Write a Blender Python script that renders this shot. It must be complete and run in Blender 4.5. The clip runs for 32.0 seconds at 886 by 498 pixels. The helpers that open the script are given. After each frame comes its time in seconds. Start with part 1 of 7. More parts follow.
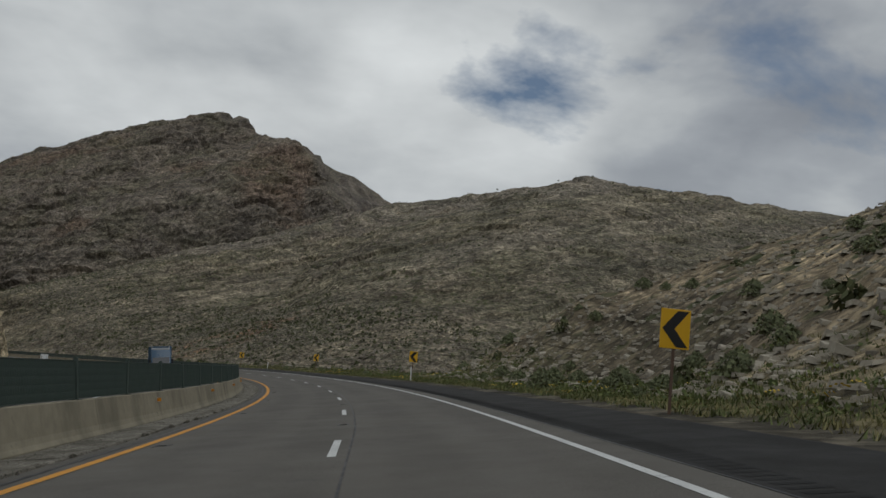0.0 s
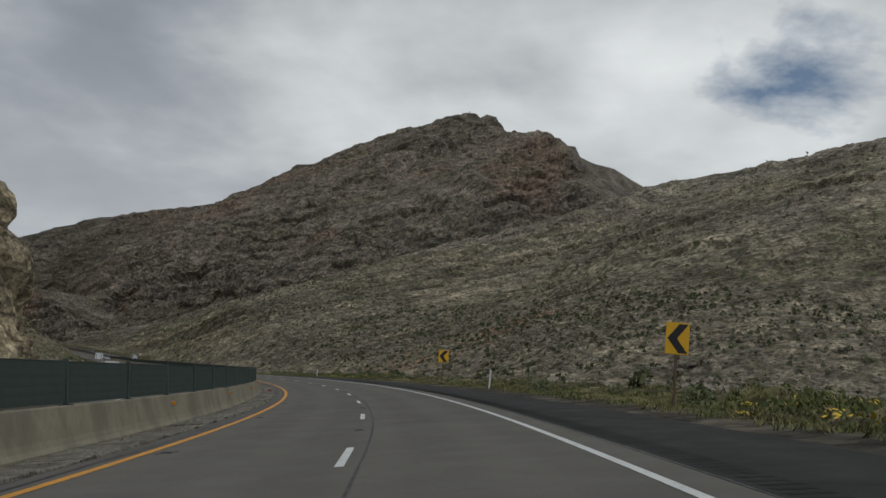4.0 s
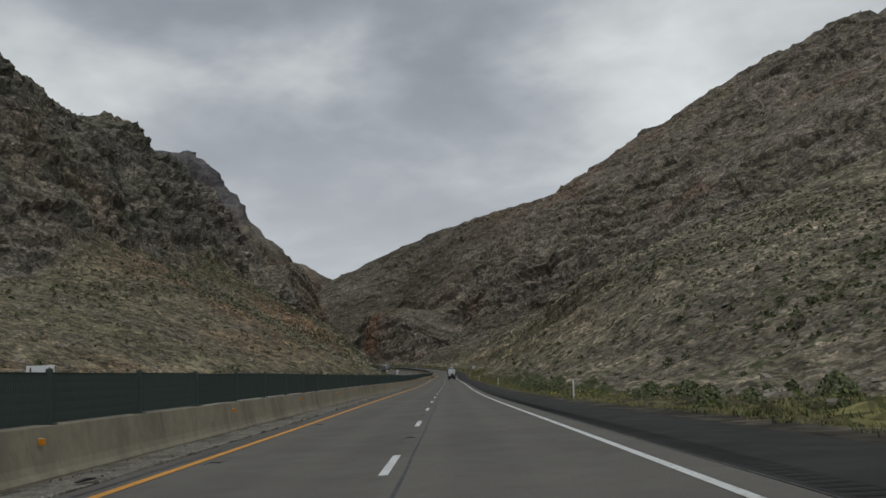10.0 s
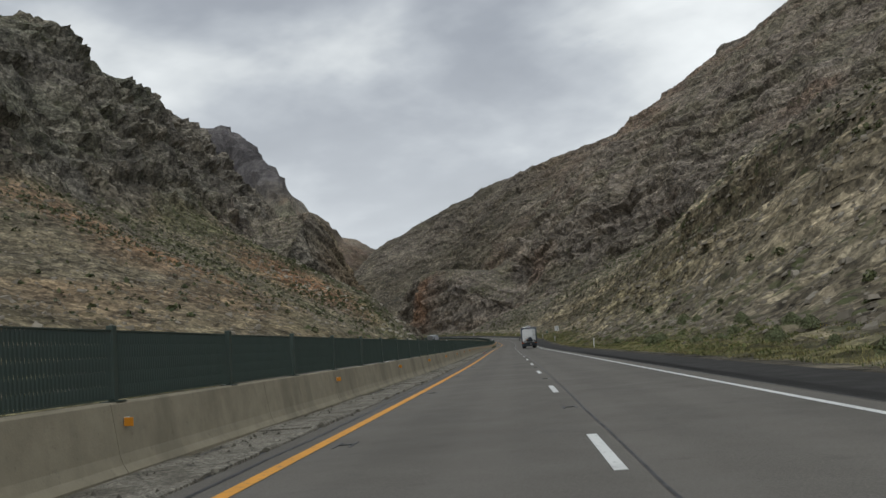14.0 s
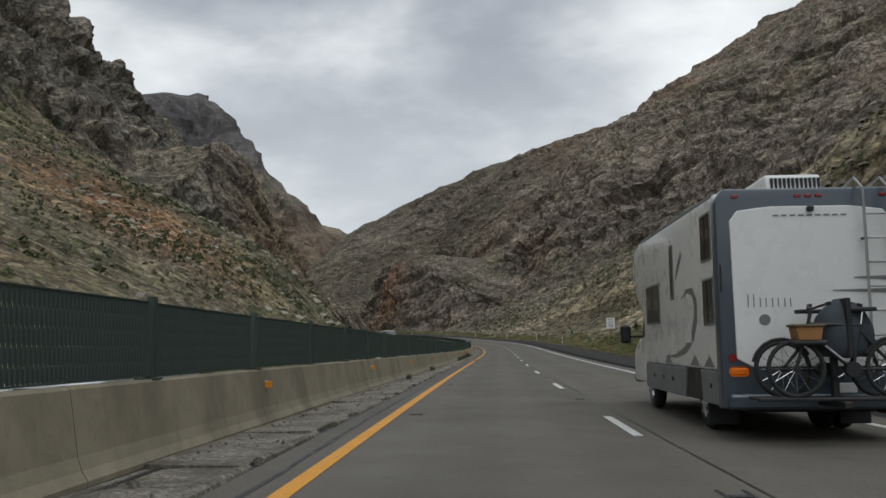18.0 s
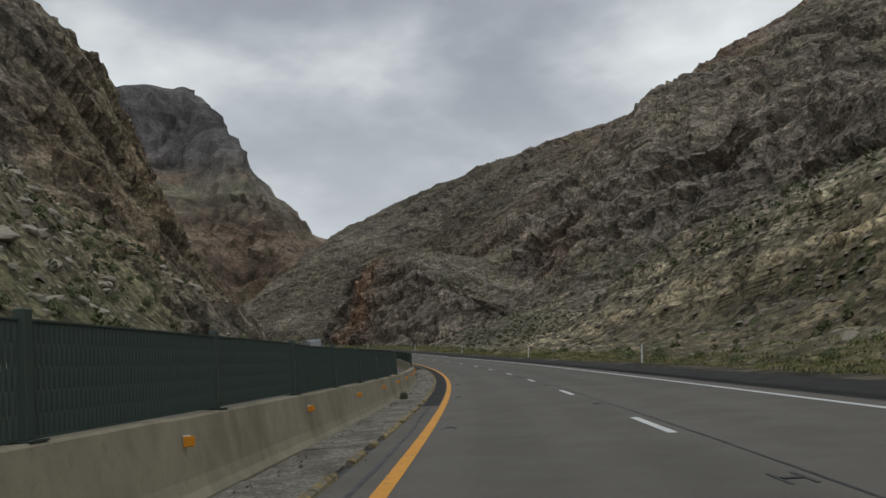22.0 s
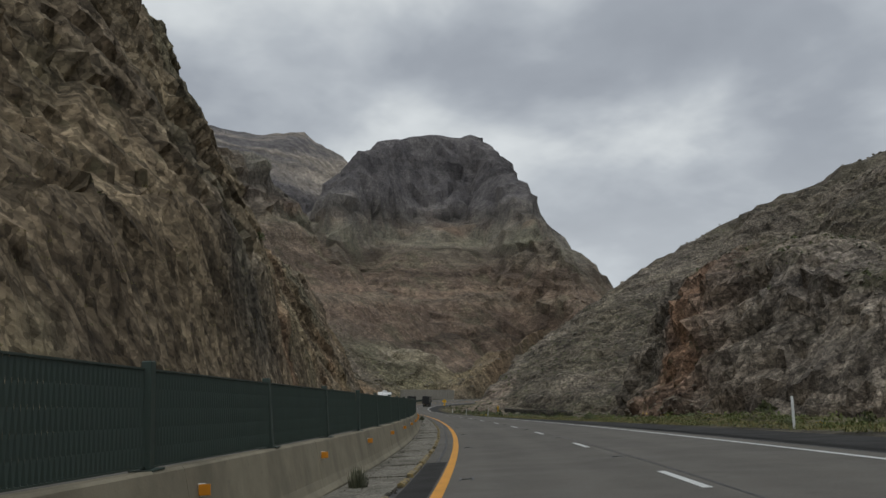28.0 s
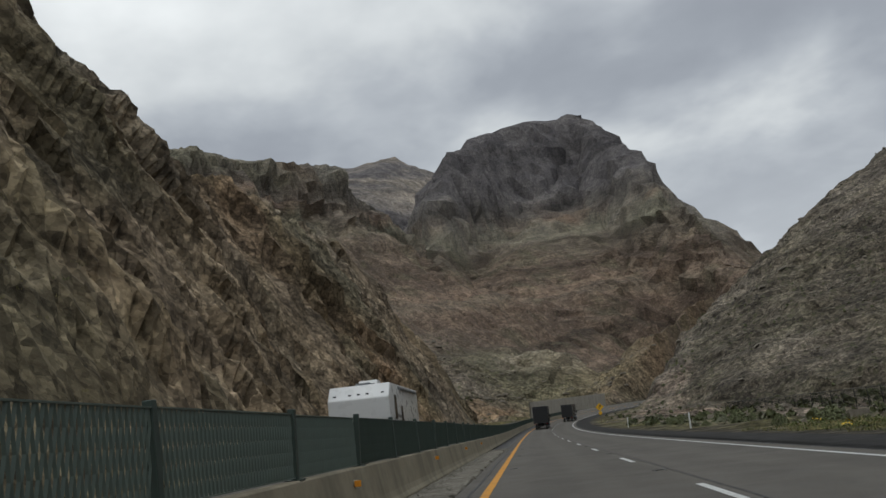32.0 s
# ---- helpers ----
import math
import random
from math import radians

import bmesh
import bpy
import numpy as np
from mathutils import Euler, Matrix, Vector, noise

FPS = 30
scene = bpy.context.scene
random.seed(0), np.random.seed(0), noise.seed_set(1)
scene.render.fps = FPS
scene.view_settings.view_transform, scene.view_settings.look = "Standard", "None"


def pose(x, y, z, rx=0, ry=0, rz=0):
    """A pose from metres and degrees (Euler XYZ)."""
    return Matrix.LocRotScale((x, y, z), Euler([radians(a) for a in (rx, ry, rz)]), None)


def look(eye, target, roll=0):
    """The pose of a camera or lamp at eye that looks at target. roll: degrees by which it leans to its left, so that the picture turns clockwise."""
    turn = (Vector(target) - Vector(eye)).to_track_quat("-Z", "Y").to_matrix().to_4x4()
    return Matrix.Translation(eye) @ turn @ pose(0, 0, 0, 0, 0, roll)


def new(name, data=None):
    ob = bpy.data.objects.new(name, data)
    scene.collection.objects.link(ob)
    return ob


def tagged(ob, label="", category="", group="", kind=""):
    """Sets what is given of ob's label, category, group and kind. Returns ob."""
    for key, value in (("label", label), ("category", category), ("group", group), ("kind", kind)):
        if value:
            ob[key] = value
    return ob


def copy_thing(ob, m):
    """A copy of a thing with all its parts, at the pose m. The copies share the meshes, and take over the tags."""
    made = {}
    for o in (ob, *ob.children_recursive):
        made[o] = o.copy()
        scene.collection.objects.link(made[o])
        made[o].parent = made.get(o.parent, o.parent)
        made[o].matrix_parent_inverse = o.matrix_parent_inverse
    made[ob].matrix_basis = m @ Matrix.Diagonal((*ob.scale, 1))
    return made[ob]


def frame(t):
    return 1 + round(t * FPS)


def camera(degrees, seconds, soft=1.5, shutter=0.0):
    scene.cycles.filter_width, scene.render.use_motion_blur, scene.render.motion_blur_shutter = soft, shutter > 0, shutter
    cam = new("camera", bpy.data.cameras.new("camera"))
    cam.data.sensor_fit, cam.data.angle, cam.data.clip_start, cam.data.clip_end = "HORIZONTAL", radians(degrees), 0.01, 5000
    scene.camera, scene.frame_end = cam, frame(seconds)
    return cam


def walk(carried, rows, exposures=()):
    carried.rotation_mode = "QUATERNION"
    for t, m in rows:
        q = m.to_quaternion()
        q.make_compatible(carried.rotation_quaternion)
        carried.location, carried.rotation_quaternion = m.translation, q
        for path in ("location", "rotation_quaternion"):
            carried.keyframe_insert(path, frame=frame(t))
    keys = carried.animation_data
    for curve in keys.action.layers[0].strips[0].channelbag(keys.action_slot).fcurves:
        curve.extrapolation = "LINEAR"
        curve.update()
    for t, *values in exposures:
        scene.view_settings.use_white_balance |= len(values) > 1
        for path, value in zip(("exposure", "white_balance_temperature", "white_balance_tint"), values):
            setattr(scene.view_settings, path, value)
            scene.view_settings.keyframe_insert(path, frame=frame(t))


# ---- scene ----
cam = camera(55.4, 32.0)
ROWS = [
    (0, 0.69, -2.08, 1.37, -0.66, 6.64, -5.69),
    (0.5, 0.06, 9.99, 0.94, 2.25, 6.36, -6.34),
    (1, -0.87, 22.1, 0.49, 3.64, 6.2, -6.22),
    (1.5, -2.14, 34.25, 0.03, 5.66, 6.16, -5.77),
    (2, -3.83, 46.42, -0.45, 8.21, 6.29, -5.79),
    (2.5, -6.02, 58.59, -0.95, 10.91, 6.05, -4.21),
    (3, -8.65, 70.76, -1.46, 12.91, 6.05, -4.42),
    (3.5, -11.74, 82.9, -2, 14.91, 6.06, -4.64),
    (4, -15.31, 95.01, -2.55, 16.91, 6.06, -4.85),
    (4.5, -19.36, 107.06, -3.13, 18.91, 6.06, -5.06),
    (5, -23.9, 119.04, -3.72, 20.62, 6.06, -4.88),
    (5.5, -28.93, 130.93, -4.33, 22.47, 5.94, -4.69),
    (6, -34.46, 142.7, -4.97, 24.6, 6.01, -4.58),
    (6.5, -40.49, 154.34, -5.63, 27.11, 5.98, -5.17),
    (7, -47.01, 165.82, -6.32, 28.55, 6, -5.57),
    (7.5, -54.01, 177.14, -7.02, 31.21, 5.82, -5.51),
    (8, -61.46, 188.28, -7.75, 33.95, 5.64, -4.77),
    (8.5, -69.32, 199.26, -8.5, 34.8, 5.67, -3.84),
    (9, -77.56, 210.08, -9.26, 36.82, 5.53, -1.54),
    (9.5, -86.13, 220.77, -10.04, 40.73, 5.64, 0.47),
    (10, -94.96, 231.36, -10.83, 41.31, 5.62, 1.52),
    (10.5, -103.99, 241.9, -11.63, 41.97, 5.76, 2.02),
    (11, -113.18, 252.42, -12.43, 42.65, 5.86, 2.78),
    (11.5, -122.5, 262.94, -13.22, 43.96, 5.63, 6.44),
    (12, -131.96, 273.46, -14, 44.67, 5.05, 8.9),
    (12.5, -141.55, 283.98, -14.77, 45.1, 4.61, 9.82),
    (13, -151.24, 294.53, -15.53, 45.54, 3.84, 11.46),
    (13.5, -160.99, 305.15, -16.27, 45.41, 3.94, 5.89),
    (14, -170.74, 315.86, -17, 45.42, 3.97, 5.11),
    (14.5, -180.47, 326.69, -17.72, 43.37, 3.66, 6.15),
    (15, -190.2, 337.61, -18.44, 43.04, 3.69, 4.66),
    (15.5, -199.95, 348.61, -19.14, 42.71, 3.72, 3.18),
    (16, -209.74, 359.66, -19.83, 42.38, 3.75, 1.7),
    (16.5, -219.57, 370.74, -20.52, 42.05, 3.78, 0.21),
    (17, -229.46, 381.86, -21.21, 42.37, 3.67, 0.28),
    (17.5, -239.38, 393.02, -21.89, 43.52, 3.88, 0.84),
    (18, -249.33, 404.22, -22.57, 44.45, 4.01, 1.33),
    (18.5, -259.29, 415.47, -23.26, 44.46, 4.02, 2.38),
    (19, -269.25, 426.78, -23.95, 44.3, 4.06, 2.84),
    (19.5, -279.21, 438.15, -24.63, 44.03, 4.04, 3.02),
    (20, -289.16, 449.56, -25.31, 43.64, 4.14, 2.79),
    (20.5, -299.11, 461.01, -25.96, 43.48, 4.87, 2.64),
    (21, -309.07, 472.48, -26.59, 43.24, 5.22, 2.09),
    (21.5, -319.07, 483.93, -27.19, 44.03, 5.4, 0.49),
    (22, -329.15, 495.32, -27.75, 44.57, 5.5, -0.34),
    (22.5, -339.37, 506.58, -28.28, 44.81, 5.78, -2.63),
    (23, -349.78, 517.65, -28.77, 48.54, 5.7, -5.26),
    (23.5, -360.44, 528.47, -29.21, 49.13, 5.7, -6.43),
    (24, -371.38, 539, -29.61, 50.09, 5.83, -7.1),
    (24.5, -382.63, 549.19, -29.96, 53.04, 5.7, -7.6),
    (25, -394.21, 558.99, -30.28, 54.68, 5.77, -8.08),
    (25.5, -406.12, 568.4, -30.58, 56.36, 5.75, -7.54),
    (26, -418.34, 577.4, -30.85, 58, 6.77, -6.25),
    (26.5, -430.84, 586.02, -31.12, 59.64, 7.78, -4.96),
    (27, -443.59, 594.29, -31.37, 61.28, 8.8, -3.67),
    (27.5, -456.54, 602.21, -31.59, 62.92, 9.82, -2.38),
    (28, -469.69, 609.81, -31.79, 65.18, 10.06, -1.76),
    (28.5, -483.04, 617.06, -31.95, 66.64, 10.17, -0.65),
    (29, -496.57, 623.94, -32.09, 67.82, 10.4, -0.25),
    (29.5, -510.3, 630.44, -32.22, 70.43, 10.36, 0.6),
    (30, -524.2, 636.6, -32.35, 72.89, 10.74, 1.65),
    (30.5, -538.24, 642.47, -32.48, 73.94, 11.09, 3.04),
    (31, -552.38, 648.13, -32.62, 74.98, 11.48, 4.49),
    (31.5, -566.58, 653.66, -32.77, 75.68, 11.76, 5.09),
    (32, -580.82, 659.13, -32.93, 74.75, 11.91, 6.53),
]
walk(cam, [(t, pose(x, y, z, 90 + pitch, roll, yaw)) for t, x, y, z, yaw, pitch, roll in ROWS], [(0.0, -0.40, 6250, 7), (2.5, -0.30, 6250, 7), (6.0, -0.20, 6250, 7), (9.0, -0.12, 6250, 7), (11.0, -0.06, 6250, 7), (12.5, 0.20, 6250, 7), (15.0, 0.30, 6250, 7), (19.5, 0.36, 6250, 7), (22.0, 0.14, 6250, 7), (25.0, 0.14, 6250, 7), (32.0, 0.18, 6250, 7)])

# Stations along the lane line in metres; heading in degrees left of +y, cross fall, grade.
STATION = [-98.7, -2.2, 46.5, 96.3, 147.6, 200.5, 255.0, 311.0, 368.5, 427.1, 486.7, 547.1, 607.9, 668.9, 730.1, 791.2, 852.2, 913.2, 1034.4, 1100.0, 1180.0, 1260.0, 1340.0, 1420.0]
HEADING = [0.35, 2.7, 9.22, 17.51, 26.24, 34.72, 40.36, 41.11, 40.75, 41.15, 41.37, 40.69, 41.35, 46.71, 54.64, 61.11, 66.9, 68.86, 68.0, 65.0, 57.0, 45.0, 32.0, 20.0]
CROSSFALL = [0.141, 0.137, 0.132, 0.122, 0.117, 0.093, 0.045, -0.004, -0.011, -0.012, -0.017, 0.03, 0.075, 0.084, 0.075, 0.096, 0.049, 0.003, -0.01, -0.03, -0.04, -0.05, -0.05, -0.05]
GRADE_AT = [-160.0, -2.2, 121.8, 255.0, 397.7, 547.1, 699.5, 852.2, 974.0, 1080.0, 1200.0, 1420.0]
GRADE = [-0.03, -0.0364, -0.047, -0.0564, -0.0484, -0.0416, -0.0206, -0.0111, -0.0118, 0.004, 0.014, 0.015]


def spline(xk, yk, x):
    """Natural cubic spline through the knots."""
    xk, yk, x = np.array(xk), np.array(yk), np.asarray(x, float)
    n, step = len(xk), np.diff(xk)
    a, b = np.eye(n), np.zeros(n)
    for i in range(1, n - 1):
        a[i, i - 1], a[i, i], a[i, i + 1] = step[i - 1], 2 * (step[i - 1] + step[i]), step[i]
        b[i] = 6 * ((yk[i + 1] - yk[i]) / step[i] - (yk[i] - yk[i - 1]) / step[i - 1])
    m = np.linalg.solve(a, b)
    i = np.clip(np.searchsorted(xk, x) - 1, 0, n - 2)
    u, v = (xk[i + 1] - x) / step[i], (x - xk[i]) / step[i]
    return u * yk[i] + v * yk[i + 1] + ((u ** 3 - u) * m[i] + (v ** 3 - v) * m[i + 1]) * step[i] ** 2 / 6


ROAD_S = np.arange(-98.0, 1400.0, 0.5)
ROAD_PSI = np.radians(spline(STATION, HEADING, ROAD_S))
ROAD_GRADE, ROAD_BANK = spline(GRADE_AT, GRADE, ROAD_S), spline(STATION, CROSSFALL, ROAD_S)


def run_sum(v):
    out = np.concatenate([[0], np.cumsum((v[1:] + v[:-1]) / 4)])
    return out - np.interp(0, ROAD_S, out)


ROAD_XYZ = np.stack([run_sum(-np.sin(ROAD_PSI)), run_sum(np.cos(ROAD_PSI)), run_sum(ROAD_GRADE)], 1)


def on_road(s, lat=0.0, up=0.0):
    """Places at station s, lat metres right of the lane line and up metres above the carriageway."""
    s, lat, up = np.broadcast_arrays(np.asarray(s, float), np.asarray(lat, float), np.asarray(up, float))
    p, g, b = (np.interp(s, ROAD_S, q) for q in (ROAD_PSI, ROAD_GRADE, ROAD_BANK))
    o = np.stack([np.interp(s, ROAD_S, ROAD_XYZ[:, i]) for i in range(3)], -1)
    ahead = np.stack([-np.sin(p), np.cos(p), g], -1)
    ahead /= np.linalg.norm(ahead, axis=-1, keepdims=True)
    right = np.stack([np.cos(p), np.sin(p), 0 * p], -1)
    right = right * np.cos(b)[..., None] + np.cross(right, ahead) * np.sin(b)[..., None]
    return o + right * lat[..., None] + np.cross(right, ahead) * up[..., None]


def road_pose(s, lat=0.0, up=0.0, turn=0.0):
    """A pose on the road whose y points ahead and z up from the carriageway."""
    o, a, r = (Vector(on_road(*q)) for q in ((s, lat, up), (s + 0.5, lat, up), (s, lat + 1, up)))
    y = (a - o).normalized()
    x = (r - o).normalized()
    z = x.cross(y).normalized()
    m = Matrix((x, y, z)).transposed().to_4x4()
    m.translation = o
    return m @ pose(0, 0, 0, 0, 0, turn)


def plumb_pose(s, lat=0.0, up=0.0, turn=0.0):
    """A pose at a place by the road that stands upright and faces along it."""
    o = on_road(s, lat, up)
    return pose(*o, 0, 0, math.degrees(np.interp(s, ROAD_S, ROAD_PSI)) + turn)


# ---- sky and sun ----
SUN_UP, SUN_ROUND = 66.0, 115.0
world = bpy.data.worlds.new("sky")
scene.world = world
world.use_nodes = True
wt = world.node_tree
wt.nodes.clear()


def wnode(kind, **sets):
    n = wt.nodes.new(kind)
    for key, value in sets.items():
        n.inputs[key].default_value = value
    return n


def wmath(op, a, b=0.0, clamp=False):
    n = wt.nodes.new("ShaderNodeMath")
    n.operation, n.use_clamp = op, clamp
    for i, q in enumerate((a, b)):
        if isinstance(q, (int, float)):
            n.inputs[i].default_value = q
        else:
            wt.links.new(q, n.inputs[i])
    return n.outputs[0]


def wramp(fac, stops):
    n = wt.nodes.new("ShaderNodeValToRGB")
    wt.links.new(fac, n.inputs[0])
    while len(n.color_ramp.elements) < len(stops):
        n.color_ramp.elements.new(0.5)
    for e, (at, c) in zip(n.color_ramp.elements, stops):
        e.position, e.color = at, (*c, 1) if len(c) == 3 else (c[0], c[0], c[0], 1)
    return n.outputs[0]


coord = wt.nodes.new("ShaderNodeTexCoord").outputs["Generated"]
axes = wt.nodes.new("ShaderNodeSeparateXYZ")
wt.links.new(coord, axes.inputs[0])
lift = wmath("MAXIMUM", axes.outputs[2], 0.0)
lift = wmath("ADD", lift, 0.30)
flat = wt.nodes.new("ShaderNodeCombineXYZ")
wt.links.new(wmath("DIVIDE", axes.outputs[0], lift), flat.inputs[0])
wt.links.new(wmath("DIVIDE", axes.outputs[1], lift), flat.inputs[1])
big, small, wisp = (wnode("ShaderNodeTexNoise", Scale=q, Detail=d, Roughness=r, Distortion=w)
                    for q, d, r, w in ((0.75, 5.0, 0.48, 0.15), (2.4, 5.0, 0.50, 0.12), (1.9, 6.0, 0.56, 0.25)))
for n, off in ((big, (3.1, 0.4, 0.0)), (small, (1.7, 5.2, 2.0)), (wisp, (0.46, 2.73, 5.0))):
    shift = wt.nodes.new("ShaderNodeVectorMath")
    shift.inputs[1].default_value = off
    wt.links.new(flat.outputs[0], shift.inputs[0])
    wt.links.new(shift.outputs[0], n.inputs["Vector"])
thick = wmath("ADD", wmath("MULTIPLY", big.outputs[0], 0.56), wmath("MULTIPLY", small.outputs[0], 0.44))
cloud = wramp(thick, [(0.30, (0.228, 0.240, 0.272)), (0.42, (0.308, 0.323, 0.356)), (0.475, (0.405, 0.42, 0.447)), (0.52, (0.54, 0.55, 0.56)), (0.58, (0.68, 0.685, 0.685)), (0.68, (0.90, 0.90, 0.89))])
# paler towards the horizon
glow = wt.nodes.new("ShaderNodeMix")
glow.data_type = "RGBA"
wt.links.new(wmath("MULTIPLY", wmath("SUBTRACT", 0.30, axes.outputs[2], True), 1.9), glow.inputs["Factor"])
wt.links.new(cloud, glow.inputs["A"])
glow.inputs["B"].default_value = (0.74, 0.75, 0.755, 1)
air = wt.nodes.new("ShaderNodeTexSky")
air.sky_type, air.sun_disc, air.sun_elevation, air.sun_rotation = "NISHITA", False, radians(SUN_UP), radians(SUN_ROUND)
dim = wt.nodes.new("ShaderNodeVectorMath")
dim.operation = "SCALE"
dim.inputs["Scale"].default_value = 0.07
wt.links.new(air.outputs[0], dim.inputs[0])
# the cloud deck opens towards the east
open_side = wmath("MULTIPLY", wmath("ADD", axes.outputs[0], 0.02), 0.13)
cover = wramp(wmath("SUBTRACT", wisp.outputs[0], open_side), [(0.27, (0.06,)), (0.41, (1.0,))])
both = wt.nodes.new("ShaderNodeMix")
both.data_type = "RGBA"
wt.links.new(cover, both.inputs["Factor"])
wt.links.new(dim.outputs[0], both.inputs["A"])
wt.links.new(glow.outputs["Result"], both.inputs["B"])
back = wnode("ShaderNodeBackground", Strength=1.03)
wt.links.new(both.outputs["Result"], back.inputs[0])
out = wt.nodes.new("ShaderNodeOutputWorld")
wt.links.new(back.outputs[0], out.inputs[0])

sun = new("sun", bpy.data.lights.new("sun", "SUN"))
sun.data.energy, sun.data.angle, sun.data.color = 0.92, radians(60), (1.0, 0.99, 0.975)
turn = radians(SUN_ROUND)
high = radians(SUN_UP)
sun.matrix_world = look((0, 0, 300), (-math.sin(turn) * math.cos(high), -math.cos(turn) * math.cos(high), 300 - math.sin(high)))

# ---- materials ----


class Nodes:
    """A short hand for building node materials."""

    def __init__(self, name):
        self.mat = bpy.data.materials.new(name)
        self.mat.use_nodes = True
        self.tree = self.mat.node_tree
        self.bsdf = self.tree.nodes["Principled BSDF"]
        self.place = None

    def node(self, kind, **sets):
        n = self.tree.nodes.new(kind)
        for key, value in sets.items():
            self.put(value, n.inputs[key.replace("_", " ")])
        return n

    def put(self, value, socket):
        if hasattr(value, "is_output"):
            self.tree.links.new(value, socket)
        else:
            socket.default_value = value

    def pos(self):
        if self.place is None:
            self.place = self.node("ShaderNodeNewGeometry").outputs["Position"]
        return self.place

    def local(self):
        return self.node("ShaderNodeTexCoord").outputs["Object"]

    def noise(self, size, detail=4.0, rough=0.55, at=None, stretch=None, warp=0.0):
        v = self.pos() if at is None else at
        if stretch:
            m = self.node("ShaderNodeMapping", Scale=stretch)
            self.put(v, m.inputs[0])
            v = m.outputs[0]
        return self.node("ShaderNodeTexNoise", Vector=v, Scale=1.0 / size, Detail=detail, Roughness=rough, Distortion=warp).outputs[0]

    def cells(self, size, feature="F1", at=None):
        n = self.node("ShaderNodeTexVoronoi", Vector=self.pos() if at is None else at, Scale=1.0 / size)
        n.feature = feature
        return n.outputs["Distance"]

    def math(self, op, a, b=0.0, clamp=False):
        n = self.node("ShaderNodeMath")
        n.operation, n.use_clamp = op, clamp
        self.put(a, n.inputs[0])
        self.put(b, n.inputs[1])
        return n.outputs[0]

    def ramp(self, fac, *stops):
        n = self.node("ShaderNodeValToRGB")
        self.put(fac, n.inputs[0])
        while len(n.color_ramp.elements) < len(stops):
            n.color_ramp.elements.new(0.5)
        for e, (at, c) in zip(n.color_ramp.elements, stops):
            c = (c, c, c) if isinstance(c, (int, float)) else c
            e.position, e.color = at, (*c, 1)
        return n.outputs[0]

    def mix(self, fac, a, b, mode="MIX"):
        n = self.node("ShaderNodeMix")
        n.data_type, n.blend_type = "RGBA", mode
        for value, key in ((fac, "Factor"), (a, "A"), (b, "B")):
            self.put((*value, 1) if isinstance(value, tuple) and len(value) == 3 else value, n.inputs[key])
        return n.outputs["Result"]

    def attribute(self, name):
        n = self.node("ShaderNodeAttribute")
        n.attribute_name = name
        return n

    def bump(self, height, distance=0.02, strength=1.0, under=None):
        n = self.node("ShaderNodeBump", Height=height, Distance=distance, Strength=strength)
        if under is not None:
            self.put(under, n.inputs["Normal"])
        return n.outputs[0]

    def random(self):
        return self.node("ShaderNodeObjectInfo").outputs["Random"]

    def done(self, color, rough=0.8, metal=0.0, normal=None, **more):
        self.put((*color, 1) if isinstance(color, tuple) and len(color) == 3 else color, self.bsdf.inputs["Base Color"])
        self.put(rough, self.bsdf.inputs["Roughness"])
        self.put(metal, self.bsdf.inputs["Metallic"])
        if normal is not None:
            self.put(normal, self.bsdf.inputs["Normal"])
        for key, value in more.items():
            self.put(value, self.bsdf.inputs[key.replace("_", " ")])
        return self.mat


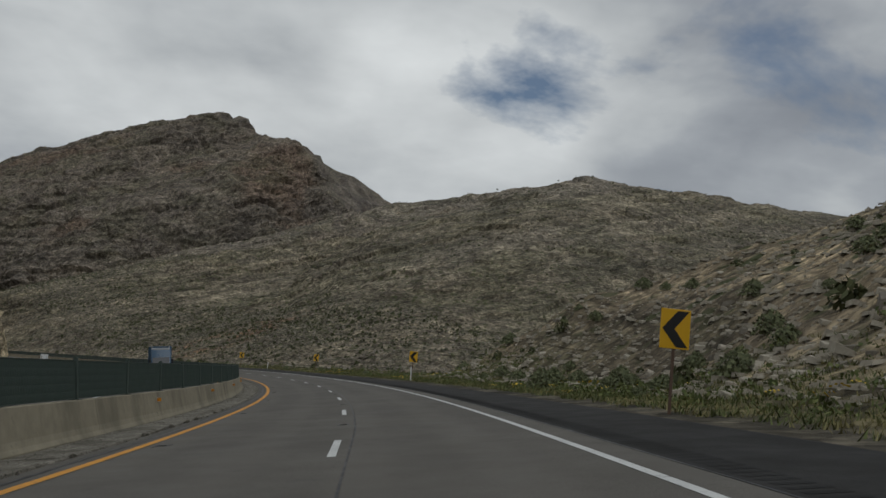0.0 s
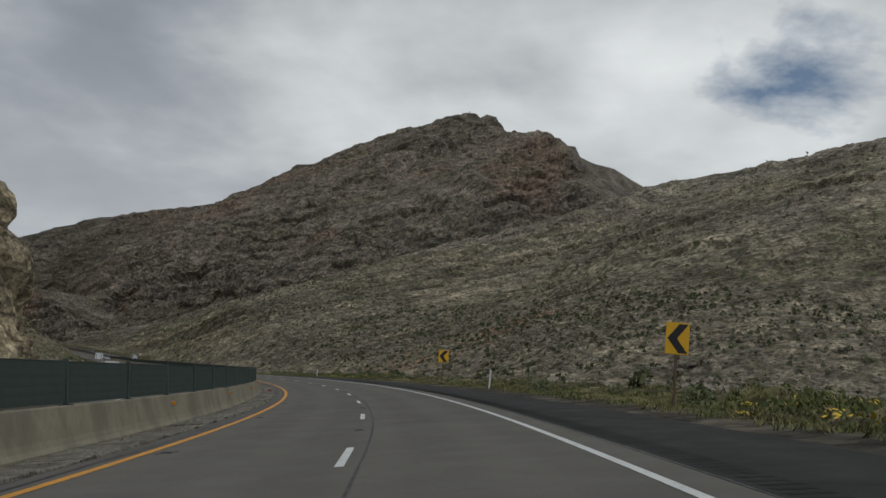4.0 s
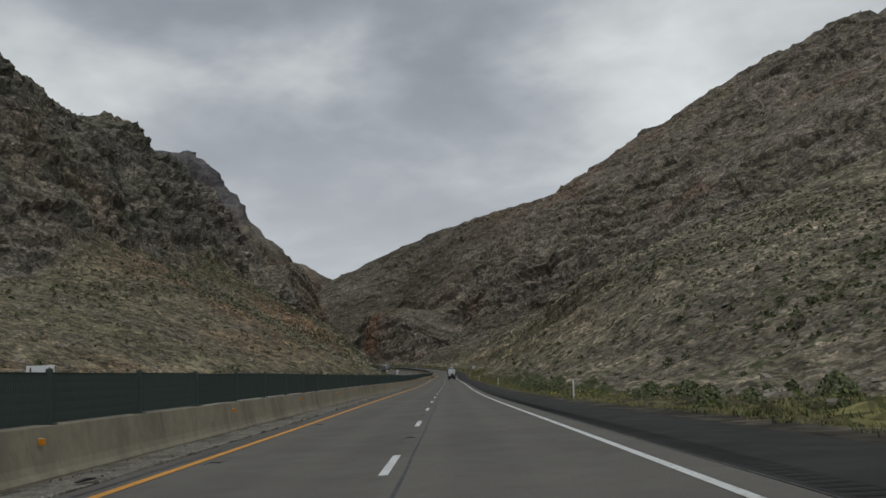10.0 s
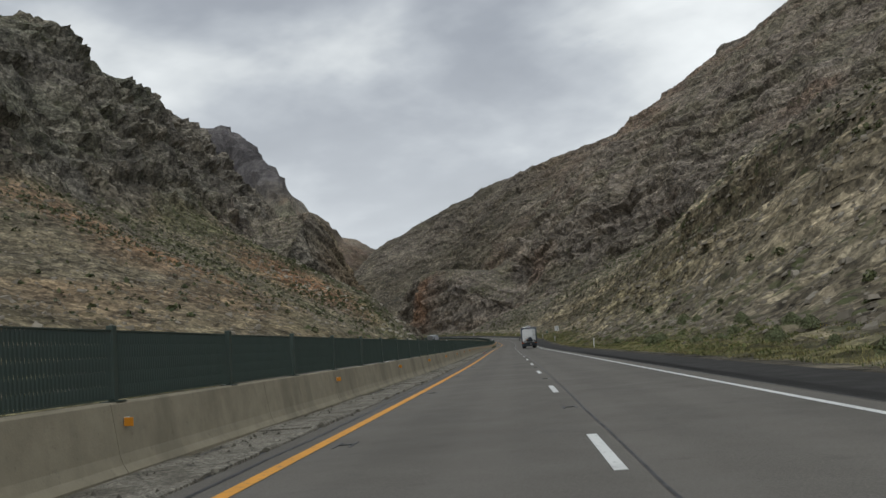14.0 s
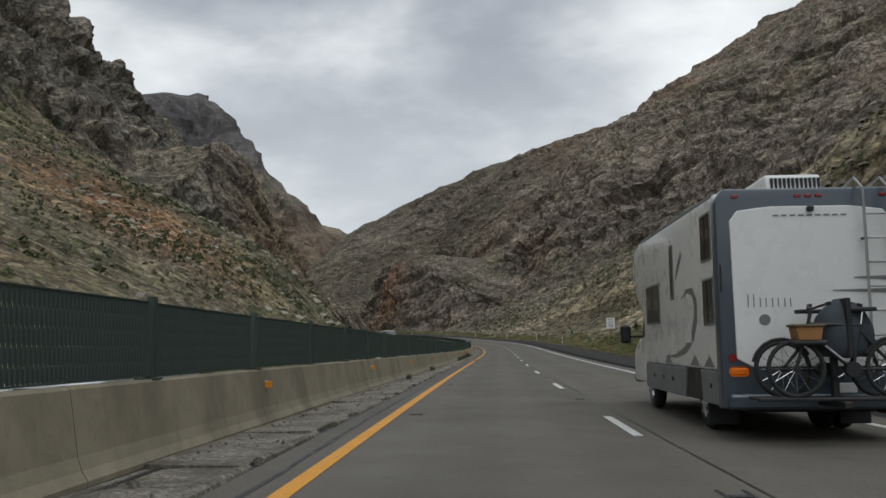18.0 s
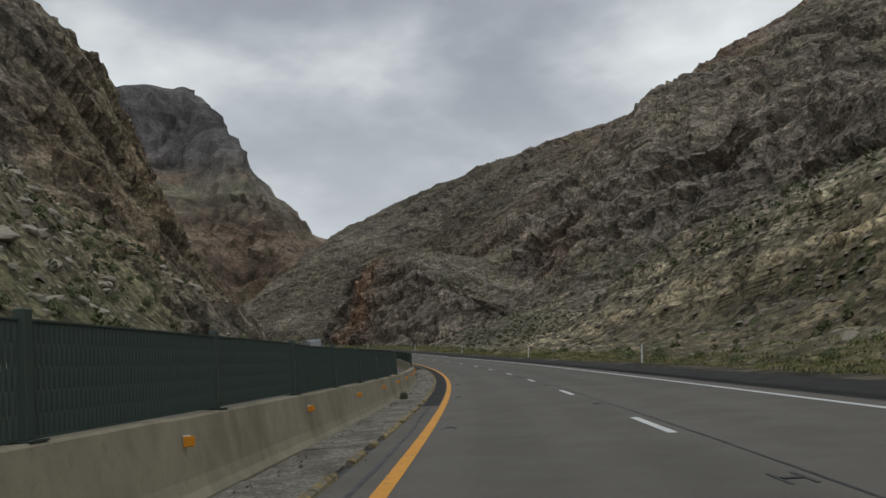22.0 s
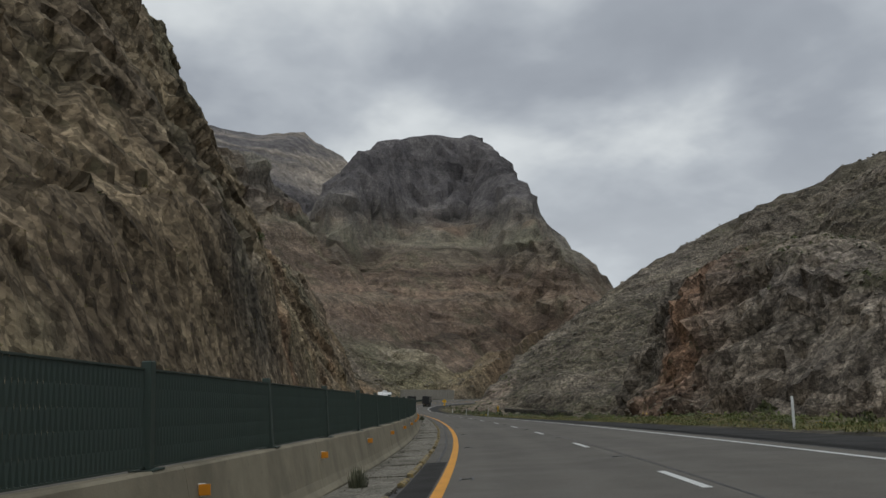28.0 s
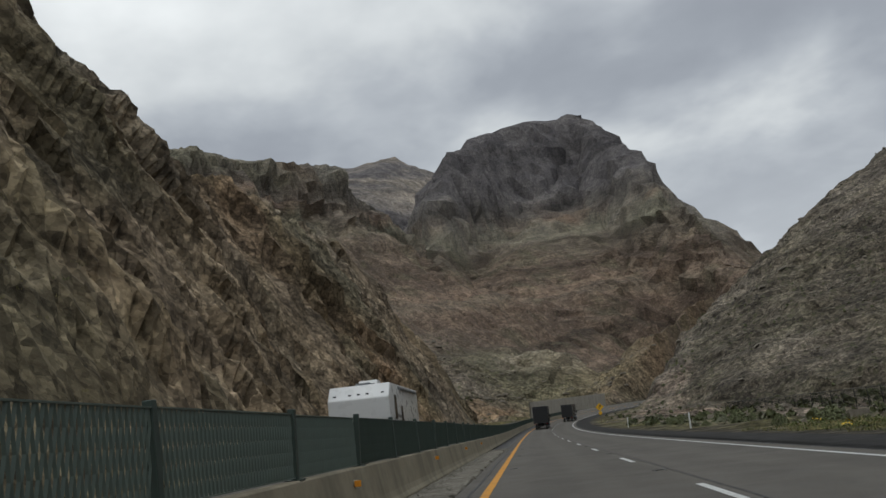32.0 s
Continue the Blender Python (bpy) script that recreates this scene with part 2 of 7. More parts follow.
def rock_material():
    n = Nodes("rock_and_scrub")
    tone, cover = n.attribute("tone"), n.attribute("cover").outputs["Fac"]
    c = tone.outputs["Color"]

    def vary(c, fac, low, high):
        return n.mix(fac, n.mix(1.0, c, low, "MULTIPLY"), n.mix(1.0, c, high, "MULTIPLY"))

    c = vary(c, n.ramp(n.noise(20.0, 5.0, 0.6), (0.38, 0.0), (0.62, 1.0)), (0.80, 0.79, 0.80), (1.14, 1.12, 1.08))
    # beds of the layered rock, thick and thin; their contrast also paints shaded recesses
    flat = n.node("ShaderNodeCombineXYZ")
    n.put(n.attribute("bed").outputs["Fac"], flat.inputs[2])
    n.put(n.math("MULTIPLY", n.noise(9.0, 5.0, 0.65), 2.2), flat.inputs[0])
    beds = n.noise(1.6, 3.0, 0.65, at=flat.outputs[0])
    plain = n.attribute("plain").outputs["Fac"]
    shown = n.math("MULTIPLY", n.ramp(n.noise(26.0, 4.0, 0.6), (0.36, 0.35), (0.56, 1.0)), n.attribute("bedded").outputs["Fac"])
    shown = n.math("MULTIPLY", shown, n.ramp(n.noise(1.7, 5.0, 0.7), (0.42, 0.25), (0.56, 1.0)))
    c = n.mix(shown, c, vary(c, n.ramp(beds, (0.44, 0.0), (0.57, 1.0)), (0.50, 0.49, 0.47), (1.42, 1.40, 1.33)))
    # joints along the beds: thin, broken lines, darkened in colour for the shade inside them
    thin = n.node("ShaderNodeCombineXYZ")
    n.put(n.attribute("bed").outputs["Fac"], thin.inputs[2])
    n.put(n.math("MULTIPLY", n.noise(3.0, 4.0, 0.6), 1.1), thin.inputs[1])
    line = n.math("ABSOLUTE", n.math("SUBTRACT", n.noise(1.9, 2.0, 0.6, at=thin.outputs[0]), 0.5))
    line = n.math("SUBTRACT", 1.0, n.ramp(line, (0.0, 0.0), (0.035, 1.0)))
    line = n.math("MULTIPLY", line, n.ramp(n.noise(5.0, 3.0), (0.42, 0.0), (0.58, 0.9)))
    line = n.math("MULTIPLY", line, n.attribute("bedded").outputs["Fac"])
    c = n.mix(line, c, n.mix(1.0, c, (0.40, 0.39, 0.38), "MULTIPLY"))
    # broken stone: blocks drawn out along the beds, each with its own tint
    lie = n.attribute("lie").outputs["Vector"]
    rubble = n.noise(2.2, 9.0, 0.76, at=lie)
    c = n.mix(plain, vary(c, n.ramp(rubble, (0.40, 0.0), (0.61, 1.0)), (0.70, 0.69, 0.68), (1.26, 1.25, 1.22)), c)
    warp = n.node("ShaderNodeTexNoise", Vector=n.pos(), Scale=0.5, Detail=3.0).outputs["Color"]
    bent = n.mix(0.25, lie, warp, "ADD")
    steps = []
    for size, low, high in ((5.2, 0.82, 1.16), (2.1, 0.68, 1.34), (0.9, 0.56, 1.46), (0.34, 0.64, 1.38)):
        v = n.node("ShaderNodeTexVoronoi", Vector=bent if size > 1 else n.pos(), Scale=1 / size)
        tint = n.node("ShaderNodeSeparateColor")
        n.put(v.outputs["Color"], tint.inputs[0])
        tinted = vary(c, tint.outputs[0], (low, low, low), (high, high * 0.995, high * 0.98))
        c = n.mix(plain, tinted, c) if size < 5 else tinted
        steps.append((tint.outputs[1], size))
    # joints between the blocks, wide and narrow, their crevice shade darkened into the colour
    for size, width, at, much in ((4.4, 0.07, 9.0, 0.75), (1.5, 0.08, 5.0, 0.55)):
        crack = n.math("SUBTRACT", 1.0, n.ramp(n.cells(size, "DISTANCE_TO_EDGE", bent), (0.0, 0.0), (width, 1.0)))
        c = n.mix(n.math("MULTIPLY", crack, n.ramp(n.noise(at), (0.40, 0.0), (0.58, much))), c, n.mix(1.0, c, (0.30, 0.29, 0.28), "MULTIPLY"))
    # low scrub
    patch = n.ramp(n.noise(17.0, 5.0, 0.65), (0.36, 0.25), (0.58, 1.0))
    size = n.math("ADD", n.math("MULTIPLY", n.noise(4.0, 3.0), 0.9), -0.12)
    shrub = n.math("MULTIPLY", n.math("MULTIPLY", n.math("SUBTRACT", size, n.cells(2.6)), 9.0, True), n.math("MULTIPLY", patch, cover), True)
    small = n.math("MULTIPLY", n.math("MULTIPLY", n.math("SUBTRACT", size, n.cells(1.25)), 7.0, True), n.math("MULTIPLY", patch, n.math("MULTIPLY", cover, 0.75)), True)
    c = n.mix(small, c, n.mix(n.noise(2.0), (0.09, 0.092, 0.05), (0.20, 0.185, 0.11)))
    c = n.mix(shrub, c, n.mix(n.noise(1.1), (0.036, 0.045, 0.020), (0.12, 0.125, 0.058)))
    nb = n.bump(n.noise(6.0, 6.0, 0.6), 0.7, 0.8)
    nb = n.bump(rubble, 0.35, 0.8, nb)
    nb = n.bump(beds, 0.3, 0.8, nb)
    nb = n.bump(line, -0.35, 0.8, nb)
    for height, size in steps[1:]:
        nb = n.bump(height, size * 0.28, 0.8, nb)
    nb = n.bump(n.noise(0.2, 5.0, 0.65), 0.05, 0.8, nb)
    return n.done(c, 0.93, normal=nb, Specular_IOR_Level=0.15)


def asphalt(name, base, patches=0.5, fine=0.02):
    n = Nodes(name)
    grain = n.noise(fine, 2.0, 0.7)
    c = n.mix(n.ramp(grain, (0.3, 0.0), (0.7, 1.0)), tuple(q * 0.72 for q in base), tuple(q * 1.3 for q in base))
    c = n.mix(n.math("MULTIPLY", n.ramp(n.noise(3.5, 5.0, 0.6), (0.4, 0.0), (0.62, 1.0)), patches), c, tuple(q * 0.72 for q in base))
    # stains and wheel wear drawn out along the road
    lane = n.attribute("across").outputs["Fac"]
    wave = n.math("SINE", n.math("MULTIPLY", lane, 6.283 / 1.83))
    c = n.mix(n.math("MULTIPLY", n.math("ADD", wave, 0.3, True), 0.22), c, tuple(q * 1.35 for q in base))
    c = n.mix(n.math("MULTIPLY", n.ramp(n.noise(0.6, 4.0), (0.62, 0.0), (0.72, 1.0)), 0.25), c, tuple(q * 0.45 for q in base))
    return n.done(c, n.ramp(n.noise(1.0), (0.3, 0.72), (0.7, 0.9)), normal=n.bump(grain, 0.006, 0.7), Specular_IOR_Level=0.18)


def concrete(name, base, stain=0.6):
    n = Nodes(name)
    c = n.mix(n.ramp(n.noise(0.35, 6.0, 0.62), (0.3, 0.0), (0.7, 1.0)), tuple(q * 0.85 for q in base), tuple(q * 1.12 for q in base))
    c = n.mix(n.math("MULTIPLY", n.ramp(n.noise(1.4, 5.0, 0.6, stretch=(1, 1, 0.35)), (0.46, 0.0), (0.64, 1.0)), stain), c, tuple(q * 0.62 for q in base))
    c = n.mix(n.math("MULTIPLY", n.ramp(n.noise(0.16, 5.0, 0.7), (0.60, 0.0), (0.68, 1.0)), 0.35), c, tuple(q * 0.5 for q in base))
    return n.done(c, 0.88, normal=n.bump(n.noise(0.03, 4.0, 0.6), 0.006, 0.6), Specular_IOR_Level=0.25)


def gutter_material(name, base):
    """Old concrete worn down to its gravel, with dirt washed over it."""
    n = Nodes(name)
    grit = n.noise(0.022, 4.0, 0.8)
    c = n.mix(n.ramp(grit, (0.40, 0.0), (0.60, 1.0)), tuple(q * 0.42 for q in base), tuple(q * 1.55 for q in base))
    stone = n.node("ShaderNodeTexVoronoi", Vector=n.pos(), Scale=1 / 0.045)
    tint = n.node("ShaderNodeSeparateColor")
    n.put(stone.outputs["Color"], tint.inputs[0])
    c = n.mix(n.ramp(tint.outputs[0], (0.62, 0.0), (0.9, 0.8)), c, tuple(q * 1.9 for q in base))
    c = n.mix(n.math("MULTIPLY", n.ramp(n.noise(0.8, 6.0, 0.65), (0.45, 0.0), (0.60, 1.0)), 0.65), c, (0.075, 0.066, 0.05))
    bent = n.mix(0.12, n.pos(), n.node("ShaderNodeTexNoise", Vector=n.pos(), Scale=4.0, Detail=4.0).outputs["Color"], "ADD")
    crack = n.math("SUBTRACT", 1.0, n.ramp(n.cells(1.7, "DISTANCE_TO_EDGE", bent), (0.0, 0.0), (0.012, 1.0)))
    c = n.mix(n.math("MULTIPLY", crack, n.ramp(n.noise(2.6), (0.46, 0.0), (0.58, 0.8))), c, (0.03, 0.027, 0.022))
    nb = n.bump(grit, 0.015, 1.0)
    return n.done(c, 0.92, normal=n.bump(tint.outputs[1], 0.01, 0.6, nb), Specular_IOR_Level=0.2)


def crust_material():
    """Thin asphalt worn through to pale gravel in flecks and long patches."""
    n = Nodes("flaking_asphalt_crust")
    bare = n.ramp(n.noise(0.22, 7.0, 0.78), (0.52, 0.0), (0.60, 1.0))
    bare = n.math("MULTIPLY", bare, n.ramp(n.noise(1.6, 4.0, 0.6), (0.36, 0.35), (0.60, 1.0)))
    grit = n.noise(0.02, 3.0, 0.75)
    dark = n.mix(grit, (0.012, 0.0115, 0.010), (0.045, 0.041, 0.034))
    pale = n.mix(grit, (0.07, 0.064, 0.052), (0.30, 0.28, 0.24))
    nb = n.bump(bare, -0.02, 1.0, n.bump(grit, 0.012, 1.0))
    return n.done(n.mix(bare, dark, pale), 0.9, normal=nb, Specular_IOR_Level=0.2)


def paint(name, base, rough=0.35, wear=0.15, metal=0.0, coat=0.0):
    n = Nodes(name)
    c = n.mix(n.math("MULTIPLY", n.ramp(n.noise(0.25, 5.0, 0.65), (0.42, 0.0), (0.72, 1.0)), wear), base, tuple(q * 0.55 + 0.02 for q in base))
    return n.done(c, n.ramp(n.noise(0.4), (0.3, rough * 0.85), (0.7, min(1.0, rough * 1.25))), metal, Coat_Weight=coat)


def road_paint(name, base):
    n = Nodes(name)
    worn = n.ramp(n.noise(0.10, 6.0, 0.7), (0.56, 0.0), (0.66, 1.0))
    c = n.mix(n.math("MULTIPLY", worn, 0.7), base, (0.12, 0.115, 0.105))
    c = n.mix(n.math("MULTIPLY", n.ramp(n.noise(0.9, 4.0), (0.45, 0.0), (0.7, 1.0)), 0.35), c, tuple(q * 0.6 for q in base))
    return n.done(c, 0.7, normal=n.bump(n.noise(0.02), 0.004, 0.5))


def worn_curb(name, base):
    """Old yellow paint on broken concrete, mostly gone."""
    n = Nodes(name)
    gone = n.ramp(n.noise(0.16, 7.0, 0.74), (0.43, 0.0), (0.55, 1.0))
    grit = n.noise(0.03, 4.0, 0.75)
    bare = n.mix(n.ramp(n.noise(0.5, 4.0), (0.4, 0.0), (0.6, 1.0)), n.mix(grit, (0.05, 0.044, 0.034), (0.11, 0.10, 0.08)), n.mix(grit, (0.11, 0.10, 0.08), (0.22, 0.20, 0.165)))
    return n.done(n.mix(n.math("MULTIPLY", gone, 0.9), base, bare), 0.85, normal=n.bump(gone, -0.012, 1.0, n.bump(grit, 0.01, 0.8)))


def leafy(name, dark, light):
    n = Nodes(name)
    isl = n.node("ShaderNodeNewGeometry").outputs["Random Per Island"]
    c = n.mix(isl, dark, light)
    m = n.done(c, 0.75, Specular_IOR_Level=0.2)
    return m


def glass(name, tint=(0.012, 0.014, 0.016)):
    n = Nodes(name)
    return n.done(tint, 0.06, Specular_IOR_Level=0.6)


ROCK = rock_material()
ASPHALT = asphalt("worn_asphalt", (0.121, 0.111, 0.095))
SHOULDER = asphalt("dark_asphalt", (0.027, 0.0255, 0.023), 0.8, 0.045)
CONCRETE = concrete("barrier_concrete", (0.268, 0.236, 0.168), 0.85)
CRUST = crust_material()
SLAB = gutter_material("gutter_concrete", (0.185, 0.170, 0.138))
# the shoulder's asphalt, darkened for the shade inside the grooves
GROOVE_SHADED = asphalt("groove_asphalt", (0.0165, 0.0157, 0.0142), 0.8, 0.045)
TAR = paint("tar_sealant", (0.014, 0.013, 0.012), 0.5, 0.3)
WHITE_LINE = road_paint("white_line_paint", (0.62, 0.62, 0.59))
YELLOW_LINE = road_paint("yellow_line_paint", (0.64, 0.285, 0.022))
CURB_YELLOW = worn_curb("faded_yellow_paint", (0.33, 0.24, 0.085))
SCREEN = paint("dark_green_screen", (0.034, 0.053, 0.042), 0.55, 0.4)
SCREEN_NEW = paint("weathered_green_screen", (0.095, 0.125, 0.105), 0.5, 0.3)
AMBER = paint("amber_reflector", (0.62, 0.24, 0.015), 0.35, 0.2)
SIGN_YELLOW = paint("sign_yellow", (0.72, 0.40, 0.012), 0.4, 0.08)
BLACK = paint("matt_black", (0.012, 0.012, 0.012), 0.5, 0.1)
SIGN_WHITE = paint("sign_white", (0.72, 0.72, 0.70), 0.4, 0.1)
SIGN_GREEN = paint("sign_green", (0.01, 0.11, 0.07), 0.4, 0.1)
SIGN_BACK = paint("bare_aluminium", (0.78, 0.80, 0.80), 0.5, 0.12, 0.0)
GALVANISED = paint("galvanised_steel", (0.34, 0.34, 0.33), 0.5, 0.35, 0.7)
RUST = paint("rusty_steel", (0.12, 0.075, 0.05), 0.8, 0.5)
POST_WHITE = paint("white_plastic_post", (0.66, 0.66, 0.63), 0.5, 0.25)
RUBBER = paint("tyre_rubber", (0.018, 0.018, 0.018), 0.85, 0.4)
CHROME = paint("chrome", (0.62, 0.62, 0.62), 0.16, 0.1, 1.0)
GLASS = glass("dark_tinted_glass")
SCRUB = leafy("scrub_leaves", (0.042, 0.050, 0.022), (0.118, 0.124, 0.056))
SAGE = leafy("sage_leaves", (0.07, 0.075, 0.045), (0.17, 0.17, 0.11))
GRASS = leafy("dry_grass", (0.125, 0.110, 0.042), (0.275, 0.245, 0.105))
GREEN_GRASS = leafy("green_grass", (0.05, 0.066, 0.02), (0.125, 0.145, 0.048))
FLOWER = paint("yellow_flowers", (0.62, 0.42, 0.02), 0.7, 0.2)
TWIG = paint("dry_twigs", (0.12, 0.095, 0.065), 0.9, 0.3)


def boulder_material(name, base):
    n = Nodes(name)
    c = n.mix(n.random(), tuple(q * 0.75 for q in base), tuple(q * 1.2 for q in base))
    c = n.mix(n.ramp(n.noise(0.35, 6.0, 0.65), (0.35, 0.0), (0.66, 1.0)), n.mix(1.0, c, (0.68, 0.67, 0.66), "MULTIPLY"), c)
    isl = n.node("ShaderNodeNewGeometry").outputs["Random Per Island"]
    c = n.mix(n.math("MULTIPLY", isl, 0.5), c, tuple(q * 0.62 for q in base))
    return n.done(c, 0.92, normal=n.bump(n.noise(0.25, 6.0, 0.65), 0.08, 0.9), Specular_IOR_Level=0.2)


BOULDER = boulder_material("limestone_boulder", (0.262, 0.232, 0.184))
GRAVEL = concrete("grey_gravel", (0.36, 0.33, 0.28), 0.5)
PALE_STONE = boulder_material("pale_stone", (0.52, 0.49, 0.42))
PALE_RUBBLE = boulder_material("pale_rubble", (0.46, 0.415, 0.33))
SAGE_GREEN = leafy("bush_leaves", (0.085, 0.096, 0.048), (0.185, 0.200, 0.100))
WEED_GREEN = leafy("verge_weed_leaves", (0.062, 0.082, 0.026), (0.165, 0.180, 0.062))
GRIT = concrete("dirty_grit", (0.10, 0.09, 0.072), 0.8)


def lattice(ix, iy, iz):
    """Pseudo-random numbers 0..1 on an integer lattice."""
    h = (ix * 374761393 + iy * 668265263 + iz * 2147483647 + 1013904223) & 0xFFFFFFFF
    h = ((h ^ (h >> 13)) * 1274126177) & 0xFFFFFFFF
    h = ((h ^ (h >> 16)) * 2246822519) & 0xFFFFFFFF
    return ((h ^ (h >> 15)) & 0xFFFFFF) / 16777215.0


def value_noise(x, y, z):
    """Smooth noise -1..1 at places given in lattice units."""
    x, y, z = np.broadcast_arrays(x, y, z)
    ix, iy, iz = (np.floor(q).astype(np.int64) for q in (x, y, z))
    fx, fy, fz = x - ix, y - iy, z - iz
    fx, fy, fz = (q * q * (3 - 2 * q) for q in (fx, fy, fz))
    out = 0.0
    for dx in (0, 1):
        for dy in (0, 1):
            w = (fx if dx else 1 - fx) * (fy if dy else 1 - fy)
            out = out + w * ((1 - fz) * lattice(ix + dx, iy + dy, iz) + fz * lattice(ix + dx, iy + dy, iz + 1))
    return out * 2 - 1


def fractal(x, y, z, size, octaves, gain=0.5, ridged=False):
    out, amp, total = 0.0, 1.0, 0.0
    for k in range(octaves):
        f = 2.03 ** k / size
        v = value_noise(x * f + 17.3 * k, y * f - 9.1 * k, z * f + 4.7 * k)
        out = out + amp * (1 - 2 * np.abs(v) if ridged else v)
        total += amp
        amp *= gain
    return out / total


def chunks(u, v, w, seed):
    """Blocks with sharp edges: one random number -1..1 for each cell of a jittered lattice."""
    iu, iv, iw = (np.floor(q).astype(np.int64) for q in (u, v, w))
    best, value = np.full(len(u), 9e9), np.zeros(len(u))
    for a in (-1, 0, 1):
        for b in (-1, 0, 1):
            for c in (-1, 0, 1):
                ju, jv, jw = iu + a, iv + b, iw + c
                r1 = lattice(ju, jv, jw + seed)
                r2 = (r1 * 7919.0) % 1.0
                r3 = (r1 * 104729.0) % 1.0
                d = (ju + r1 - u) ** 2 + (jv + r2 - v) ** 2 + (jw + r3 - w) ** 2
                nearer = d < best
                best = np.where(nearer, d, best)
                value = np.where(nearer, (r1 * 15485.0) % 1.0, value)
    return value * 2 - 1


# Ridges of the gorge: crest places, then how far the ground has fallen at each distance from the crest,
# on the side that lies to the left and to the right of the crest's direction.
RIDGES = {
    "main": ([(200, 640, 0), (0, 770, 50), (-90, 850, 126), (-150, 896, 192), (-178, 920, 212), (-225, 985, 228), (-245, 1020, 238), (-300, 1042, 269), (-390, 1060, 247), (-502, 1069, 210), (-650, 1085, 154), (-819, 1051, 121), (-884, 999, 86), (-960, 985, 60), (-1040, 1000, 10)],
             [(0, 0), (110, 64), (200, 115), (275, 168), (300, 204), (330, 234), (450, 258), (800, 340)], [(0, 0), (400, 100), (900, 300)]),
    "near_hill": ([(520, 520, 80), (300, 560, 114), (94, 565, 126), (-31, 612, 100), (-80, 610, 85)],
                  [(0, 0), (100, 36), (300, 107), (420, 140)], [(0, 0), (200, 80), (400, 200)]),
    "spur": ([(-31, 612, 104), (-104, 505, 52), (-160, 450, 18)], [(0, 0), (100, 40), (200, 70)], [(0, 0), (80, 50), (200, 120)]),
    "butte": ([(-1470, 915, 150), (-1500, 935, 225), (-1560, 962, 301), (-1606, 1024, 339), (-1604, 1100, 364), (-1602, 1189, 378), (-1400, 1150, 227), (-1182, 1092, 69), (-1080, 1060, 30)],
              [(0, 0), (30, 45), (100, 160), (300, 460)], [(0, 0), (18, 8), (70, 120), (120, 150), (230, 200), (450, 300), (800, 420)]),
    "butte_front": ([(-1604, 1115, 327), (-1585, 1105, 317), (-1550, 1088, 262), (-1520, 1070, 215), (-1460, 1030, 172), (-1360, 970, 120), (-1250, 915, 60), (-1150, 885, -14)],
                    [(0, 0), (70, 14), (150, 60), (320, 200)], [(0, 0), (50, 14), (120, 75), (300, 240)]),
    "butte_neighbour": ([(-1120, 600, 172), (-1230, 700, 188), (-1300, 760, 210), (-1340, 790, 196), (-1400, 842, 186), (-1430, 868, 165), (-1460, 890, 90)],
                        [(0, 0), (30, 45), (100, 160), (300, 460)], [(0, 0), (15, 6), (50, 70), (120, 120), (300, 220), (600, 330)]),
    "peak_crag": ([(-256, 1023, 252), (-268, 1029, 264), (-296, 1040, 267)], [(0, 0), (6, 3), (10, 12), (30, 30)], [(0, 0), (6, 3), (10, 12), (30, 30)]),
    "plateau": ([(-2400, 400, 520), (-2560, 800, 630), (-2600, 1030, 630), (-2560, 1150, 644), (-2500, 1230, 585), (-2400, 1350, 422)],
                [(0, 0), (600, 200), (900, 400)], [(0, 0), (250, 110), (900, 400)]),
    "mound": ([(-1012, 804, -24), (-1008, 817, -4), (-1001, 832, -1), (-996, 845, -3), (-988, 862, -16), (-980, 884, -30)], [(0, 0), (40, 6), (90, 30)], [(0, 0), (5, 1), (9, 7), (16, 10), (20, 15), (40, 25), (60, 32)]),
    "left_rim": ([(-300, 230, 25), (-380, 320, 92), (-440, 392, 86), (-477, 429, 95), (-502, 454, 94), (-540, 510, 80), (-570, 560, 62), (-600, 580, 52), (-680, 580, 40)],
                 [(0, 0), (300, 60), (700, 160)], [(0, 0), (8, 6), (50, 70), (58, 77), (140, 121), (250, 170)]),
}
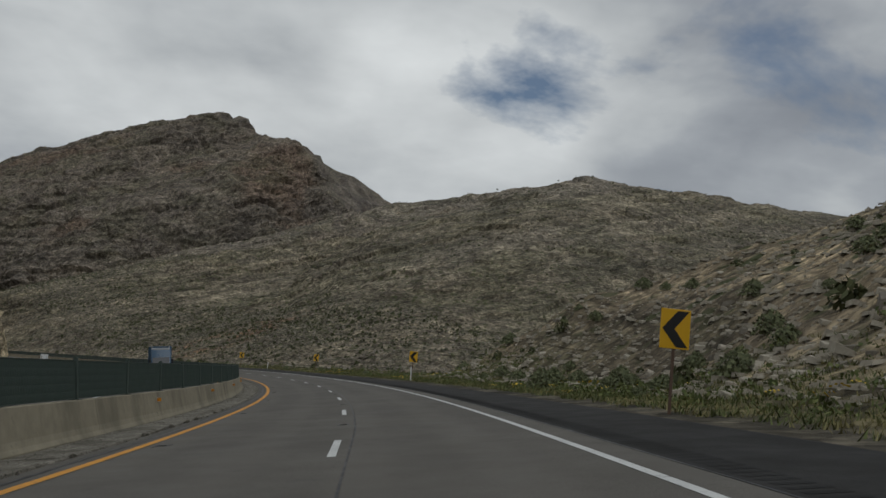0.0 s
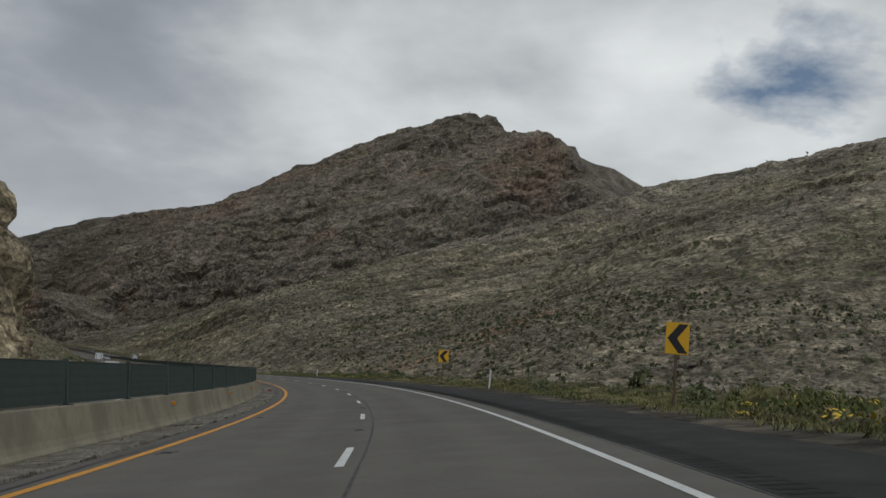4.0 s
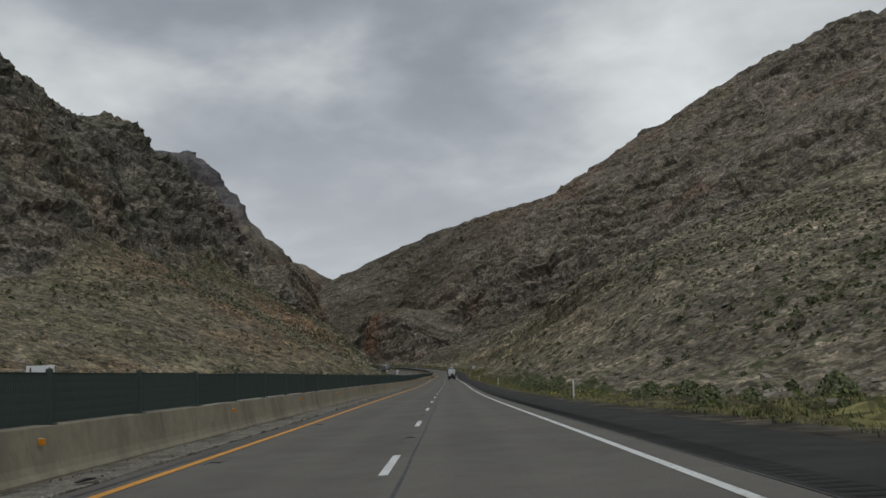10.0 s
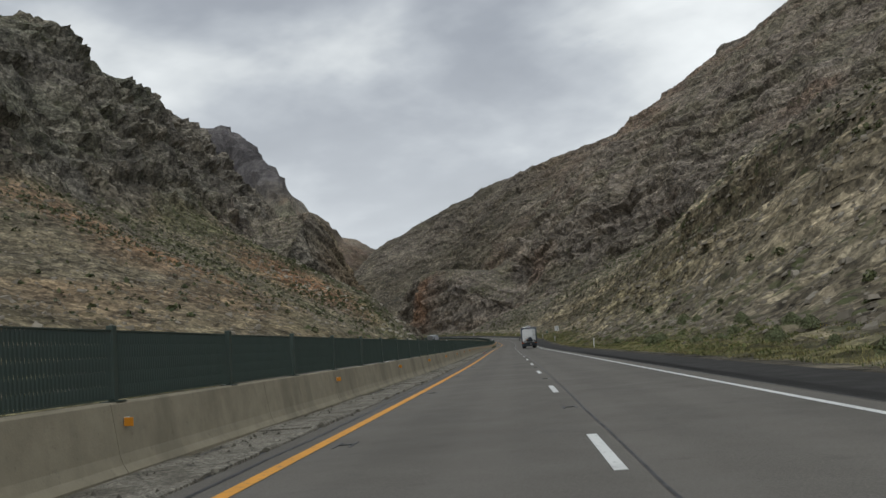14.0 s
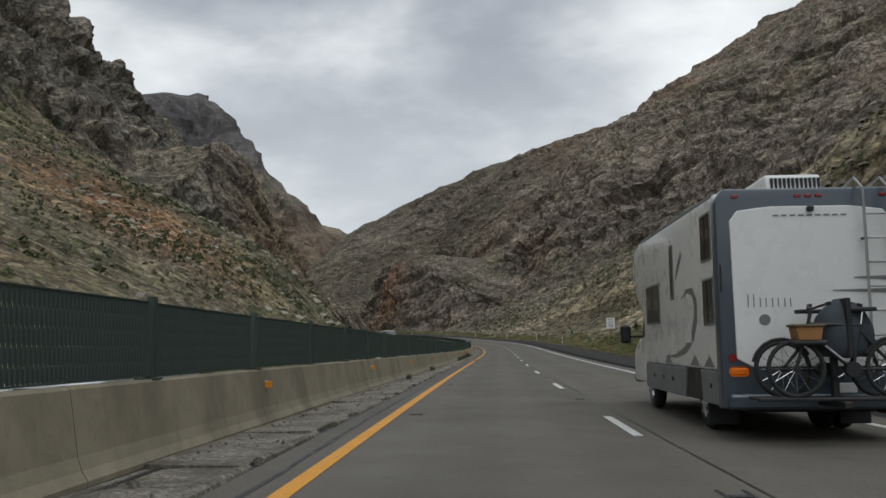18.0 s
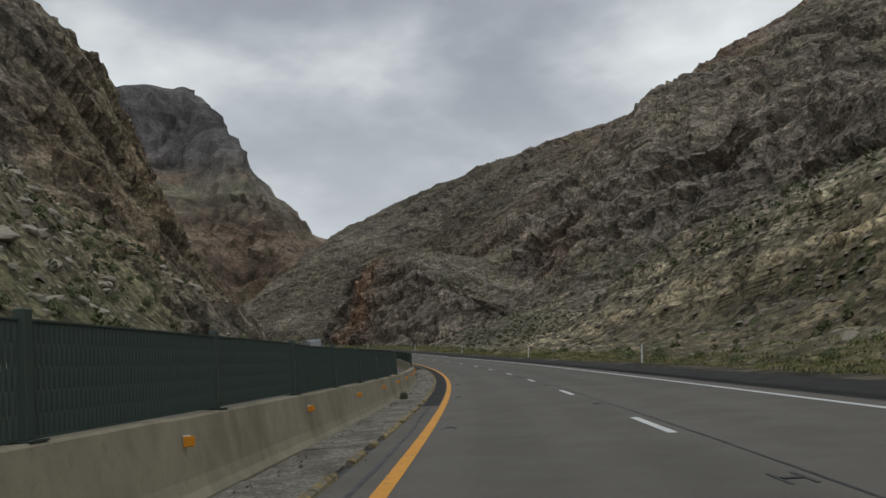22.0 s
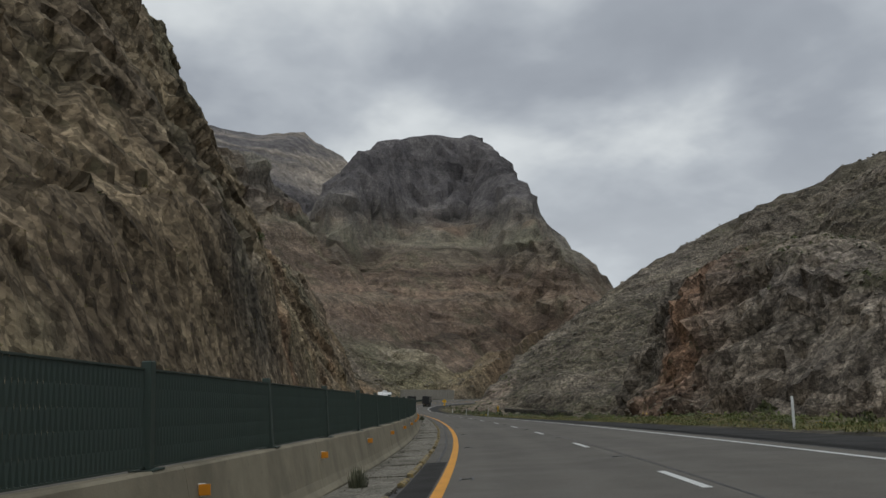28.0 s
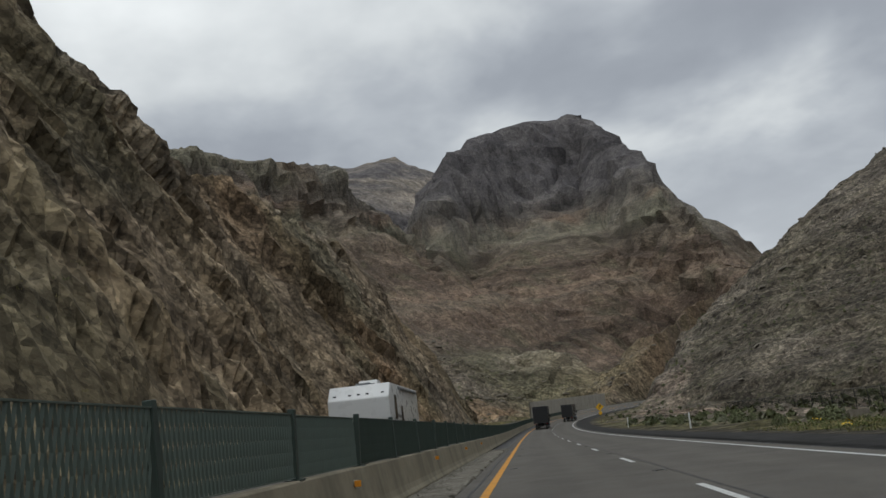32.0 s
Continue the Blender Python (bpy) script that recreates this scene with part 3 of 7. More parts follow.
# The same for forms close to the road: station, metres right of the lane line, metres above the road.
ROADSIDE = {
    "right_bank": ([(-90, 60, 22), (0, 56, 18), (40, 48, 14), (58, 36, 10.5), (66, 24, 7), (71, 17.5, 4.5), (74, 14, 1)], [(0, 0), (10, 4), (45, 20)], [(0, 0), (4, 4), (16, 14), (100, 30)]),
    "right_cliff": ([(925, 106, 22), (950, 92, 34), (970, 87, 42), (1008, 88, 48), (1045, 90, 48), (1072, 86, 40), (1092, 84, 22), (1110, 84, 6)], [(0, 0), (10, 5), (16, 20), (22, 40), (30, 50)], [(0, 0), (100, 5), (300, 60)]),
    "right_foot": ([(250, 150, 28), (400, 125, 28), (520, 100, 30), (600, 82, 32), (700, 80, 30), (740, 80, 28), (772, 96, 20), (815, 122, 12), (870, 130, 6), (930, 124, 6)],
                   [(0, 0), (30, 13), (52, 28), (62, 32)], [(0, 0), (100, 0), (300, 40)]),
    "left_wall": ([(722, -78, 46), (745, -70, 56), (770, -60, 69.9), (800, -52, 67), (870, -48, 66.3), (925, -48, 59.1), (960, -48, 54.3), (1000, -47, 45.2), (1030, -47, 44.4), (1112, -47, 46), (1146, -45, 33), (1195, -42, 6)],
                  [(0, 0), (100, 6), (300, 60)], [(0, 0), (3, 5), (14, 28), (26, 48), (30, 54)]),
    "left_talus": ([(560, -106, 46), (620, -94, 43), (668, -82, 38), (700, -70, 30), (722, -62, 16)], [(0, 0), (40, 5), (100, 30)], [(0, 0), (12, 6), (50, 36), (60, 42)]),
    "left_fan": ([(235, -84, 8), (300, -98, 15), (380, -108, 21), (440, -105, 24), (480, -100, 25), (540, -95, 27), (580, -86, 24), (600, -84, 10)], [(0, 0), (40, 4), (120, 20)], [(0, 0), (45, 13), (60, 18), (85, 27)]),
    "left_knob": ([(110, -49, 14), (150, -43, 20), (180, -38, 25), (206, -34.5, 29), (214, -35, 12), (220, -36, 3)], [(0, 0), (100, 20)], [(0, 0), (3, 4), (8, 18), (11, 28), (13, 33)]),
}


def crest_line(points):
    return [tuple(on_road(*p)) for p in points]


FORMS = [(np.array(c, float), a, b) for c, a, b in RIDGES.values()] + [(np.array(crest_line(c)), a, b) for c, a, b in ROADSIDE.values()]
COARSE = slice(None, None, 16)


def by_road(x, y):
    """Nearest station, signed distance to the right of the lane line and height of the carriageway's plane."""
    ax, ay = ROAD_XYZ[COARSE, 0], ROAD_XYZ[COARSE, 1]
    s = np.empty(len(x))
    for i in range(0, len(x), 20000):
        q = (x[i:i + 20000, None] - ax) ** 2 + (y[i:i + 20000, None] - ay) ** 2
        s[i:i + 20000] = ROAD_S[COARSE][np.argmin(q, 1)]
    for _ in range(3):
        p, cx, cy = (np.interp(s, ROAD_S, v) for v in (ROAD_PSI, ROAD_XYZ[:, 0], ROAD_XYZ[:, 1]))
        s = np.clip(s - (x - cx) * np.sin(p) + (y - cy) * np.cos(p), ROAD_S[0], ROAD_S[-1])
    p, cx, cy, cz, bank = (np.interp(s, ROAD_S, v) for v in (ROAD_PSI, ROAD_XYZ[:, 0], ROAD_XYZ[:, 1], ROAD_XYZ[:, 2], ROAD_BANK))
    lat = (x - cx) * np.cos(p) + (y - cy) * np.sin(p)
    return s, lat, cz + np.clip(lat, -24, 14) * np.tan(bank)


def fallen(d, profile):
    xs, ys = zip(*profile)
    slope = (ys[-1] - ys[-2]) / (xs[-1] - xs[-2])
    return np.interp(d, xs, ys) + np.clip(d - xs[-1], 0, None) * max(slope, 0.35)


def bare_height(x, y):
    """The gorge's large forms."""
    out = np.full(len(x), -900.0)
    for crest, left, right in FORMS:
        parts = []
        for (x0, y0, z0), (x1, y1, z1) in zip(crest[:-1], crest[1:]):
            dx, dy = x1 - x0, y1 - y0
            t = np.clip(((x - x0) * dx + (y - y0) * dy) / (dx * dx + dy * dy), 0, 1)
            d = np.hypot(x - x0 - t * dx, y - y0 - t * dy)
            side = 0.5 + 0.5 * np.clip(((x - x0) * dy - (y - y0) * dx) / math.hypot(dx, dy) / np.maximum(d, 1e-6), -1, 1)
            parts.append((d, z0 + t * (z1 - z0) - fallen(d, left) * (1 - side) - fallen(d, right) * side))
        near = np.min([d for d, _ in parts], 0)
        weights = [np.exp(-(d - near) / (2.0 + 0.06 * near)) for d, _ in parts]
        best = sum(w * h for w, (_, h) in zip(weights, parts)) / sum(weights)
        k = 3.0
        m = np.maximum(out, best)
        out = m + k * np.log1p(np.exp(-np.abs(out - best) / k))
    return out


LEFT_EDGE, RIGHT_EDGE = -19.0, 8.0


def ground(x, y):
    """Height of the ground, and how far off the road's corridor it is."""
    s, lat, plane = by_road(x, y)
    off = np.maximum(LEFT_EDGE - lat, lat - RIGHT_EDGE)
    far = np.clip(off, 0, None)
    wide = np.where(lat > 0, np.interp(s, [80, 130, 800, 870], [14.0, 42.0, 42.0, 14.0]), np.interp(s, [215, 235, 560, 610, 715, 750], [5.0, 12.0, 12.0, 30.0, 30.0, 5.0]))
    w = np.clip(far / wide, 0, 1)
    w = w * w * (3 - 2 * w)
    floor = plane - 0.06 - 0.01 * np.clip(off, 0, 60)
    high = bare_height(x, y)
    h = floor + np.maximum(high - floor, 0) * w
    return h, far, s, lat


def road_bits(ob_name, verts, faces, material, label="", kind=""):
    me = bpy.data.meshes.new(ob_name)
    me.from_pydata([tuple(v) for v in verts], [], faces)
    me.materials.append(material)
    ob = new(ob_name, me)
    return tagged(ob, label, kind=kind)


def mix_tone(base, color, w):
    return base + (np.array(color) - base) * w[:, None]


def blob(x, y, cx, cy, r):
    return np.clip(1.25 - np.hypot(x - cx, y - cy) / r, 0, 1)


GROUND_DATA = {}
FINE = 0.0090


def build_ground():
    """One sheet of ground whose cells grow with their distance from the walk."""
    x0, y0, unit, root = -3300.0, -900.0, 0.5, 128
    count = 32
    eyes = on_road(np.arange(0, 930, 30.0))[:, :2]
    gx, gy = np.meshgrid(np.arange(count), np.arange(count), indexing="ij")
    ix, iy = gx.ravel().astype(np.int64) * 256, gy.ravel().astype(np.int64) * 256
    size = 256
    behind = np.zeros(len(ix), bool)
    leaves = []
    while len(ix):
        cx, cy = x0 + (ix + size / 2) * unit, y0 + (iy + size / 2) * unit
        d = np.full(len(ix), 1e9)
        for ex, ey in eyes:
            d = np.minimum(d, np.hypot(cx - ex, cy - ey))
        width = size * unit
        d = np.clip(d - 0.7 * width, 0, None)
        # slopes that look away from the road stay coarse
        if size == 64:
            gx_, gy_ = (bare_height(cx + i, cy + j) - bare_height(cx - i, cy - j) for i, j in ((12, 0), (0, 12)))
            near = eyes[np.argmin((cx[:, None] - eyes[:, 0]) ** 2 + (cy[:, None] - eyes[:, 1]) ** 2, 1)]
            behind = (gx_ * (near[:, 0] - cx) + gy_ * (near[:, 1] - cy)) / 24 / (np.hypot(near[:, 0] - cx, near[:, 1] - cy) + 1) > 0.03
        ratio = np.where(behind, 0.03, FINE)
        station, lat, _ = by_road(cx, cy)
        under = (lat > LEFT_EDGE + 0.8 * width + 1) & (lat < RIGHT_EDGE - 2 - 0.8 * width)
        cut = (lat < -18) & (lat > -52) & (((station > 720) & (station < 1010)) | ((station > 140) & (station < 220)))
        split = (width > np.maximum(np.where((d < 16) | cut, 0.5, 1.0), np.where(cut, 0, ratio * d))) & (size > 1) & ~(under & (width <= 4.0))
        # what lies behind the start is never seen
        hidden = ((cy < -60) | (cx > 700)) & (width <= 16)
        split &= ~hidden
        leaves.append((ix[~split], iy[~split], np.full((~split).sum(), size)))
        bx, by = ix[split], iy[split]
        size //= 2
        behind = np.tile(behind[split], 4)
        ix = np.concatenate([bx, bx + size, bx, bx + size])
        iy = np.concatenate([by, by, by + size, by + size])
    lx, ly, ls = (np.concatenate(q) for q in zip(*leaves))
    big = 1 << 20

    def key(a, b):
        return a * big + b

    corners = [key(lx, ly), key(lx + ls, ly), key(lx + ls, ly + ls), key(lx, ly + ls)]
    keys = np.unique(np.concatenate(corners))
    h = ls // 2
    mids = [key(lx + h, ly), key(lx + ls, ly + h), key(lx + h, ly + ls), key(lx, ly + h)]
    table = np.full((len(lx), 8), -1, np.int64)
    for i in range(4):
        table[:, 2 * i] = np.searchsorted(keys, corners[i])
        at = np.clip(np.searchsorted(keys, mids[i]), 0, len(keys) - 1)
        table[:, 2 * i + 1] = np.where((keys[at] == mids[i]) & (ls > 1), at, -1)
    valid = table >= 0
    loops = table[valid]
    totals = valid.sum(1)
    starts = np.concatenate([[0], np.cumsum(totals)[:-1]])

    cell = np.zeros(len(keys))
    for i in range(4):
        np.maximum.at(cell, table[:, 2 * i], ls * unit)
    x, y = x0 + (keys // big) * unit, y0 + (keys % big) * unit
    z, far, s, lat = ground(x, y)
    e = 1.5
    zx, zy = ground(x + e, y)[0], ground(x, y + e)[0]
    nrm = np.stack([-(zx - z) / e, -(zy - z) / e, np.ones(len(x))], 1)
    steep = np.hypot(nrm[:, 0], nrm[:, 1])
    nrm /= np.linalg.norm(nrm, axis=1, keepdims=True)
    eye = np.full(len(x), 1e9)
    for ex, ey in eyes:
        eye = np.minimum(eye, np.hypot(x - ex, y - ey))

    # crags: buttresses and gullies, tilted beds that stand out as ledges, blocks
    room = np.clip((far - 1.0) / 14.0, 0, 1)
    rocky = np.clip((steep - 0.25) / 0.5, 0.15, 1)
    crag = np.clip((steep - 0.7) / 0.8, 0, 1)
    away = np.clip((-930 - x) / 160, 0, 1)
    wall = (lat < 0) * np.clip((s - 700) / 60, 0, 1) * np.clip(2.2 - far / 30, 0, 1)
    knob = (lat < 0) * (s > 90) * (s < 240) * np.clip(2 - far / 20, 0, 1)
    bed = z - (0.26 * (x + 1010) + 0.10 * (y - 950)) * (1 - away) + (0.12 * (x + 1010) - 0.05 * (y - 950)) * away
    bed = np.where(wall > 0.5, 0.75 * (s + 0.9 * z) - 0.25 * lat, bed)
    n1 = fractal(x, y, z, 60.0, 4)
    bend = bed + 4.0 * n1 + 0.9 * fractal(x, y, z, 11.0, 2)

    def blocky(v, n):
        return 0.4 * v + 0.6 * np.round(v * n) / n

    def beds(thick, seed):
        """Ledges: each bed comes forward slowly and breaks off sharply."""
        f = bend / thick
        i = np.floor(f)
        f = f - i
        r = lattice(i.astype(np.int64), seed, 3)
        return (np.where(f < 0.78, f / 0.78, (1 - f) / 0.22) - 0.5) * (0.25 + 1.1 * r), r

    def ridges(size, octaves, squash):
        return fractal(x, y, z * squash, size, octaves, 0.55, True) - 0.38

    broken = np.clip(0.55 + 1.7 * fractal(x, y, z, 34.0, 3), 0.1, 1.3)
    thick_beds, r_thick = beds(10.0, 5)
    thin_beds, r_thin = beds(3.4, 9)
    thick_beds, thin_beds = (v * np.clip(2 - 2.2 * cell / q, 0, 1) for v, q in ((thick_beds, 10.0), (thin_beds, 3.4)))
    far_room = np.clip((far - 25) / 120, 0, 1)
    push = ridges(80.0, 4, 0.5) * (11.0 + 5 * crag) * far_room * rocky
    push += ridges(28.0, 4, 0.30) * (4.0 + 4.0 * crag) * room * rocky
    right_beds = 1 + 1.0 * (lat > 0) * np.clip((-135 - bend) / 8, 0, 1)
    ledges = (thick_beds * right_beds * (3.0 + 2.6 * crag) + thin_beds * right_beds * (1.1 + 0.9 * crag)) * room * broken * (0.45 + 0.55 * rocky)
    wx, wy = x + 5 * n1, y + 5 * fractal(x, y, z, 25.0, 2)
    big_blocks = chunks(bend / 9.0, wx / 30.0, wy / 30.0, 11)
    blocks = chunks(bend / 3.2, wx / 8.0, wy / 8.0, 23)
    chips = chunks(wx / 4.2, wy / 4.2, z / 3.0, 31) * np.clip(2 - cell / 1.7, 0, 1)
    blocks = blocks * np.clip(2 - cell / 3.0, 0.15, 1)
    push += big_blocks * (2.6 + 2.2 * crag) * far_room * (0.3 + 0.7 * rocky)
    push += blocks * (0.9 + 1.0 * crag) * room * (0.3 + 0.7 * rocky)
    push += chips * (0.4 + 0.25 * crag) * room * (0.5 + 0.5 * rocky)
    push += (fractal(x, y, z * 0.06, 42.0, 3, 0.55, True) - 0.38) * 9.0 * away * crag
    cliff = np.maximum(wall * np.clip(far / 8, 0, 1), 0.55 * knob)
    slant = s + 0.9 * z
    deep = np.clip(fractal(slant + 40, lat * 0.2, 0.10 * z, 9.0, 2), 0.3, 1) - 0.3
    slabs = chunks(slant / 10.0, lat / 12.0, z / 34.0, 47) * 1.5 + chunks(slant / 4.6, lat / 6.0, z / 15.0, 41) * 0.8 + chunks(slant / 2.0, lat / 2.4, z / 4.6, 43) * 0.3 - 0.9
    push *= 1 - 0.65 * np.clip(cliff, 0, 1)
    push += ((fractal(slant, lat * 0.3, 0.2 * z, 15.0, 4, 0.6, True) - 0.38) * 2.2 - deep * 7.0 + slabs) * cliff
    talus = (lat < 0) * np.clip((s - 215) / 20, 0, 1) * np.clip((728 - s) / 12, 0, 1) * np.clip((115 - far) / 25, 0, 1) * np.clip((np.where(s > 590, 1.6, 1.15) - steep) / 0.35, 0, 1)
    near = np.clip(eye / 120, 0.5, 1)
    push = push * (1 - 0.78 * talus) * np.maximum(np.clip(eye / 120, 0.34, 1), 0.9 * np.clip(2 * cliff, 0, 1)) + ledges * near * (1 - 0.8 * talus) * (1 - 0.7 * wall)
    fine = np.clip(far / 3, 0, 1) * np.clip(1.5 - eye / 150, 0, 1)
    push += blocky(np.clip(fractal(x, y, z, 1.9, 3, 0.6), -0.3, 1), 6) * 0.7 * fine
    z = z + np.clip(far - 0.5, 0, 2) / 2 * 0.10 * fractal(x, y, 0 * x, 2.5, 2)
    start_bank = (lat > 8) * (s < 95) * np.clip(2 - far / 45, 0, 1)
    push = push * (1 - 0.75 * start_bank)
    hollow = 0
    for cx, cy, cz, r in ((-582, 635, -21.5, 3.2), (-588.5, 639.5, -26.5, 2.2), (-566, 623, -14, 2.4), (-455, 535, 2, 3.0)):
        hollow = np.maximum(hollow, np.clip(1.5 - np.sqrt((x - cx) ** 2 + (y - cy) ** 2 + (0.8 * (z - cz)) ** 2) / r, 0, 1))
    push -= 4.0 * hollow * (lat < 0)
    streak = wall * np.clip(1.6 - np.abs(s + 0.35 * z - (905.6 - 0.35 * 22)) / 4.0, 0, 1) * np.clip((-14 - z) / 5, 0, 1)
    far_band = z + 0.10 * (x + 1200) - 0.06 * (y - 950) + 6 * n1
    for thick, out in ((34.0, 7.0), (15.0, 3.2)):
        f = far_band / thick
        f = f - np.floor(f)
        push += (np.where(f < 0.75, f / 0.75, (1 - f) / 0.25) - 0.5) * out * away * np.clip(0.6 + 1.5 * fractal(x, y, z, 90.0, 3), 0.15, 1)
    rim = (lat < 0) * (s > 190) * (s < 640) * np.clip((far - 50) / 25, 0, 1) * (1 - wall) * (1 - away)
    push *= 1 - 0.4 * rim
    limit = np.clip(far - 0.8, 0, None) * 0.6
    push = np.clip(push, -limit, limit)
    pts = np.stack([x, y, z], 1) + nrm * push[:, None]

    # colour of the bare rock and soil, by the layers and slopes of the gorge
    n2 = fractal(bend * 0.25, x * 0.02, y * 0.02, 9.0, 4, 0.6)
    layer = np.clip(0.6 * r_thick + 0.4 * r_thin, 0, 1)
    tone = np.tile(np.array((0.285, 0.262, 0.232)), (len(x), 1))
    tone = mix_tone(tone, (0.34, 0.285, 0.235), np.clip(0.5 + 1.3 * n2, 0, 1) * 0.8)
    tone = mix_tone(tone, (0.255, 0.242, 0.23), np.clip((steep - 0.75) * 1.5, 0, 1) * 0.7)
    tone = mix_tone(tone, (0.37, 0.255, 0.195), np.clip(n1 * 2.2 - 0.35, 0, 1) * 0.6 * np.clip(steep * 1.4, 0, 1))
    tone = mix_tone(tone, (0.305, 0.268, 0.246), (lat > 0) * (1 - away) * 0.75)
    tone = mix_tone(tone, (0.315, 0.238, 0.20), (lat > 0) * (1 - away) * np.clip(n1 * 2.6 - 0.1, 0, 0.8))
    tone = mix_tone(tone, (0.365, 0.335, 0.295), (lat > 0) * np.clip(blob(x, y, 130, 470, 300) * 1.6, 0, 1) * 0.7)
    bedded = (lat > 0) * (1 - away) * np.clip((-139 - bend) / 5 + 0.5, 0, 1) * np.clip((far - 4) / 8, 0, 1) * (1 - np.clip(blob(x, y, 150, 500, 330) * 2.2, 0, 0.5))
    tone = mix_tone(tone, (0.34, 0.298, 0.222), bedded * np.clip(0.85 + n2 * 1.6, 0.45, 1))
    # bands of the beds: bare pale ledges between soil and scrub, overhang shade painted in
    band = bed + 1.3 * n1
    r22, r8, r3 = (lattice(np.floor((band + q) / q).astype(np.int64), int(q), 7) for q in (17.0, 7.3, 2.9))
    shade = 0.47 + 0.34 * r22 + 0.46 * r8 + 0.34 * r3
    tone = tone * (1 + (shade - 1)[:, None] * np.maximum(0.95 * bedded, 0.4 * (lat > 0) * (1 - away))[:, None])
    pale = np.clip(1 - np.abs(band + 144) / 4.5, 0, 1) + 0.6 * np.clip(1 - np.abs(band + 171) / 3.0, 0, 1)
    tone = mix_tone(tone, (0.50, 0.46, 0.375), bedded * np.clip(pale * (0.3 + 1.5 * broken), 0, 0.9))
    tone = mix_tone(tone, (0.275, 0.243, 0.182), talus)
    tone = mix_tone(tone, (0.34, 0.24, 0.175), talus * np.clip(n1 * 2.4 - 0.1, 0, 0.8))
    orange = np.clip(blob(x, y, -285, 350, 46) + blob(x, y, -330, 395, 36) + blob(x, y, -225, 285, 30) + blob(x, y, -395, 470, 25), 0, 1)
    tone = mix_tone(tone, (0.42, 0.24, 0.145), orange * np.clip(0.55 + n1 * 2 + n2, 0, 1) * (lat < 0))
    red = np.clip(blob(x, y, -645, 761, 24) * 1.4, 0, 1) * np.clip(0.8 + 1.4 * n1 + 0.8 * n2, 0.25, 0.9) * (lat > 30)
    red = np.maximum(red, 0.3 * np.clip(blob(x, y, -625, 757, 26) * 1.4, 0, 1) * np.clip(0.6 + 2.0 * n2, 0, 1) * (lat > 30))
    red = np.maximum(red, 0.3 * np.clip(blob(x, y, -590, 748, 40) * 1.3, 0, 1) * np.clip(n2 * 3.0, 0, 1) * (lat > 55))
    tone = mix_tone(tone, (0.38, 0.222, 0.15), red)
    tone = mix_tone(tone, (0.42, 0.25, 0.175), np.clip(blob(x, y, -70, 292, 22) * 1.5, 0, 1) * (blocks > -0.1) * 0.9)
    tone = mix_tone(tone, (0.305, 0.257, 0.195), wall * np.clip(0.75 + 2.2 * n2, 0.4, 1) * np.clip((s - 740) / 60, 0, 1))
    tone = mix_tone(tone, (0.35, 0.265, 0.195), wall * np.clip(fractal(x, y, z, 18.0, 3) * 3 - 0.5, 0, 1) * 0.6)
    tone = mix_tone(tone, (0.36, 0.215, 0.15), streak * 0.8)
    tone = mix_tone(tone, (0.35, 0.24, 0.165), wall * np.clip((s - 985) / 40, 0, 1) * np.clip(0.5 + 2 * n2, 0, 0.9))
    tone = mix_tone(tone, (0.50, 0.435, 0.33), knob)
    tone = mix_tone(tone, (0.265, 0.20, 0.165), away * np.clip((190 - z) / 80, 0, 1) * 0.85)
    tone = mix_tone(tone, (0.190, 0.180, 0.196), away * np.clip((z - 190) / 50, 0, 1) * np.clip((-1150 - x) / 100, 0, 1))
    tone = mix_tone(tone, (0.46, 0.41, 0.37), np.clip((-2100 - x) / 200, 0, 1) * np.clip(0.5 + 2.5 * n2, 0, 1))
    bank = (lat > 8) * (s < 90) * np.clip(2 - far / 45, 0, 1)
    tone = mix_tone(tone, (0.37, 0.31, 0.235), bank)
    tone = mix_tone(tone, (0.345, 0.275, 0.205), wall * np.clip(0.1 + 1.8 * fractal(x, y, z, 40.0, 3), 0, 0.7))
    tone *= (0.84 + 0.34 * (0.5 + (layer - 0.5) * np.clip(broken, 0.2, 1)) + 0.05 * blocks + 0.04 * chips)[:, None]
    slope_end = np.clip(blob(x, y, -820, 905, 190) * 1.6, 0, 1)
    # strata of the far mountains: grey, red and olive bands
    q26, q11 = (lattice(np.floor(far_band / q + 0.15 * n1).astype(np.int64), int(q), 17) for q in (26.0, 11.0))
    low_far = away * np.clip((215 - z) / 50, 0, 1) * np.clip(0.75 + 1.2 * fractal(x, y, z, 70.0, 3), 0.25, 1)
    tone = mix_tone(tone, (0.235, 0.228, 0.178), low_far * np.clip(q26 * 2.4 - 1.2, 0, 0.85))
    tone = mix_tone(tone, (0.34, 0.235, 0.185), low_far * np.clip(q11 * 2.6 - 1.7, 0, 0.6))
    tone *= (1 + away * (0.55 * (q26 - 0.5) + 0.55 * (q11 - 0.5)))[:, None]
    tone = mix_tone(tone, (0.42, 0.27, 0.205), np.clip(blob(x, y, -1330, 830, 26) * 1.5, 0, 1) * (z > 60) * (z < 130) * 0.8)
    tone = mix_tone(tone, (0.168, 0.150, 0.128), (lat > 30) * slope_end * np.clip(0.8 + n1 * 1.5, 0.4, 0.95))
    cap = np.clip(blob(x, y, -1000, 831, 24) * 2, 0, 1)
    tone = mix_tone(tone, (0.25, 0.235, 0.165), np.clip(blob(x, y, -985, 828, 45) * 2, 0, 1) * 0.8)
    tone = mix_tone(tone, (0.56, 0.50, 0.40), cap * np.clip((z + 13) / 4, 0, 1))
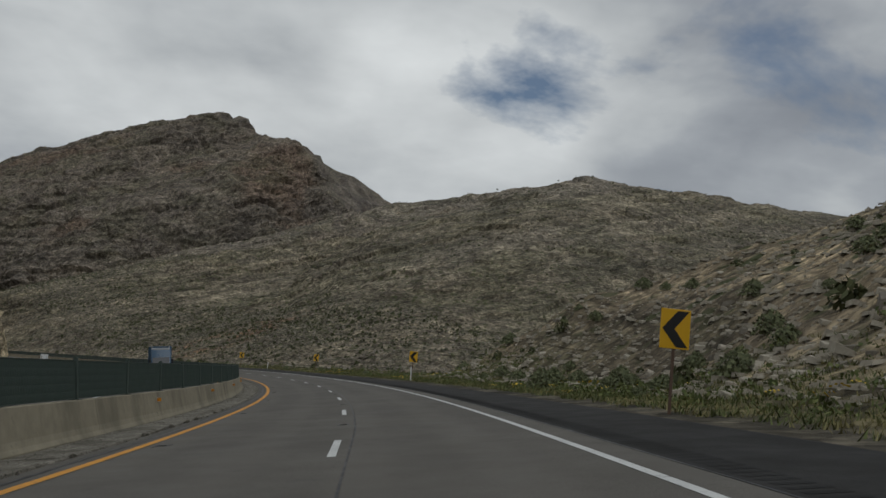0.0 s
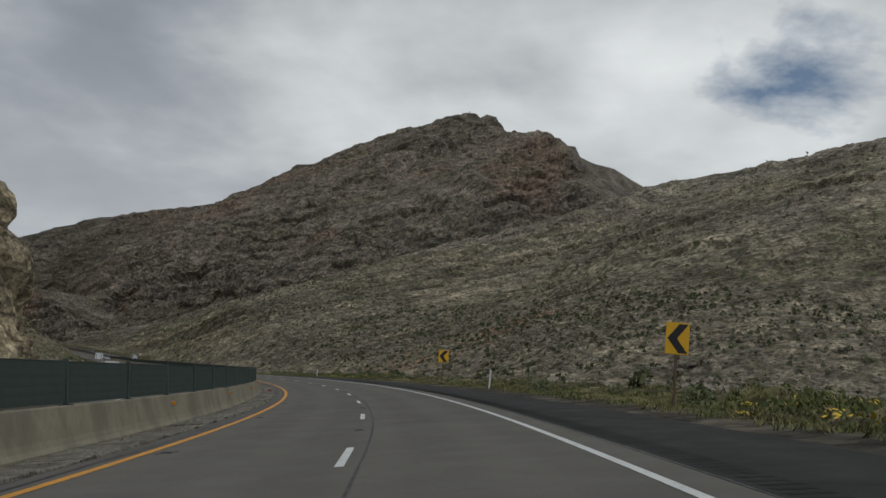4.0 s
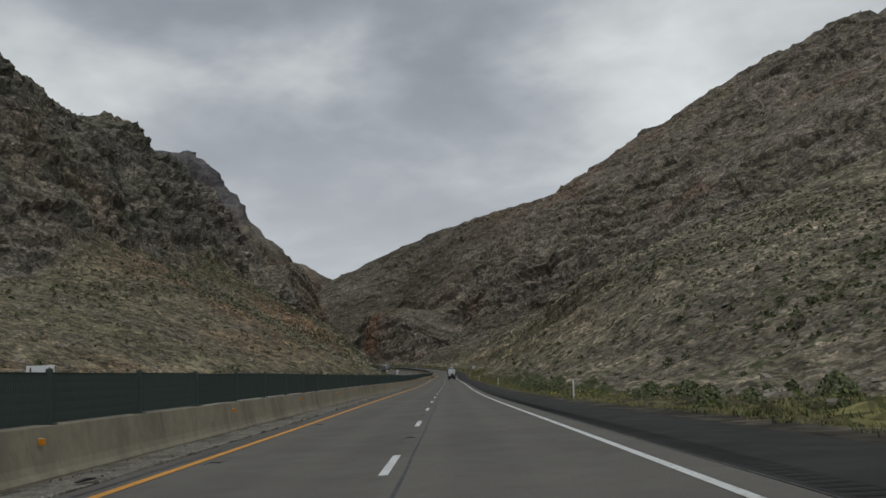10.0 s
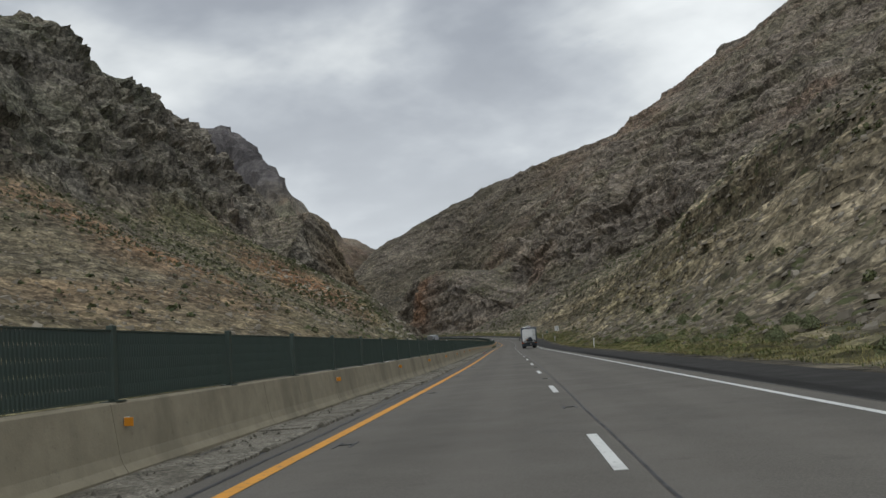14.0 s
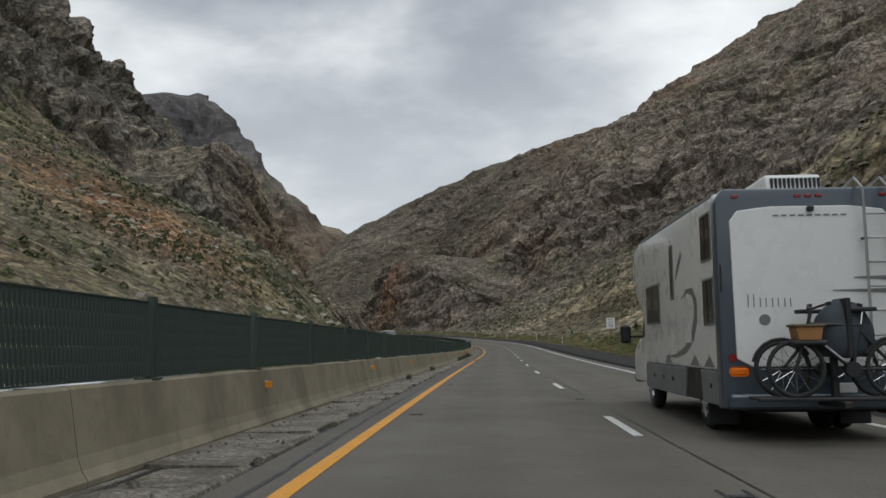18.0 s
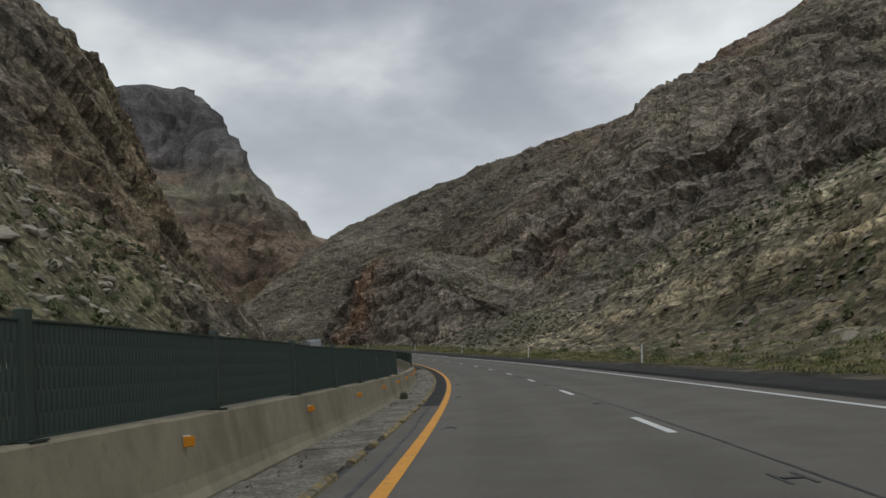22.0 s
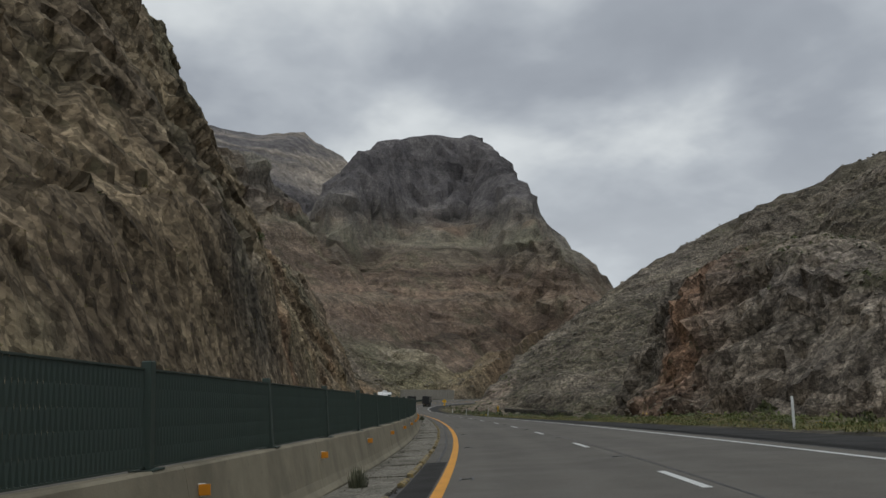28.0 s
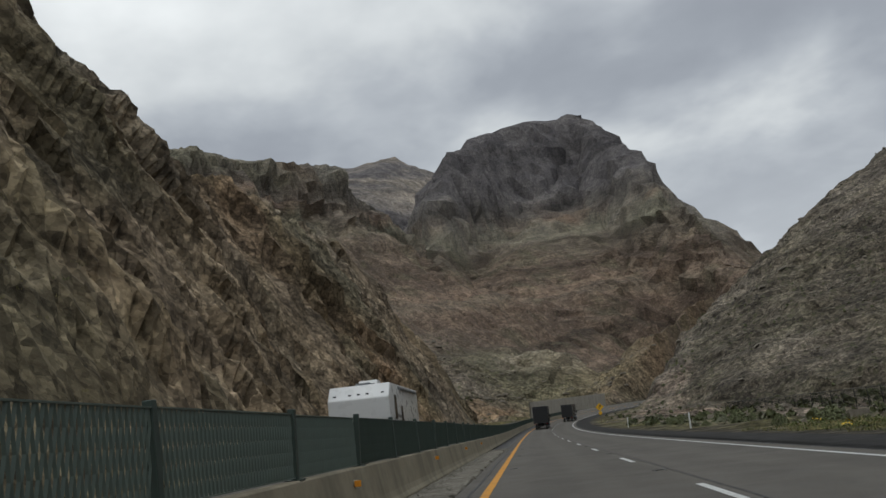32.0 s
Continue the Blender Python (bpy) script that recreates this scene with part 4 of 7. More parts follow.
    tone = mix_tone(tone, (0.36, 0.285, 0.205), wall * np.clip((22 - z) / 30, 0, 1) * 0.35 * np.clip((s - 870) / 50, 0, 1))
    tone *= np.array((0.645, 0.642, 0.612)) * (1 + wall * (0.25 * np.clip((s - 860) / 80, 0, 1) - 0.12))[:, None]
    green = fractal(x, y, z, 22.0, 4, 0.6)
    tone = mix_tone(tone, (0.118, 0.122, 0.066), talus * np.clip(0.24 + 1.6 * green, 0, 0.65) * (1 - 0.85 * np.clip(orange * 1.5, 0, 1)))
    tone = mix_tone(tone, (0.120, 0.120, 0.078), (lat > 0) * (1 - away) * np.clip(1.5 * green + 0.05, 0, 0.4) * np.clip((1.3 - steep) / 0.4, 0, 1) * (1 - 0.6 * slope_end))
    tone = mix_tone(tone, (0.112, 0.116, 0.074), wall * np.clip(1.5 * green, 0, 0.4))
    tone = mix_tone(tone, (0.118, 0.122, 0.096), (lat < 0) * (s > 150) * (s < 740) * (far > 40) * (1 - talus) * np.clip(0.42 + 1.4 * green, 0.15, 0.65))
    tone = mix_tone(tone, (0.120, 0.122, 0.080), away * np.clip(1.6 * green - 0.1, 0, 0.4) * (z < 160))
    verge = np.clip(1.6 - far / 6, 0, 1) * np.clip((0.75 - steep) / 0.3, 0, 1)
    tone = mix_tone(tone, (0.112, 0.106, 0.046), verge * np.clip(0.8 + 0.8 * fractal(x, y, 0 * x, 6.0, 3), 0.2, 1))
    tone = mix_tone(tone, (0.088, 0.080, 0.064), np.clip(1.4 - far / 0.7, 0, 1))
    cover = np.clip(0.85 - 0.5 * np.clip(steep - 0.45, 0, 1.2) + 0.5 * n1, 0, 1)
    cover = np.where(talus > 0.3, np.clip(0.45 + 1.3 * n1 + 0.45 * np.clip((far - 45) / 20, 0, 1), 0, 1), cover)
    cover = np.maximum(cover, 0.9 * (lat < 0) * (s > 640) * (s < 720) * np.clip(2 - far / 25, 0, 1))
    cover = np.clip(cover + bedded * np.where(r8 < 0.5, 0.6, -0.25), 0, 1)
    cover *= np.clip((far - 2) / 4, 0, 1)
    cover *= (1 - 0.55 * wall) * (1 - 0.7 * knob)
    cover *= (1 - 0.6 * away) * (1 - away * np.clip((z - 150) / 30, 0, 1)) * (1 - 0.5 * slope_end * (lat > 30))
    cover *= 1 - 0.55 * np.clip((far - 110) / 80, 0, 1) * (lat > 0)

    me = bpy.data.meshes.new("ground")
    me.vertices.add(len(pts))
    me.vertices.foreach_set("co", pts.astype(np.float32).ravel())
    me.loops.add(len(loops))
    me.loops.foreach_set("vertex_index", loops.astype(np.int32))
    me.polygons.add(len(starts))
    me.polygons.foreach_set("loop_start", starts.astype(np.int32))
    me.update(calc_edges=True)
    me.polygons.foreach_set("use_smooth", np.zeros(len(starts), bool))
    at = me.attributes.new("tone", "FLOAT_COLOR", "POINT")
    at.data.foreach_set("color", np.concatenate([tone, np.ones((len(x), 1))], 1).astype(np.float32).ravel())
    at = me.attributes.new("cover", "FLOAT", "POINT")
    at.data.foreach_set("value", cover.astype(np.float32))
    at = me.attributes.new("bedded", "FLOAT", "POINT")
    at.data.foreach_set("value", np.maximum(bedded, np.where(wall > 0.5, 0.12, np.maximum(0.38 * away * (z < 200), 0.25))).astype(np.float32))
    at = me.attributes.new("plain", "FLOAT", "POINT")
    at.data.foreach_set("value", np.clip((cell - 2.0) / 5.0, 0, 0.6).astype(np.float32))
    at = me.attributes.new("bed", "FLOAT", "POINT")
    at.data.foreach_set("value", (bend + push * 0.6 * (1 - wall)).astype(np.float32))
    # the way the stone breaks: along the beds on the slopes, along slanting joints in the cut wall, upright in the far cliffs
    upright = (away > 0.5) & (z > 150) & (x > -2000)
    flow = np.stack([0.6 * x, 0.6 * y, bend + push * 0.3], 1)
    flow[upright] = np.stack([x, y, 0.4 * bend], 1)[upright]
    flow[wall > 0.5] = np.stack([0.85 * slant, 0.6 * lat, 0.36 * z], 1)[wall > 0.5]
    at = me.attributes.new("lie", "FLOAT_VECTOR", "POINT")
    at.data.foreach_set("vector", flow.astype(np.float32).ravel())
    me.materials.append(ROCK)
    GROUND_DATA.update(cell=cell, pts=pts, nrm=nrm, far=far, s=s, lat=lat, steep=steep, eye=eye, cover=cover, talus=talus, wall=wall, away=away)
    return tagged(new("ground", me), "grey-brown desert mountains and rocky scrub slopes of a gorge", kind="structure")


build_ground()

# ---- the road ----
ROAD_FROM, ROAD_TO = -90.0, 1380.0


def strip(name, lats, material, label="", ups=None, s0=ROAD_FROM, s1=ROAD_TO, step=2.0, kind="structure", parent=None):
    """A sheet along the road through the given distances from the lane line."""
    n = max(2, int(round((s1 - s0) / step)) + 1)
    ss = np.linspace(s0, s1, n)
    ups = ups or [0.0] * len(lats)
    p = on_road(ss[:, None], np.array(lats)[None, :], np.array(ups)[None, :])
    m = len(lats)
    faces = [(i * m + j, i * m + j + 1, (i + 1) * m + j + 1, (i + 1) * m + j) for i in range(n - 1) for j in range(m - 1)]
    me = bpy.data.meshes.new(name)
    me.from_pydata([tuple(v) for v in p.reshape(-1, 3)], [], faces)
    at = me.attributes.new("across", "FLOAT", "POINT")
    at.data.foreach_set("value", np.tile(np.array(lats, np.float32), n))
    me.materials.append(material)
    ob = new(name, me)
    ob.parent = parent
    return tagged(ob, label, kind=kind)


road = strip("road", [-4.32, -2, 0, 2, 4.25], ASPHALT, "worn grey two-lane asphalt carriageway with sealed cracks")
strip("road_shoulder", [4.25, 5.5, 6.9, 7.6], SHOULDER, "darker asphalt shoulder with a ragged gravel edge", [0, 0, -0.02, -0.12])
strip("road_opposite", [-17.2, -14.4, -10.9, -6.15], ASPHALT, "asphalt carriageway of the oncoming traffic")
strip("road_shoulder_opposite", [-18.6, -17.2], SHOULDER, "asphalt shoulder beside the oncoming lanes", [-0.12, 0.0])
strip("white_edge_line", [3.59, 3.73], WHITE_LINE, "solid white edge line", [0.006] * 2)
strip("yellow_edge_line", [-3.76, -3.58], YELLOW_LINE, "solid orange-yellow edge line", [0.006] * 2)
strip("white_edge_line_opposite", [-14.75, -14.6], WHITE_LINE, "solid white edge line of the oncoming lanes", [0.006] * 2)
strip("yellow_edge_line_opposite", [-7.35, -7.2], YELLOW_LINE, "solid yellow edge line of the oncoming lanes", [0.006] * 2)


# ---- building blocks ----
def part(name, bm, material, parent=None, label="", smooth=False):
    """Links a bmesh as one mesh object, under a thing or a part."""
    me = bpy.data.meshes.new(name)
    bm.to_mesh(me)
    bm.free()
    if smooth:
        me.polygons.foreach_set("use_smooth", [True] * len(me.polygons))
    me.materials.append(material)
    ob = new(name, me)
    ob.parent = parent
    return tagged(ob, label)


def thing(name, m, label, category, group=""):
    ob = new(name)
    ob.matrix_world = m
    return tagged(ob, label, category, group)


def again(name, ob, m, parent=None):
    """Another object on the same mesh."""
    o = new(name, ob.data)
    o.parent = parent
    o.matrix_basis = m
    return o


def box(x0, x1, y0, y1, z0, z1, bevel=0.0, bm=None, segments=1):
    bm = bm or bmesh.new()
    made = bmesh.ops.create_cube(bm, size=1.0)["verts"]
    for v in made:
        v.co = Vector(((x0 + x1) / 2 + v.co.x * (x1 - x0), (y0 + y1) / 2 + v.co.y * (y1 - y0), (z0 + z1) / 2 + v.co.z * (z1 - z0)))
    if bevel:
        edges = list({e for v in made for e in v.link_edges})
        bmesh.ops.bevel(bm, geom=edges, offset=bevel, segments=segments, affect="EDGES", profile=0.6)
    return bm


def rod(a, b, r, bm=None, sides=8, r2=None):
    bm = bm or bmesh.new()
    a, b = Vector(a), Vector(b)
    m = Matrix.Translation((a + b) / 2) @ (b - a).to_track_quat("Z", "Y").to_matrix().to_4x4()
    bmesh.ops.create_cone(bm, cap_ends=True, segments=sides, radius1=r, radius2=r if r2 is None else r2, depth=(b - a).length, matrix=m)
    return bm


def pipe(points, r, bm=None, sides=6):
    bm = bm or bmesh.new()
    for a, b in zip(points[:-1], points[1:]):
        rod(a, b, r, bm, sides)
    return bm


def prism(outline, depth0, depth1, axis="x", bm=None, bevel=0.0):
    """An outline in the two other axes, drawn out along axis."""
    bm = bm or bmesh.new()

    def at(p, d):
        return {"x": (d, p[0], p[1]), "y": (p[0], d, p[1]), "z": (p[0], p[1], d)}[axis]

    a = [bm.verts.new(at(p, depth0)) for p in outline]
    b = [bm.verts.new(at(p, depth1)) for p in outline]
    faces = [bm.faces.new(a), bm.faces.new(b[::-1])]
    n = len(outline)
    faces += [bm.faces.new((a[i], b[i], b[(i + 1) % n], a[(i + 1) % n])) for i in range(n)]
    bmesh.ops.recalc_face_normals(bm, faces=faces)
    if bevel:
        edges = list({e for f in faces for e in f.edges})
        bmesh.ops.bevel(bm, geom=edges, offset=bevel, segments=2, affect="EDGES", profile=0.6)
    return bm


def ring(radius, thick, width=None, bm=None, sides=28, inner=8, axis="x"):
    """A torus about the x axis, or flattened to a tyre of that width."""
    bm = bm or bmesh.new()
    rows = []
    for i in range(sides):
        a = 2 * math.pi * i / sides
        row = []
        for j in range(inner):
            b = 2 * math.pi * j / inner
            r, w = radius + thick * math.cos(b), (width or thick * 2) / 2 * math.sin(b)
            row.append(bm.verts.new((w, r * math.cos(a), r * math.sin(a))))
        rows.append(row)
    for i in range(sides):
        for j in range(inner):
            bm.faces.new((rows[i][j], rows[(i + 1) % sides][j], rows[(i + 1) % sides][(j + 1) % inner], rows[i][(j + 1) % inner]))
    bmesh.ops.recalc_face_normals(bm, faces=bm.faces[:])
    return bm


# ---- markings, joints and gutter ----
def dashes(name, lat, width, label, shift=0.0, s0=-80, s1=1200):
    made = None
    for k in range(int(s0 // 12.19), int(s1 // 12.19)):
        s = k * 12.19 + shift
        if made is None:
            made = tagged(part(name, box(-width / 2, width / 2, -1.52, 1.52, 0.001, 0.007), WHITE_LINE, None), label, kind="structure")
            made.matrix_world = road_pose(s, lat)
            made["group"] = label
        else:
            tagged(again(name, made, road_pose(s, lat)), label, group=label, kind="structure")


dashes("lane_dash", 0.0, 0.13, "white dash of the lane line")
dashes("lane_dash_opposite", -10.9, 0.13, "white dash of the oncoming lane line", 4.0)


def wiggle(name, lat, width, reach, seed, material, label, s0, s1, step=0.7):
    """A crack or ragged edge along the road."""
    ss = np.arange(s0, s1, step)
    off = lat + reach * fractal(ss, ss * 0 + seed, ss * 0, 9.0, 5, 0.7)
    w = width * (0.55 + 0.6 * np.abs(fractal(ss, ss * 0 + seed + 7, ss * 0, 3.0, 3)))
    p = np.stack([on_road(ss, off - w, 0.005), on_road(ss, off + w, 0.005)], 1).reshape(-1, 3)
    faces = [(2 * i, 2 * i + 1, 2 * i + 3, 2 * i + 2) for i in range(len(ss) - 1)]
    road_bits(name, p, faces, material, label, "structure")


wiggle("sealed_crack", 0.27, 0.028, 0.10, 3, TAR, "black sealed crack along the lane joint", -60, 1150)
for crack_from, crack_to in ((-60, 632), (812, 1150)):
    wiggle("sealed_crack_left", -4.02, 0.05, 0.12, 9, TAR, "dark crumbling seam beside the yellow line", crack_from, crack_to)
wiggle("gravel_seam", -5.30, 0.05, 0.06, 14, TAR, "black crack along the foot of the concrete barrier", -60, 1180)
wiggle("paved_edge", 4.27, 0.03, 0.05, 21, TAR, "dark joint between lane and shoulder", -60, 1150)

# worn recesses of road studs
stud = None
for k in range(-4, 96):
    for lat, shift in ((0.02, 6.1), (-3.28, 2.2)):
        m = road_pose(k * 12.19 + shift, lat)
        if stud is None:
            bm = box(-0.13, -0.09, -0.32, 0.32, 0.001, 0.006)
            box(0.09, 0.13, -0.32, 0.32, 0.001, 0.006, bm=bm)
            box(-0.09, 0.09, -0.05, 0.05, 0.001, 0.012, bm=bm)
            stud = tagged(part("road_stud", bm, TAR), "dark worn road stud recess", group="road studs", kind="structure")
            stud.matrix_world = m
        else:
            tagged(again("road_stud", stud, m), "dark worn road stud recess", group="road studs", kind="structure")

# rumble strip: milled grooves in the shoulder, flat, with their shade put into the colour
ss = np.arange(-40, 1000, 0.31)
rows4 = [on_road(ss + a, b, 0.004) for a, b in ((-0.07, 4.42), (-0.07, 4.86), (0.07, 4.86), (0.07, 4.42))]
road_bits("rumble_strip", np.stack(rows4, 1).reshape(-1, 3), [(4 * i, 4 * i + 1, 4 * i + 2, 4 * i + 3) for i in range(len(ss))], GROOVE_SHADED, "rumble strip in the asphalt shoulder, its groove shade painted as flat dark patches", "stuff")

# concrete gutter slabs and the low curb between them and the asphalt
strip("gutter_bed", [-5.42, -4.30], TAR, "dark strip under the gutter slabs", [-0.03, -0.02])
gutter = tagged(new("gutter"), "cracked concrete gutter slabs with a worn curb", kind="structure")
rnd = random.Random(5)
slabs, curbs = [], []
for v in range(5):
    bm = bmesh.new()
    cut = rnd.uniform(-0.9, 0.9)
    lean = rnd.uniform(-0.25, 0.25)
    prism([(-0.575, -1.70), (0.44 + rnd.uniform(-0.03, 0.01), -1.70), (0.44 + rnd.uniform(-0.03, 0.01), cut), (0.44 + rnd.uniform(-0.04, 0.01), 1.69), (-0.575, 1.69)], -0.10, 0.022 + lean * 0.02, "z", bm)
    slabs.append(part("gutter_slab", bm, SLAB, gutter))
    bm = bmesh.new()
    y = -1.68
    while y < 1.6:
        n = rnd.uniform(0.35, 1.3)
        e = min(1.68, y + n)
        if rnd.random() > 0.12:
            prism([(-0.07, -0.05), (0.075, -0.05), (0.06 + rnd.uniform(-0.02, 0.01), 0.035), (0.0, rnd.uniform(0.04, 0.065)), (-0.06, 0.045)], y + 0.01, e - 0.012, "y", bm)
        y = e
    curbs.append(part("curb_stone", bm, SLAB, gutter))
for i, (a, b) in enumerate(zip(slabs, curbs)):
    a.matrix_basis, b.matrix_basis = road_pose(-30 + 3.4 * i, -4.88), road_pose(-30 + 3.4 * i, -4.385)
yellow_curbs = []
for c in curbs:
    o = new("painted_curb_stone", c.data.copy())
    o.data.materials[0] = CURB_YELLOW
    o.parent = gutter
    tagged(o, "curb stone with faded yellow paint")
    yellow_curbs.append(o)
for i, o in enumerate(yellow_curbs):
    o.matrix_basis = road_pose(640 + 3.4 * i, -4.385)
for k in range(5, 295):
    s = -30 + 3.4 * k
    jig = pose(rnd.uniform(-0.015, 0.015), 0, rnd.uniform(-0.01, 0.012), rnd.uniform(-0.5, 0.5), rnd.uniform(-1.2, 1.2), rnd.uniform(-0.4, 0.4))
    again("gutter_slab", slabs[rnd.randrange(5)], road_pose(s, -4.88) @ jig, gutter)
    if 560 < s < 860:
        if not 640 <= s < 656:
            again("painted_curb_stone", yellow_curbs[rnd.randrange(5)], road_pose(s, -4.385) @ jig, gutter)
    else:
        again("curb_stone", curbs[rnd.randrange(5)], road_pose(s, -4.385) @ jig, gutter)

# ---- concrete barrier with its glare screen ----
BARRIER = -5.78
PITCH = 6.1
profile = [(-0.31, 0.0), (-0.31, 0.05), (-0.25, 0.14), (-0.21, 0.26), (-0.115, 0.84), (-0.09, 0.865), (0.09, 0.865), (0.115, 0.84), (0.21, 0.26), (0.25, 0.14), (0.31, 0.05), (0.31, 0.0)]
barrier = tagged(new("median_barrier"), "weathered concrete median barrier in cast segments", kind="structure")


def sink(s):
    """How far the barrier's foot lies below the carriageway."""
    return -float(np.interp(s, [615, 665, 715, 770], [0.0, 0.14, 0.10, 0.0]))


seg = part("barrier_segment", prism(profile, -PITCH / 2 + 0.004, PITCH / 2 - 0.004, "y"), CONCRETE, barrier)
FIRST, LAST = -14, 195
for k in range(FIRST, LAST):
    m = road_pose((k + 0.5) * PITCH, BARRIER, sink((k + 0.5) * PITCH))
    if k == FIRST:
        seg.matrix_basis = m
    else:
        again("barrier_segment", seg, m, barrier)
# a dark sheet added inside the barrier stands for shade in the joints
strip("barrier_joint_fill", [BARRIER - 0.17, BARRIER - 0.09, BARRIER + 0.09, BARRIER + 0.17], TAR, "dark sheet inside the barrier that stands for shade in its joints", [-0.1, 0.64, 0.64, -0.1], FIRST * PITCH, LAST * PITCH)

screen = tagged(new("glare_screen"), "dark green expanded-metal glare screen on the median barrier", kind="structure")
bm = box(-0.045, 0.045, -0.055, 0.055, 0.012, 0.93, 0.008)
box(-0.11, 0.11, -0.13, 0.13, 0.0, 0.014, bm=bm)
post = part("screen_post", bm, SCREEN, screen)


def expanded_metal(length, high, pitch, swing):
    """Slit and stretched sheet: upright ribbons that meet and part."""
    bm = bmesh.new()
    rows_n = int(high / 0.14)
    for i in range(int(length / pitch)):
        y = -length / 2 + (i + 0.5) * pitch
        last = None
        for j in range(rows_n + 1):
            z = high * j / rows_n
            o = swing * (1 if (i + j) % 2 else -1)
            a = bm.verts.new((-0.009, y + o - 0.010, z))
            b = bm.verts.new((0.009, y + o + 0.010, z))
            if last:
                bm.faces.new((last[0], last[1], b, a))
            last = (a, b)
    for z in (0.0, high):
        box(-0.012, 0.012, -length / 2, length / 2, z - 0.008, z + 0.008, bm=bm)
    return bm


HALF = 4.2
panel = part("screen_panel", expanded_metal(HALF - 0.10, 0.83, 0.038, 0.0105), SCREEN, screen)
panel_new = part("screen_panel_new", expanded_metal(HALF - 0.10, 0.83, 0.052, 0.016), SCREEN_NEW, screen, "weathered screen panel with wider openings")
made = {}
for k in range(int(FIRST * PITCH / HALF) + 1, int(LAST * PITCH / HALF)):
    s = k * HALF + 0.5
    open_gap = 645 < s < 660
    if not open_gap:
        m = road_pose(s, BARRIER, 0.865 + sink(s)) @ pose(0, 0, 0, rnd.uniform(-2.5, 2.5), rnd.uniform(-2.5, 2.5), 0)
        if "post" in made:
            again("screen_post", post, m, screen)
        else:
            made["post"] = post
            post.matrix_basis = m
    if not (open_gap or 641 < s < 660):
        kind = "new" if 884 <= s <= 925 else "old"
        src = panel_new if kind == "new" else panel
        m = road_pose(s + HALF / 2, BARRIER, 0.90 + sink(s + HALF / 2)) @ pose(0, 0, rnd.uniform(-0.012, 0.012), 0, rnd.uniform(-1.5, 1.5), rnd.uniform(-0.5, 0.5))
        if kind in made:
            again(src.name.split(".")[0], src, m, screen)
        else:
            made[kind] = src
            src.matrix_basis = m

# amber reflectors on brackets
reflector = None
for k in range(-4, 160):
    s = k * PITCH + 0.25
    if not (560 < s < 900) and k % 2:
        continue
    m = road_pose(s, BARRIER + 0.165, 0.62 + sink(s))
    if reflector is None:
        reflector = thing("reflector", m, "amber barrier reflector on a white bracket", "reflector", "barrier reflectors")
        part("bracket", box(-0.01, 0.06, -0.012, 0.012, -0.06, 0.06, 0.003), POST_WHITE, reflector)
        part("lens", box(0.0, 0.115, -0.03, -0.013, -0.052, 0.052, 0.004), AMBER, reflector, "amber reflective plate")
    else:
        copy_thing(reflector, m)

# chalky scuffs on the barrier's face
for s, up in ((585.0, 0.62), (591.0, 0.50), (640.5, 0.5)):
    m = road_pose(s, BARRIER + 0.14 + (0.84 - up) * 0.13, up + sink(s)) @ pose(0, 0, 0, 0, -9.5, 0)
    bm = bmesh.new()
    for k in range(7):
        y, z = rnd.uniform(-0.14, 0.14), rnd.uniform(-0.13, 0.13)
        prism([(y - 0.012, z - 0.06), (y + 0.02, z - 0.05), (y + 0.012 + rnd.uniform(-0.05, 0.05), z + 0.07), (y - 0.02, z + 0.05)], 0.006, 0.012, "x", bm)
    scuff = part("scuff_mark", bm, GRAVEL, barrier, "chalky white scuff")
    scuff.matrix_basis = m

strip("patched_asphalt", [-4.29, -4.05, -3.80], SHOULDER, "darker asphalt patch between curb and yellow line", [0.004, 0.005, 0.004], 632, 812)
strip("gutter_crust", [-5.41, -5.1, -4.8, -4.47], CRUST, "black flaking asphalt crust over the gutter concrete", [0.034, 0.030, 0.032, 0.030], 686, 719, 0.5)
rp = random.Random(19)
plate_v, plate_f = [], []
for _ in range(260):
    s, lat, r = rp.uniform(686, 719), rp.uniform(-5.32, -4.52), rp.uniform(0.02, 0.07)
    n, turn, i = rp.choice((4, 5, 6)), rp.uniform(0, 6.28), len(plate_v)
    rim = [(s + 1.5 * r * rp.uniform(0.7, 1.1) * math.cos(turn + 6.283 * k / n), max(-5.40, min(-4.48, lat + r * rp.uniform(0.7, 1.1) * math.sin(turn + 6.283 * k / n)))) for k in range(n)]
    lift = 0.038
    plate_v += [tuple(on_road(a, b, lift + rp.uniform(0, 0.010))) for a, b in rim] + [tuple(on_road(a, b, 0.0)) for a, b in rim]
    plate_f += [tuple(range(i, i + n))] + [(i + k, i + n + k, i + n + (k + 1) % n, i + (k + 1) % n) for k in range(n)]
road_bits("broken_asphalt", plate_v, plate_f, SHOULDER, "black broken asphalt plates lying in the gutter", "stuff")

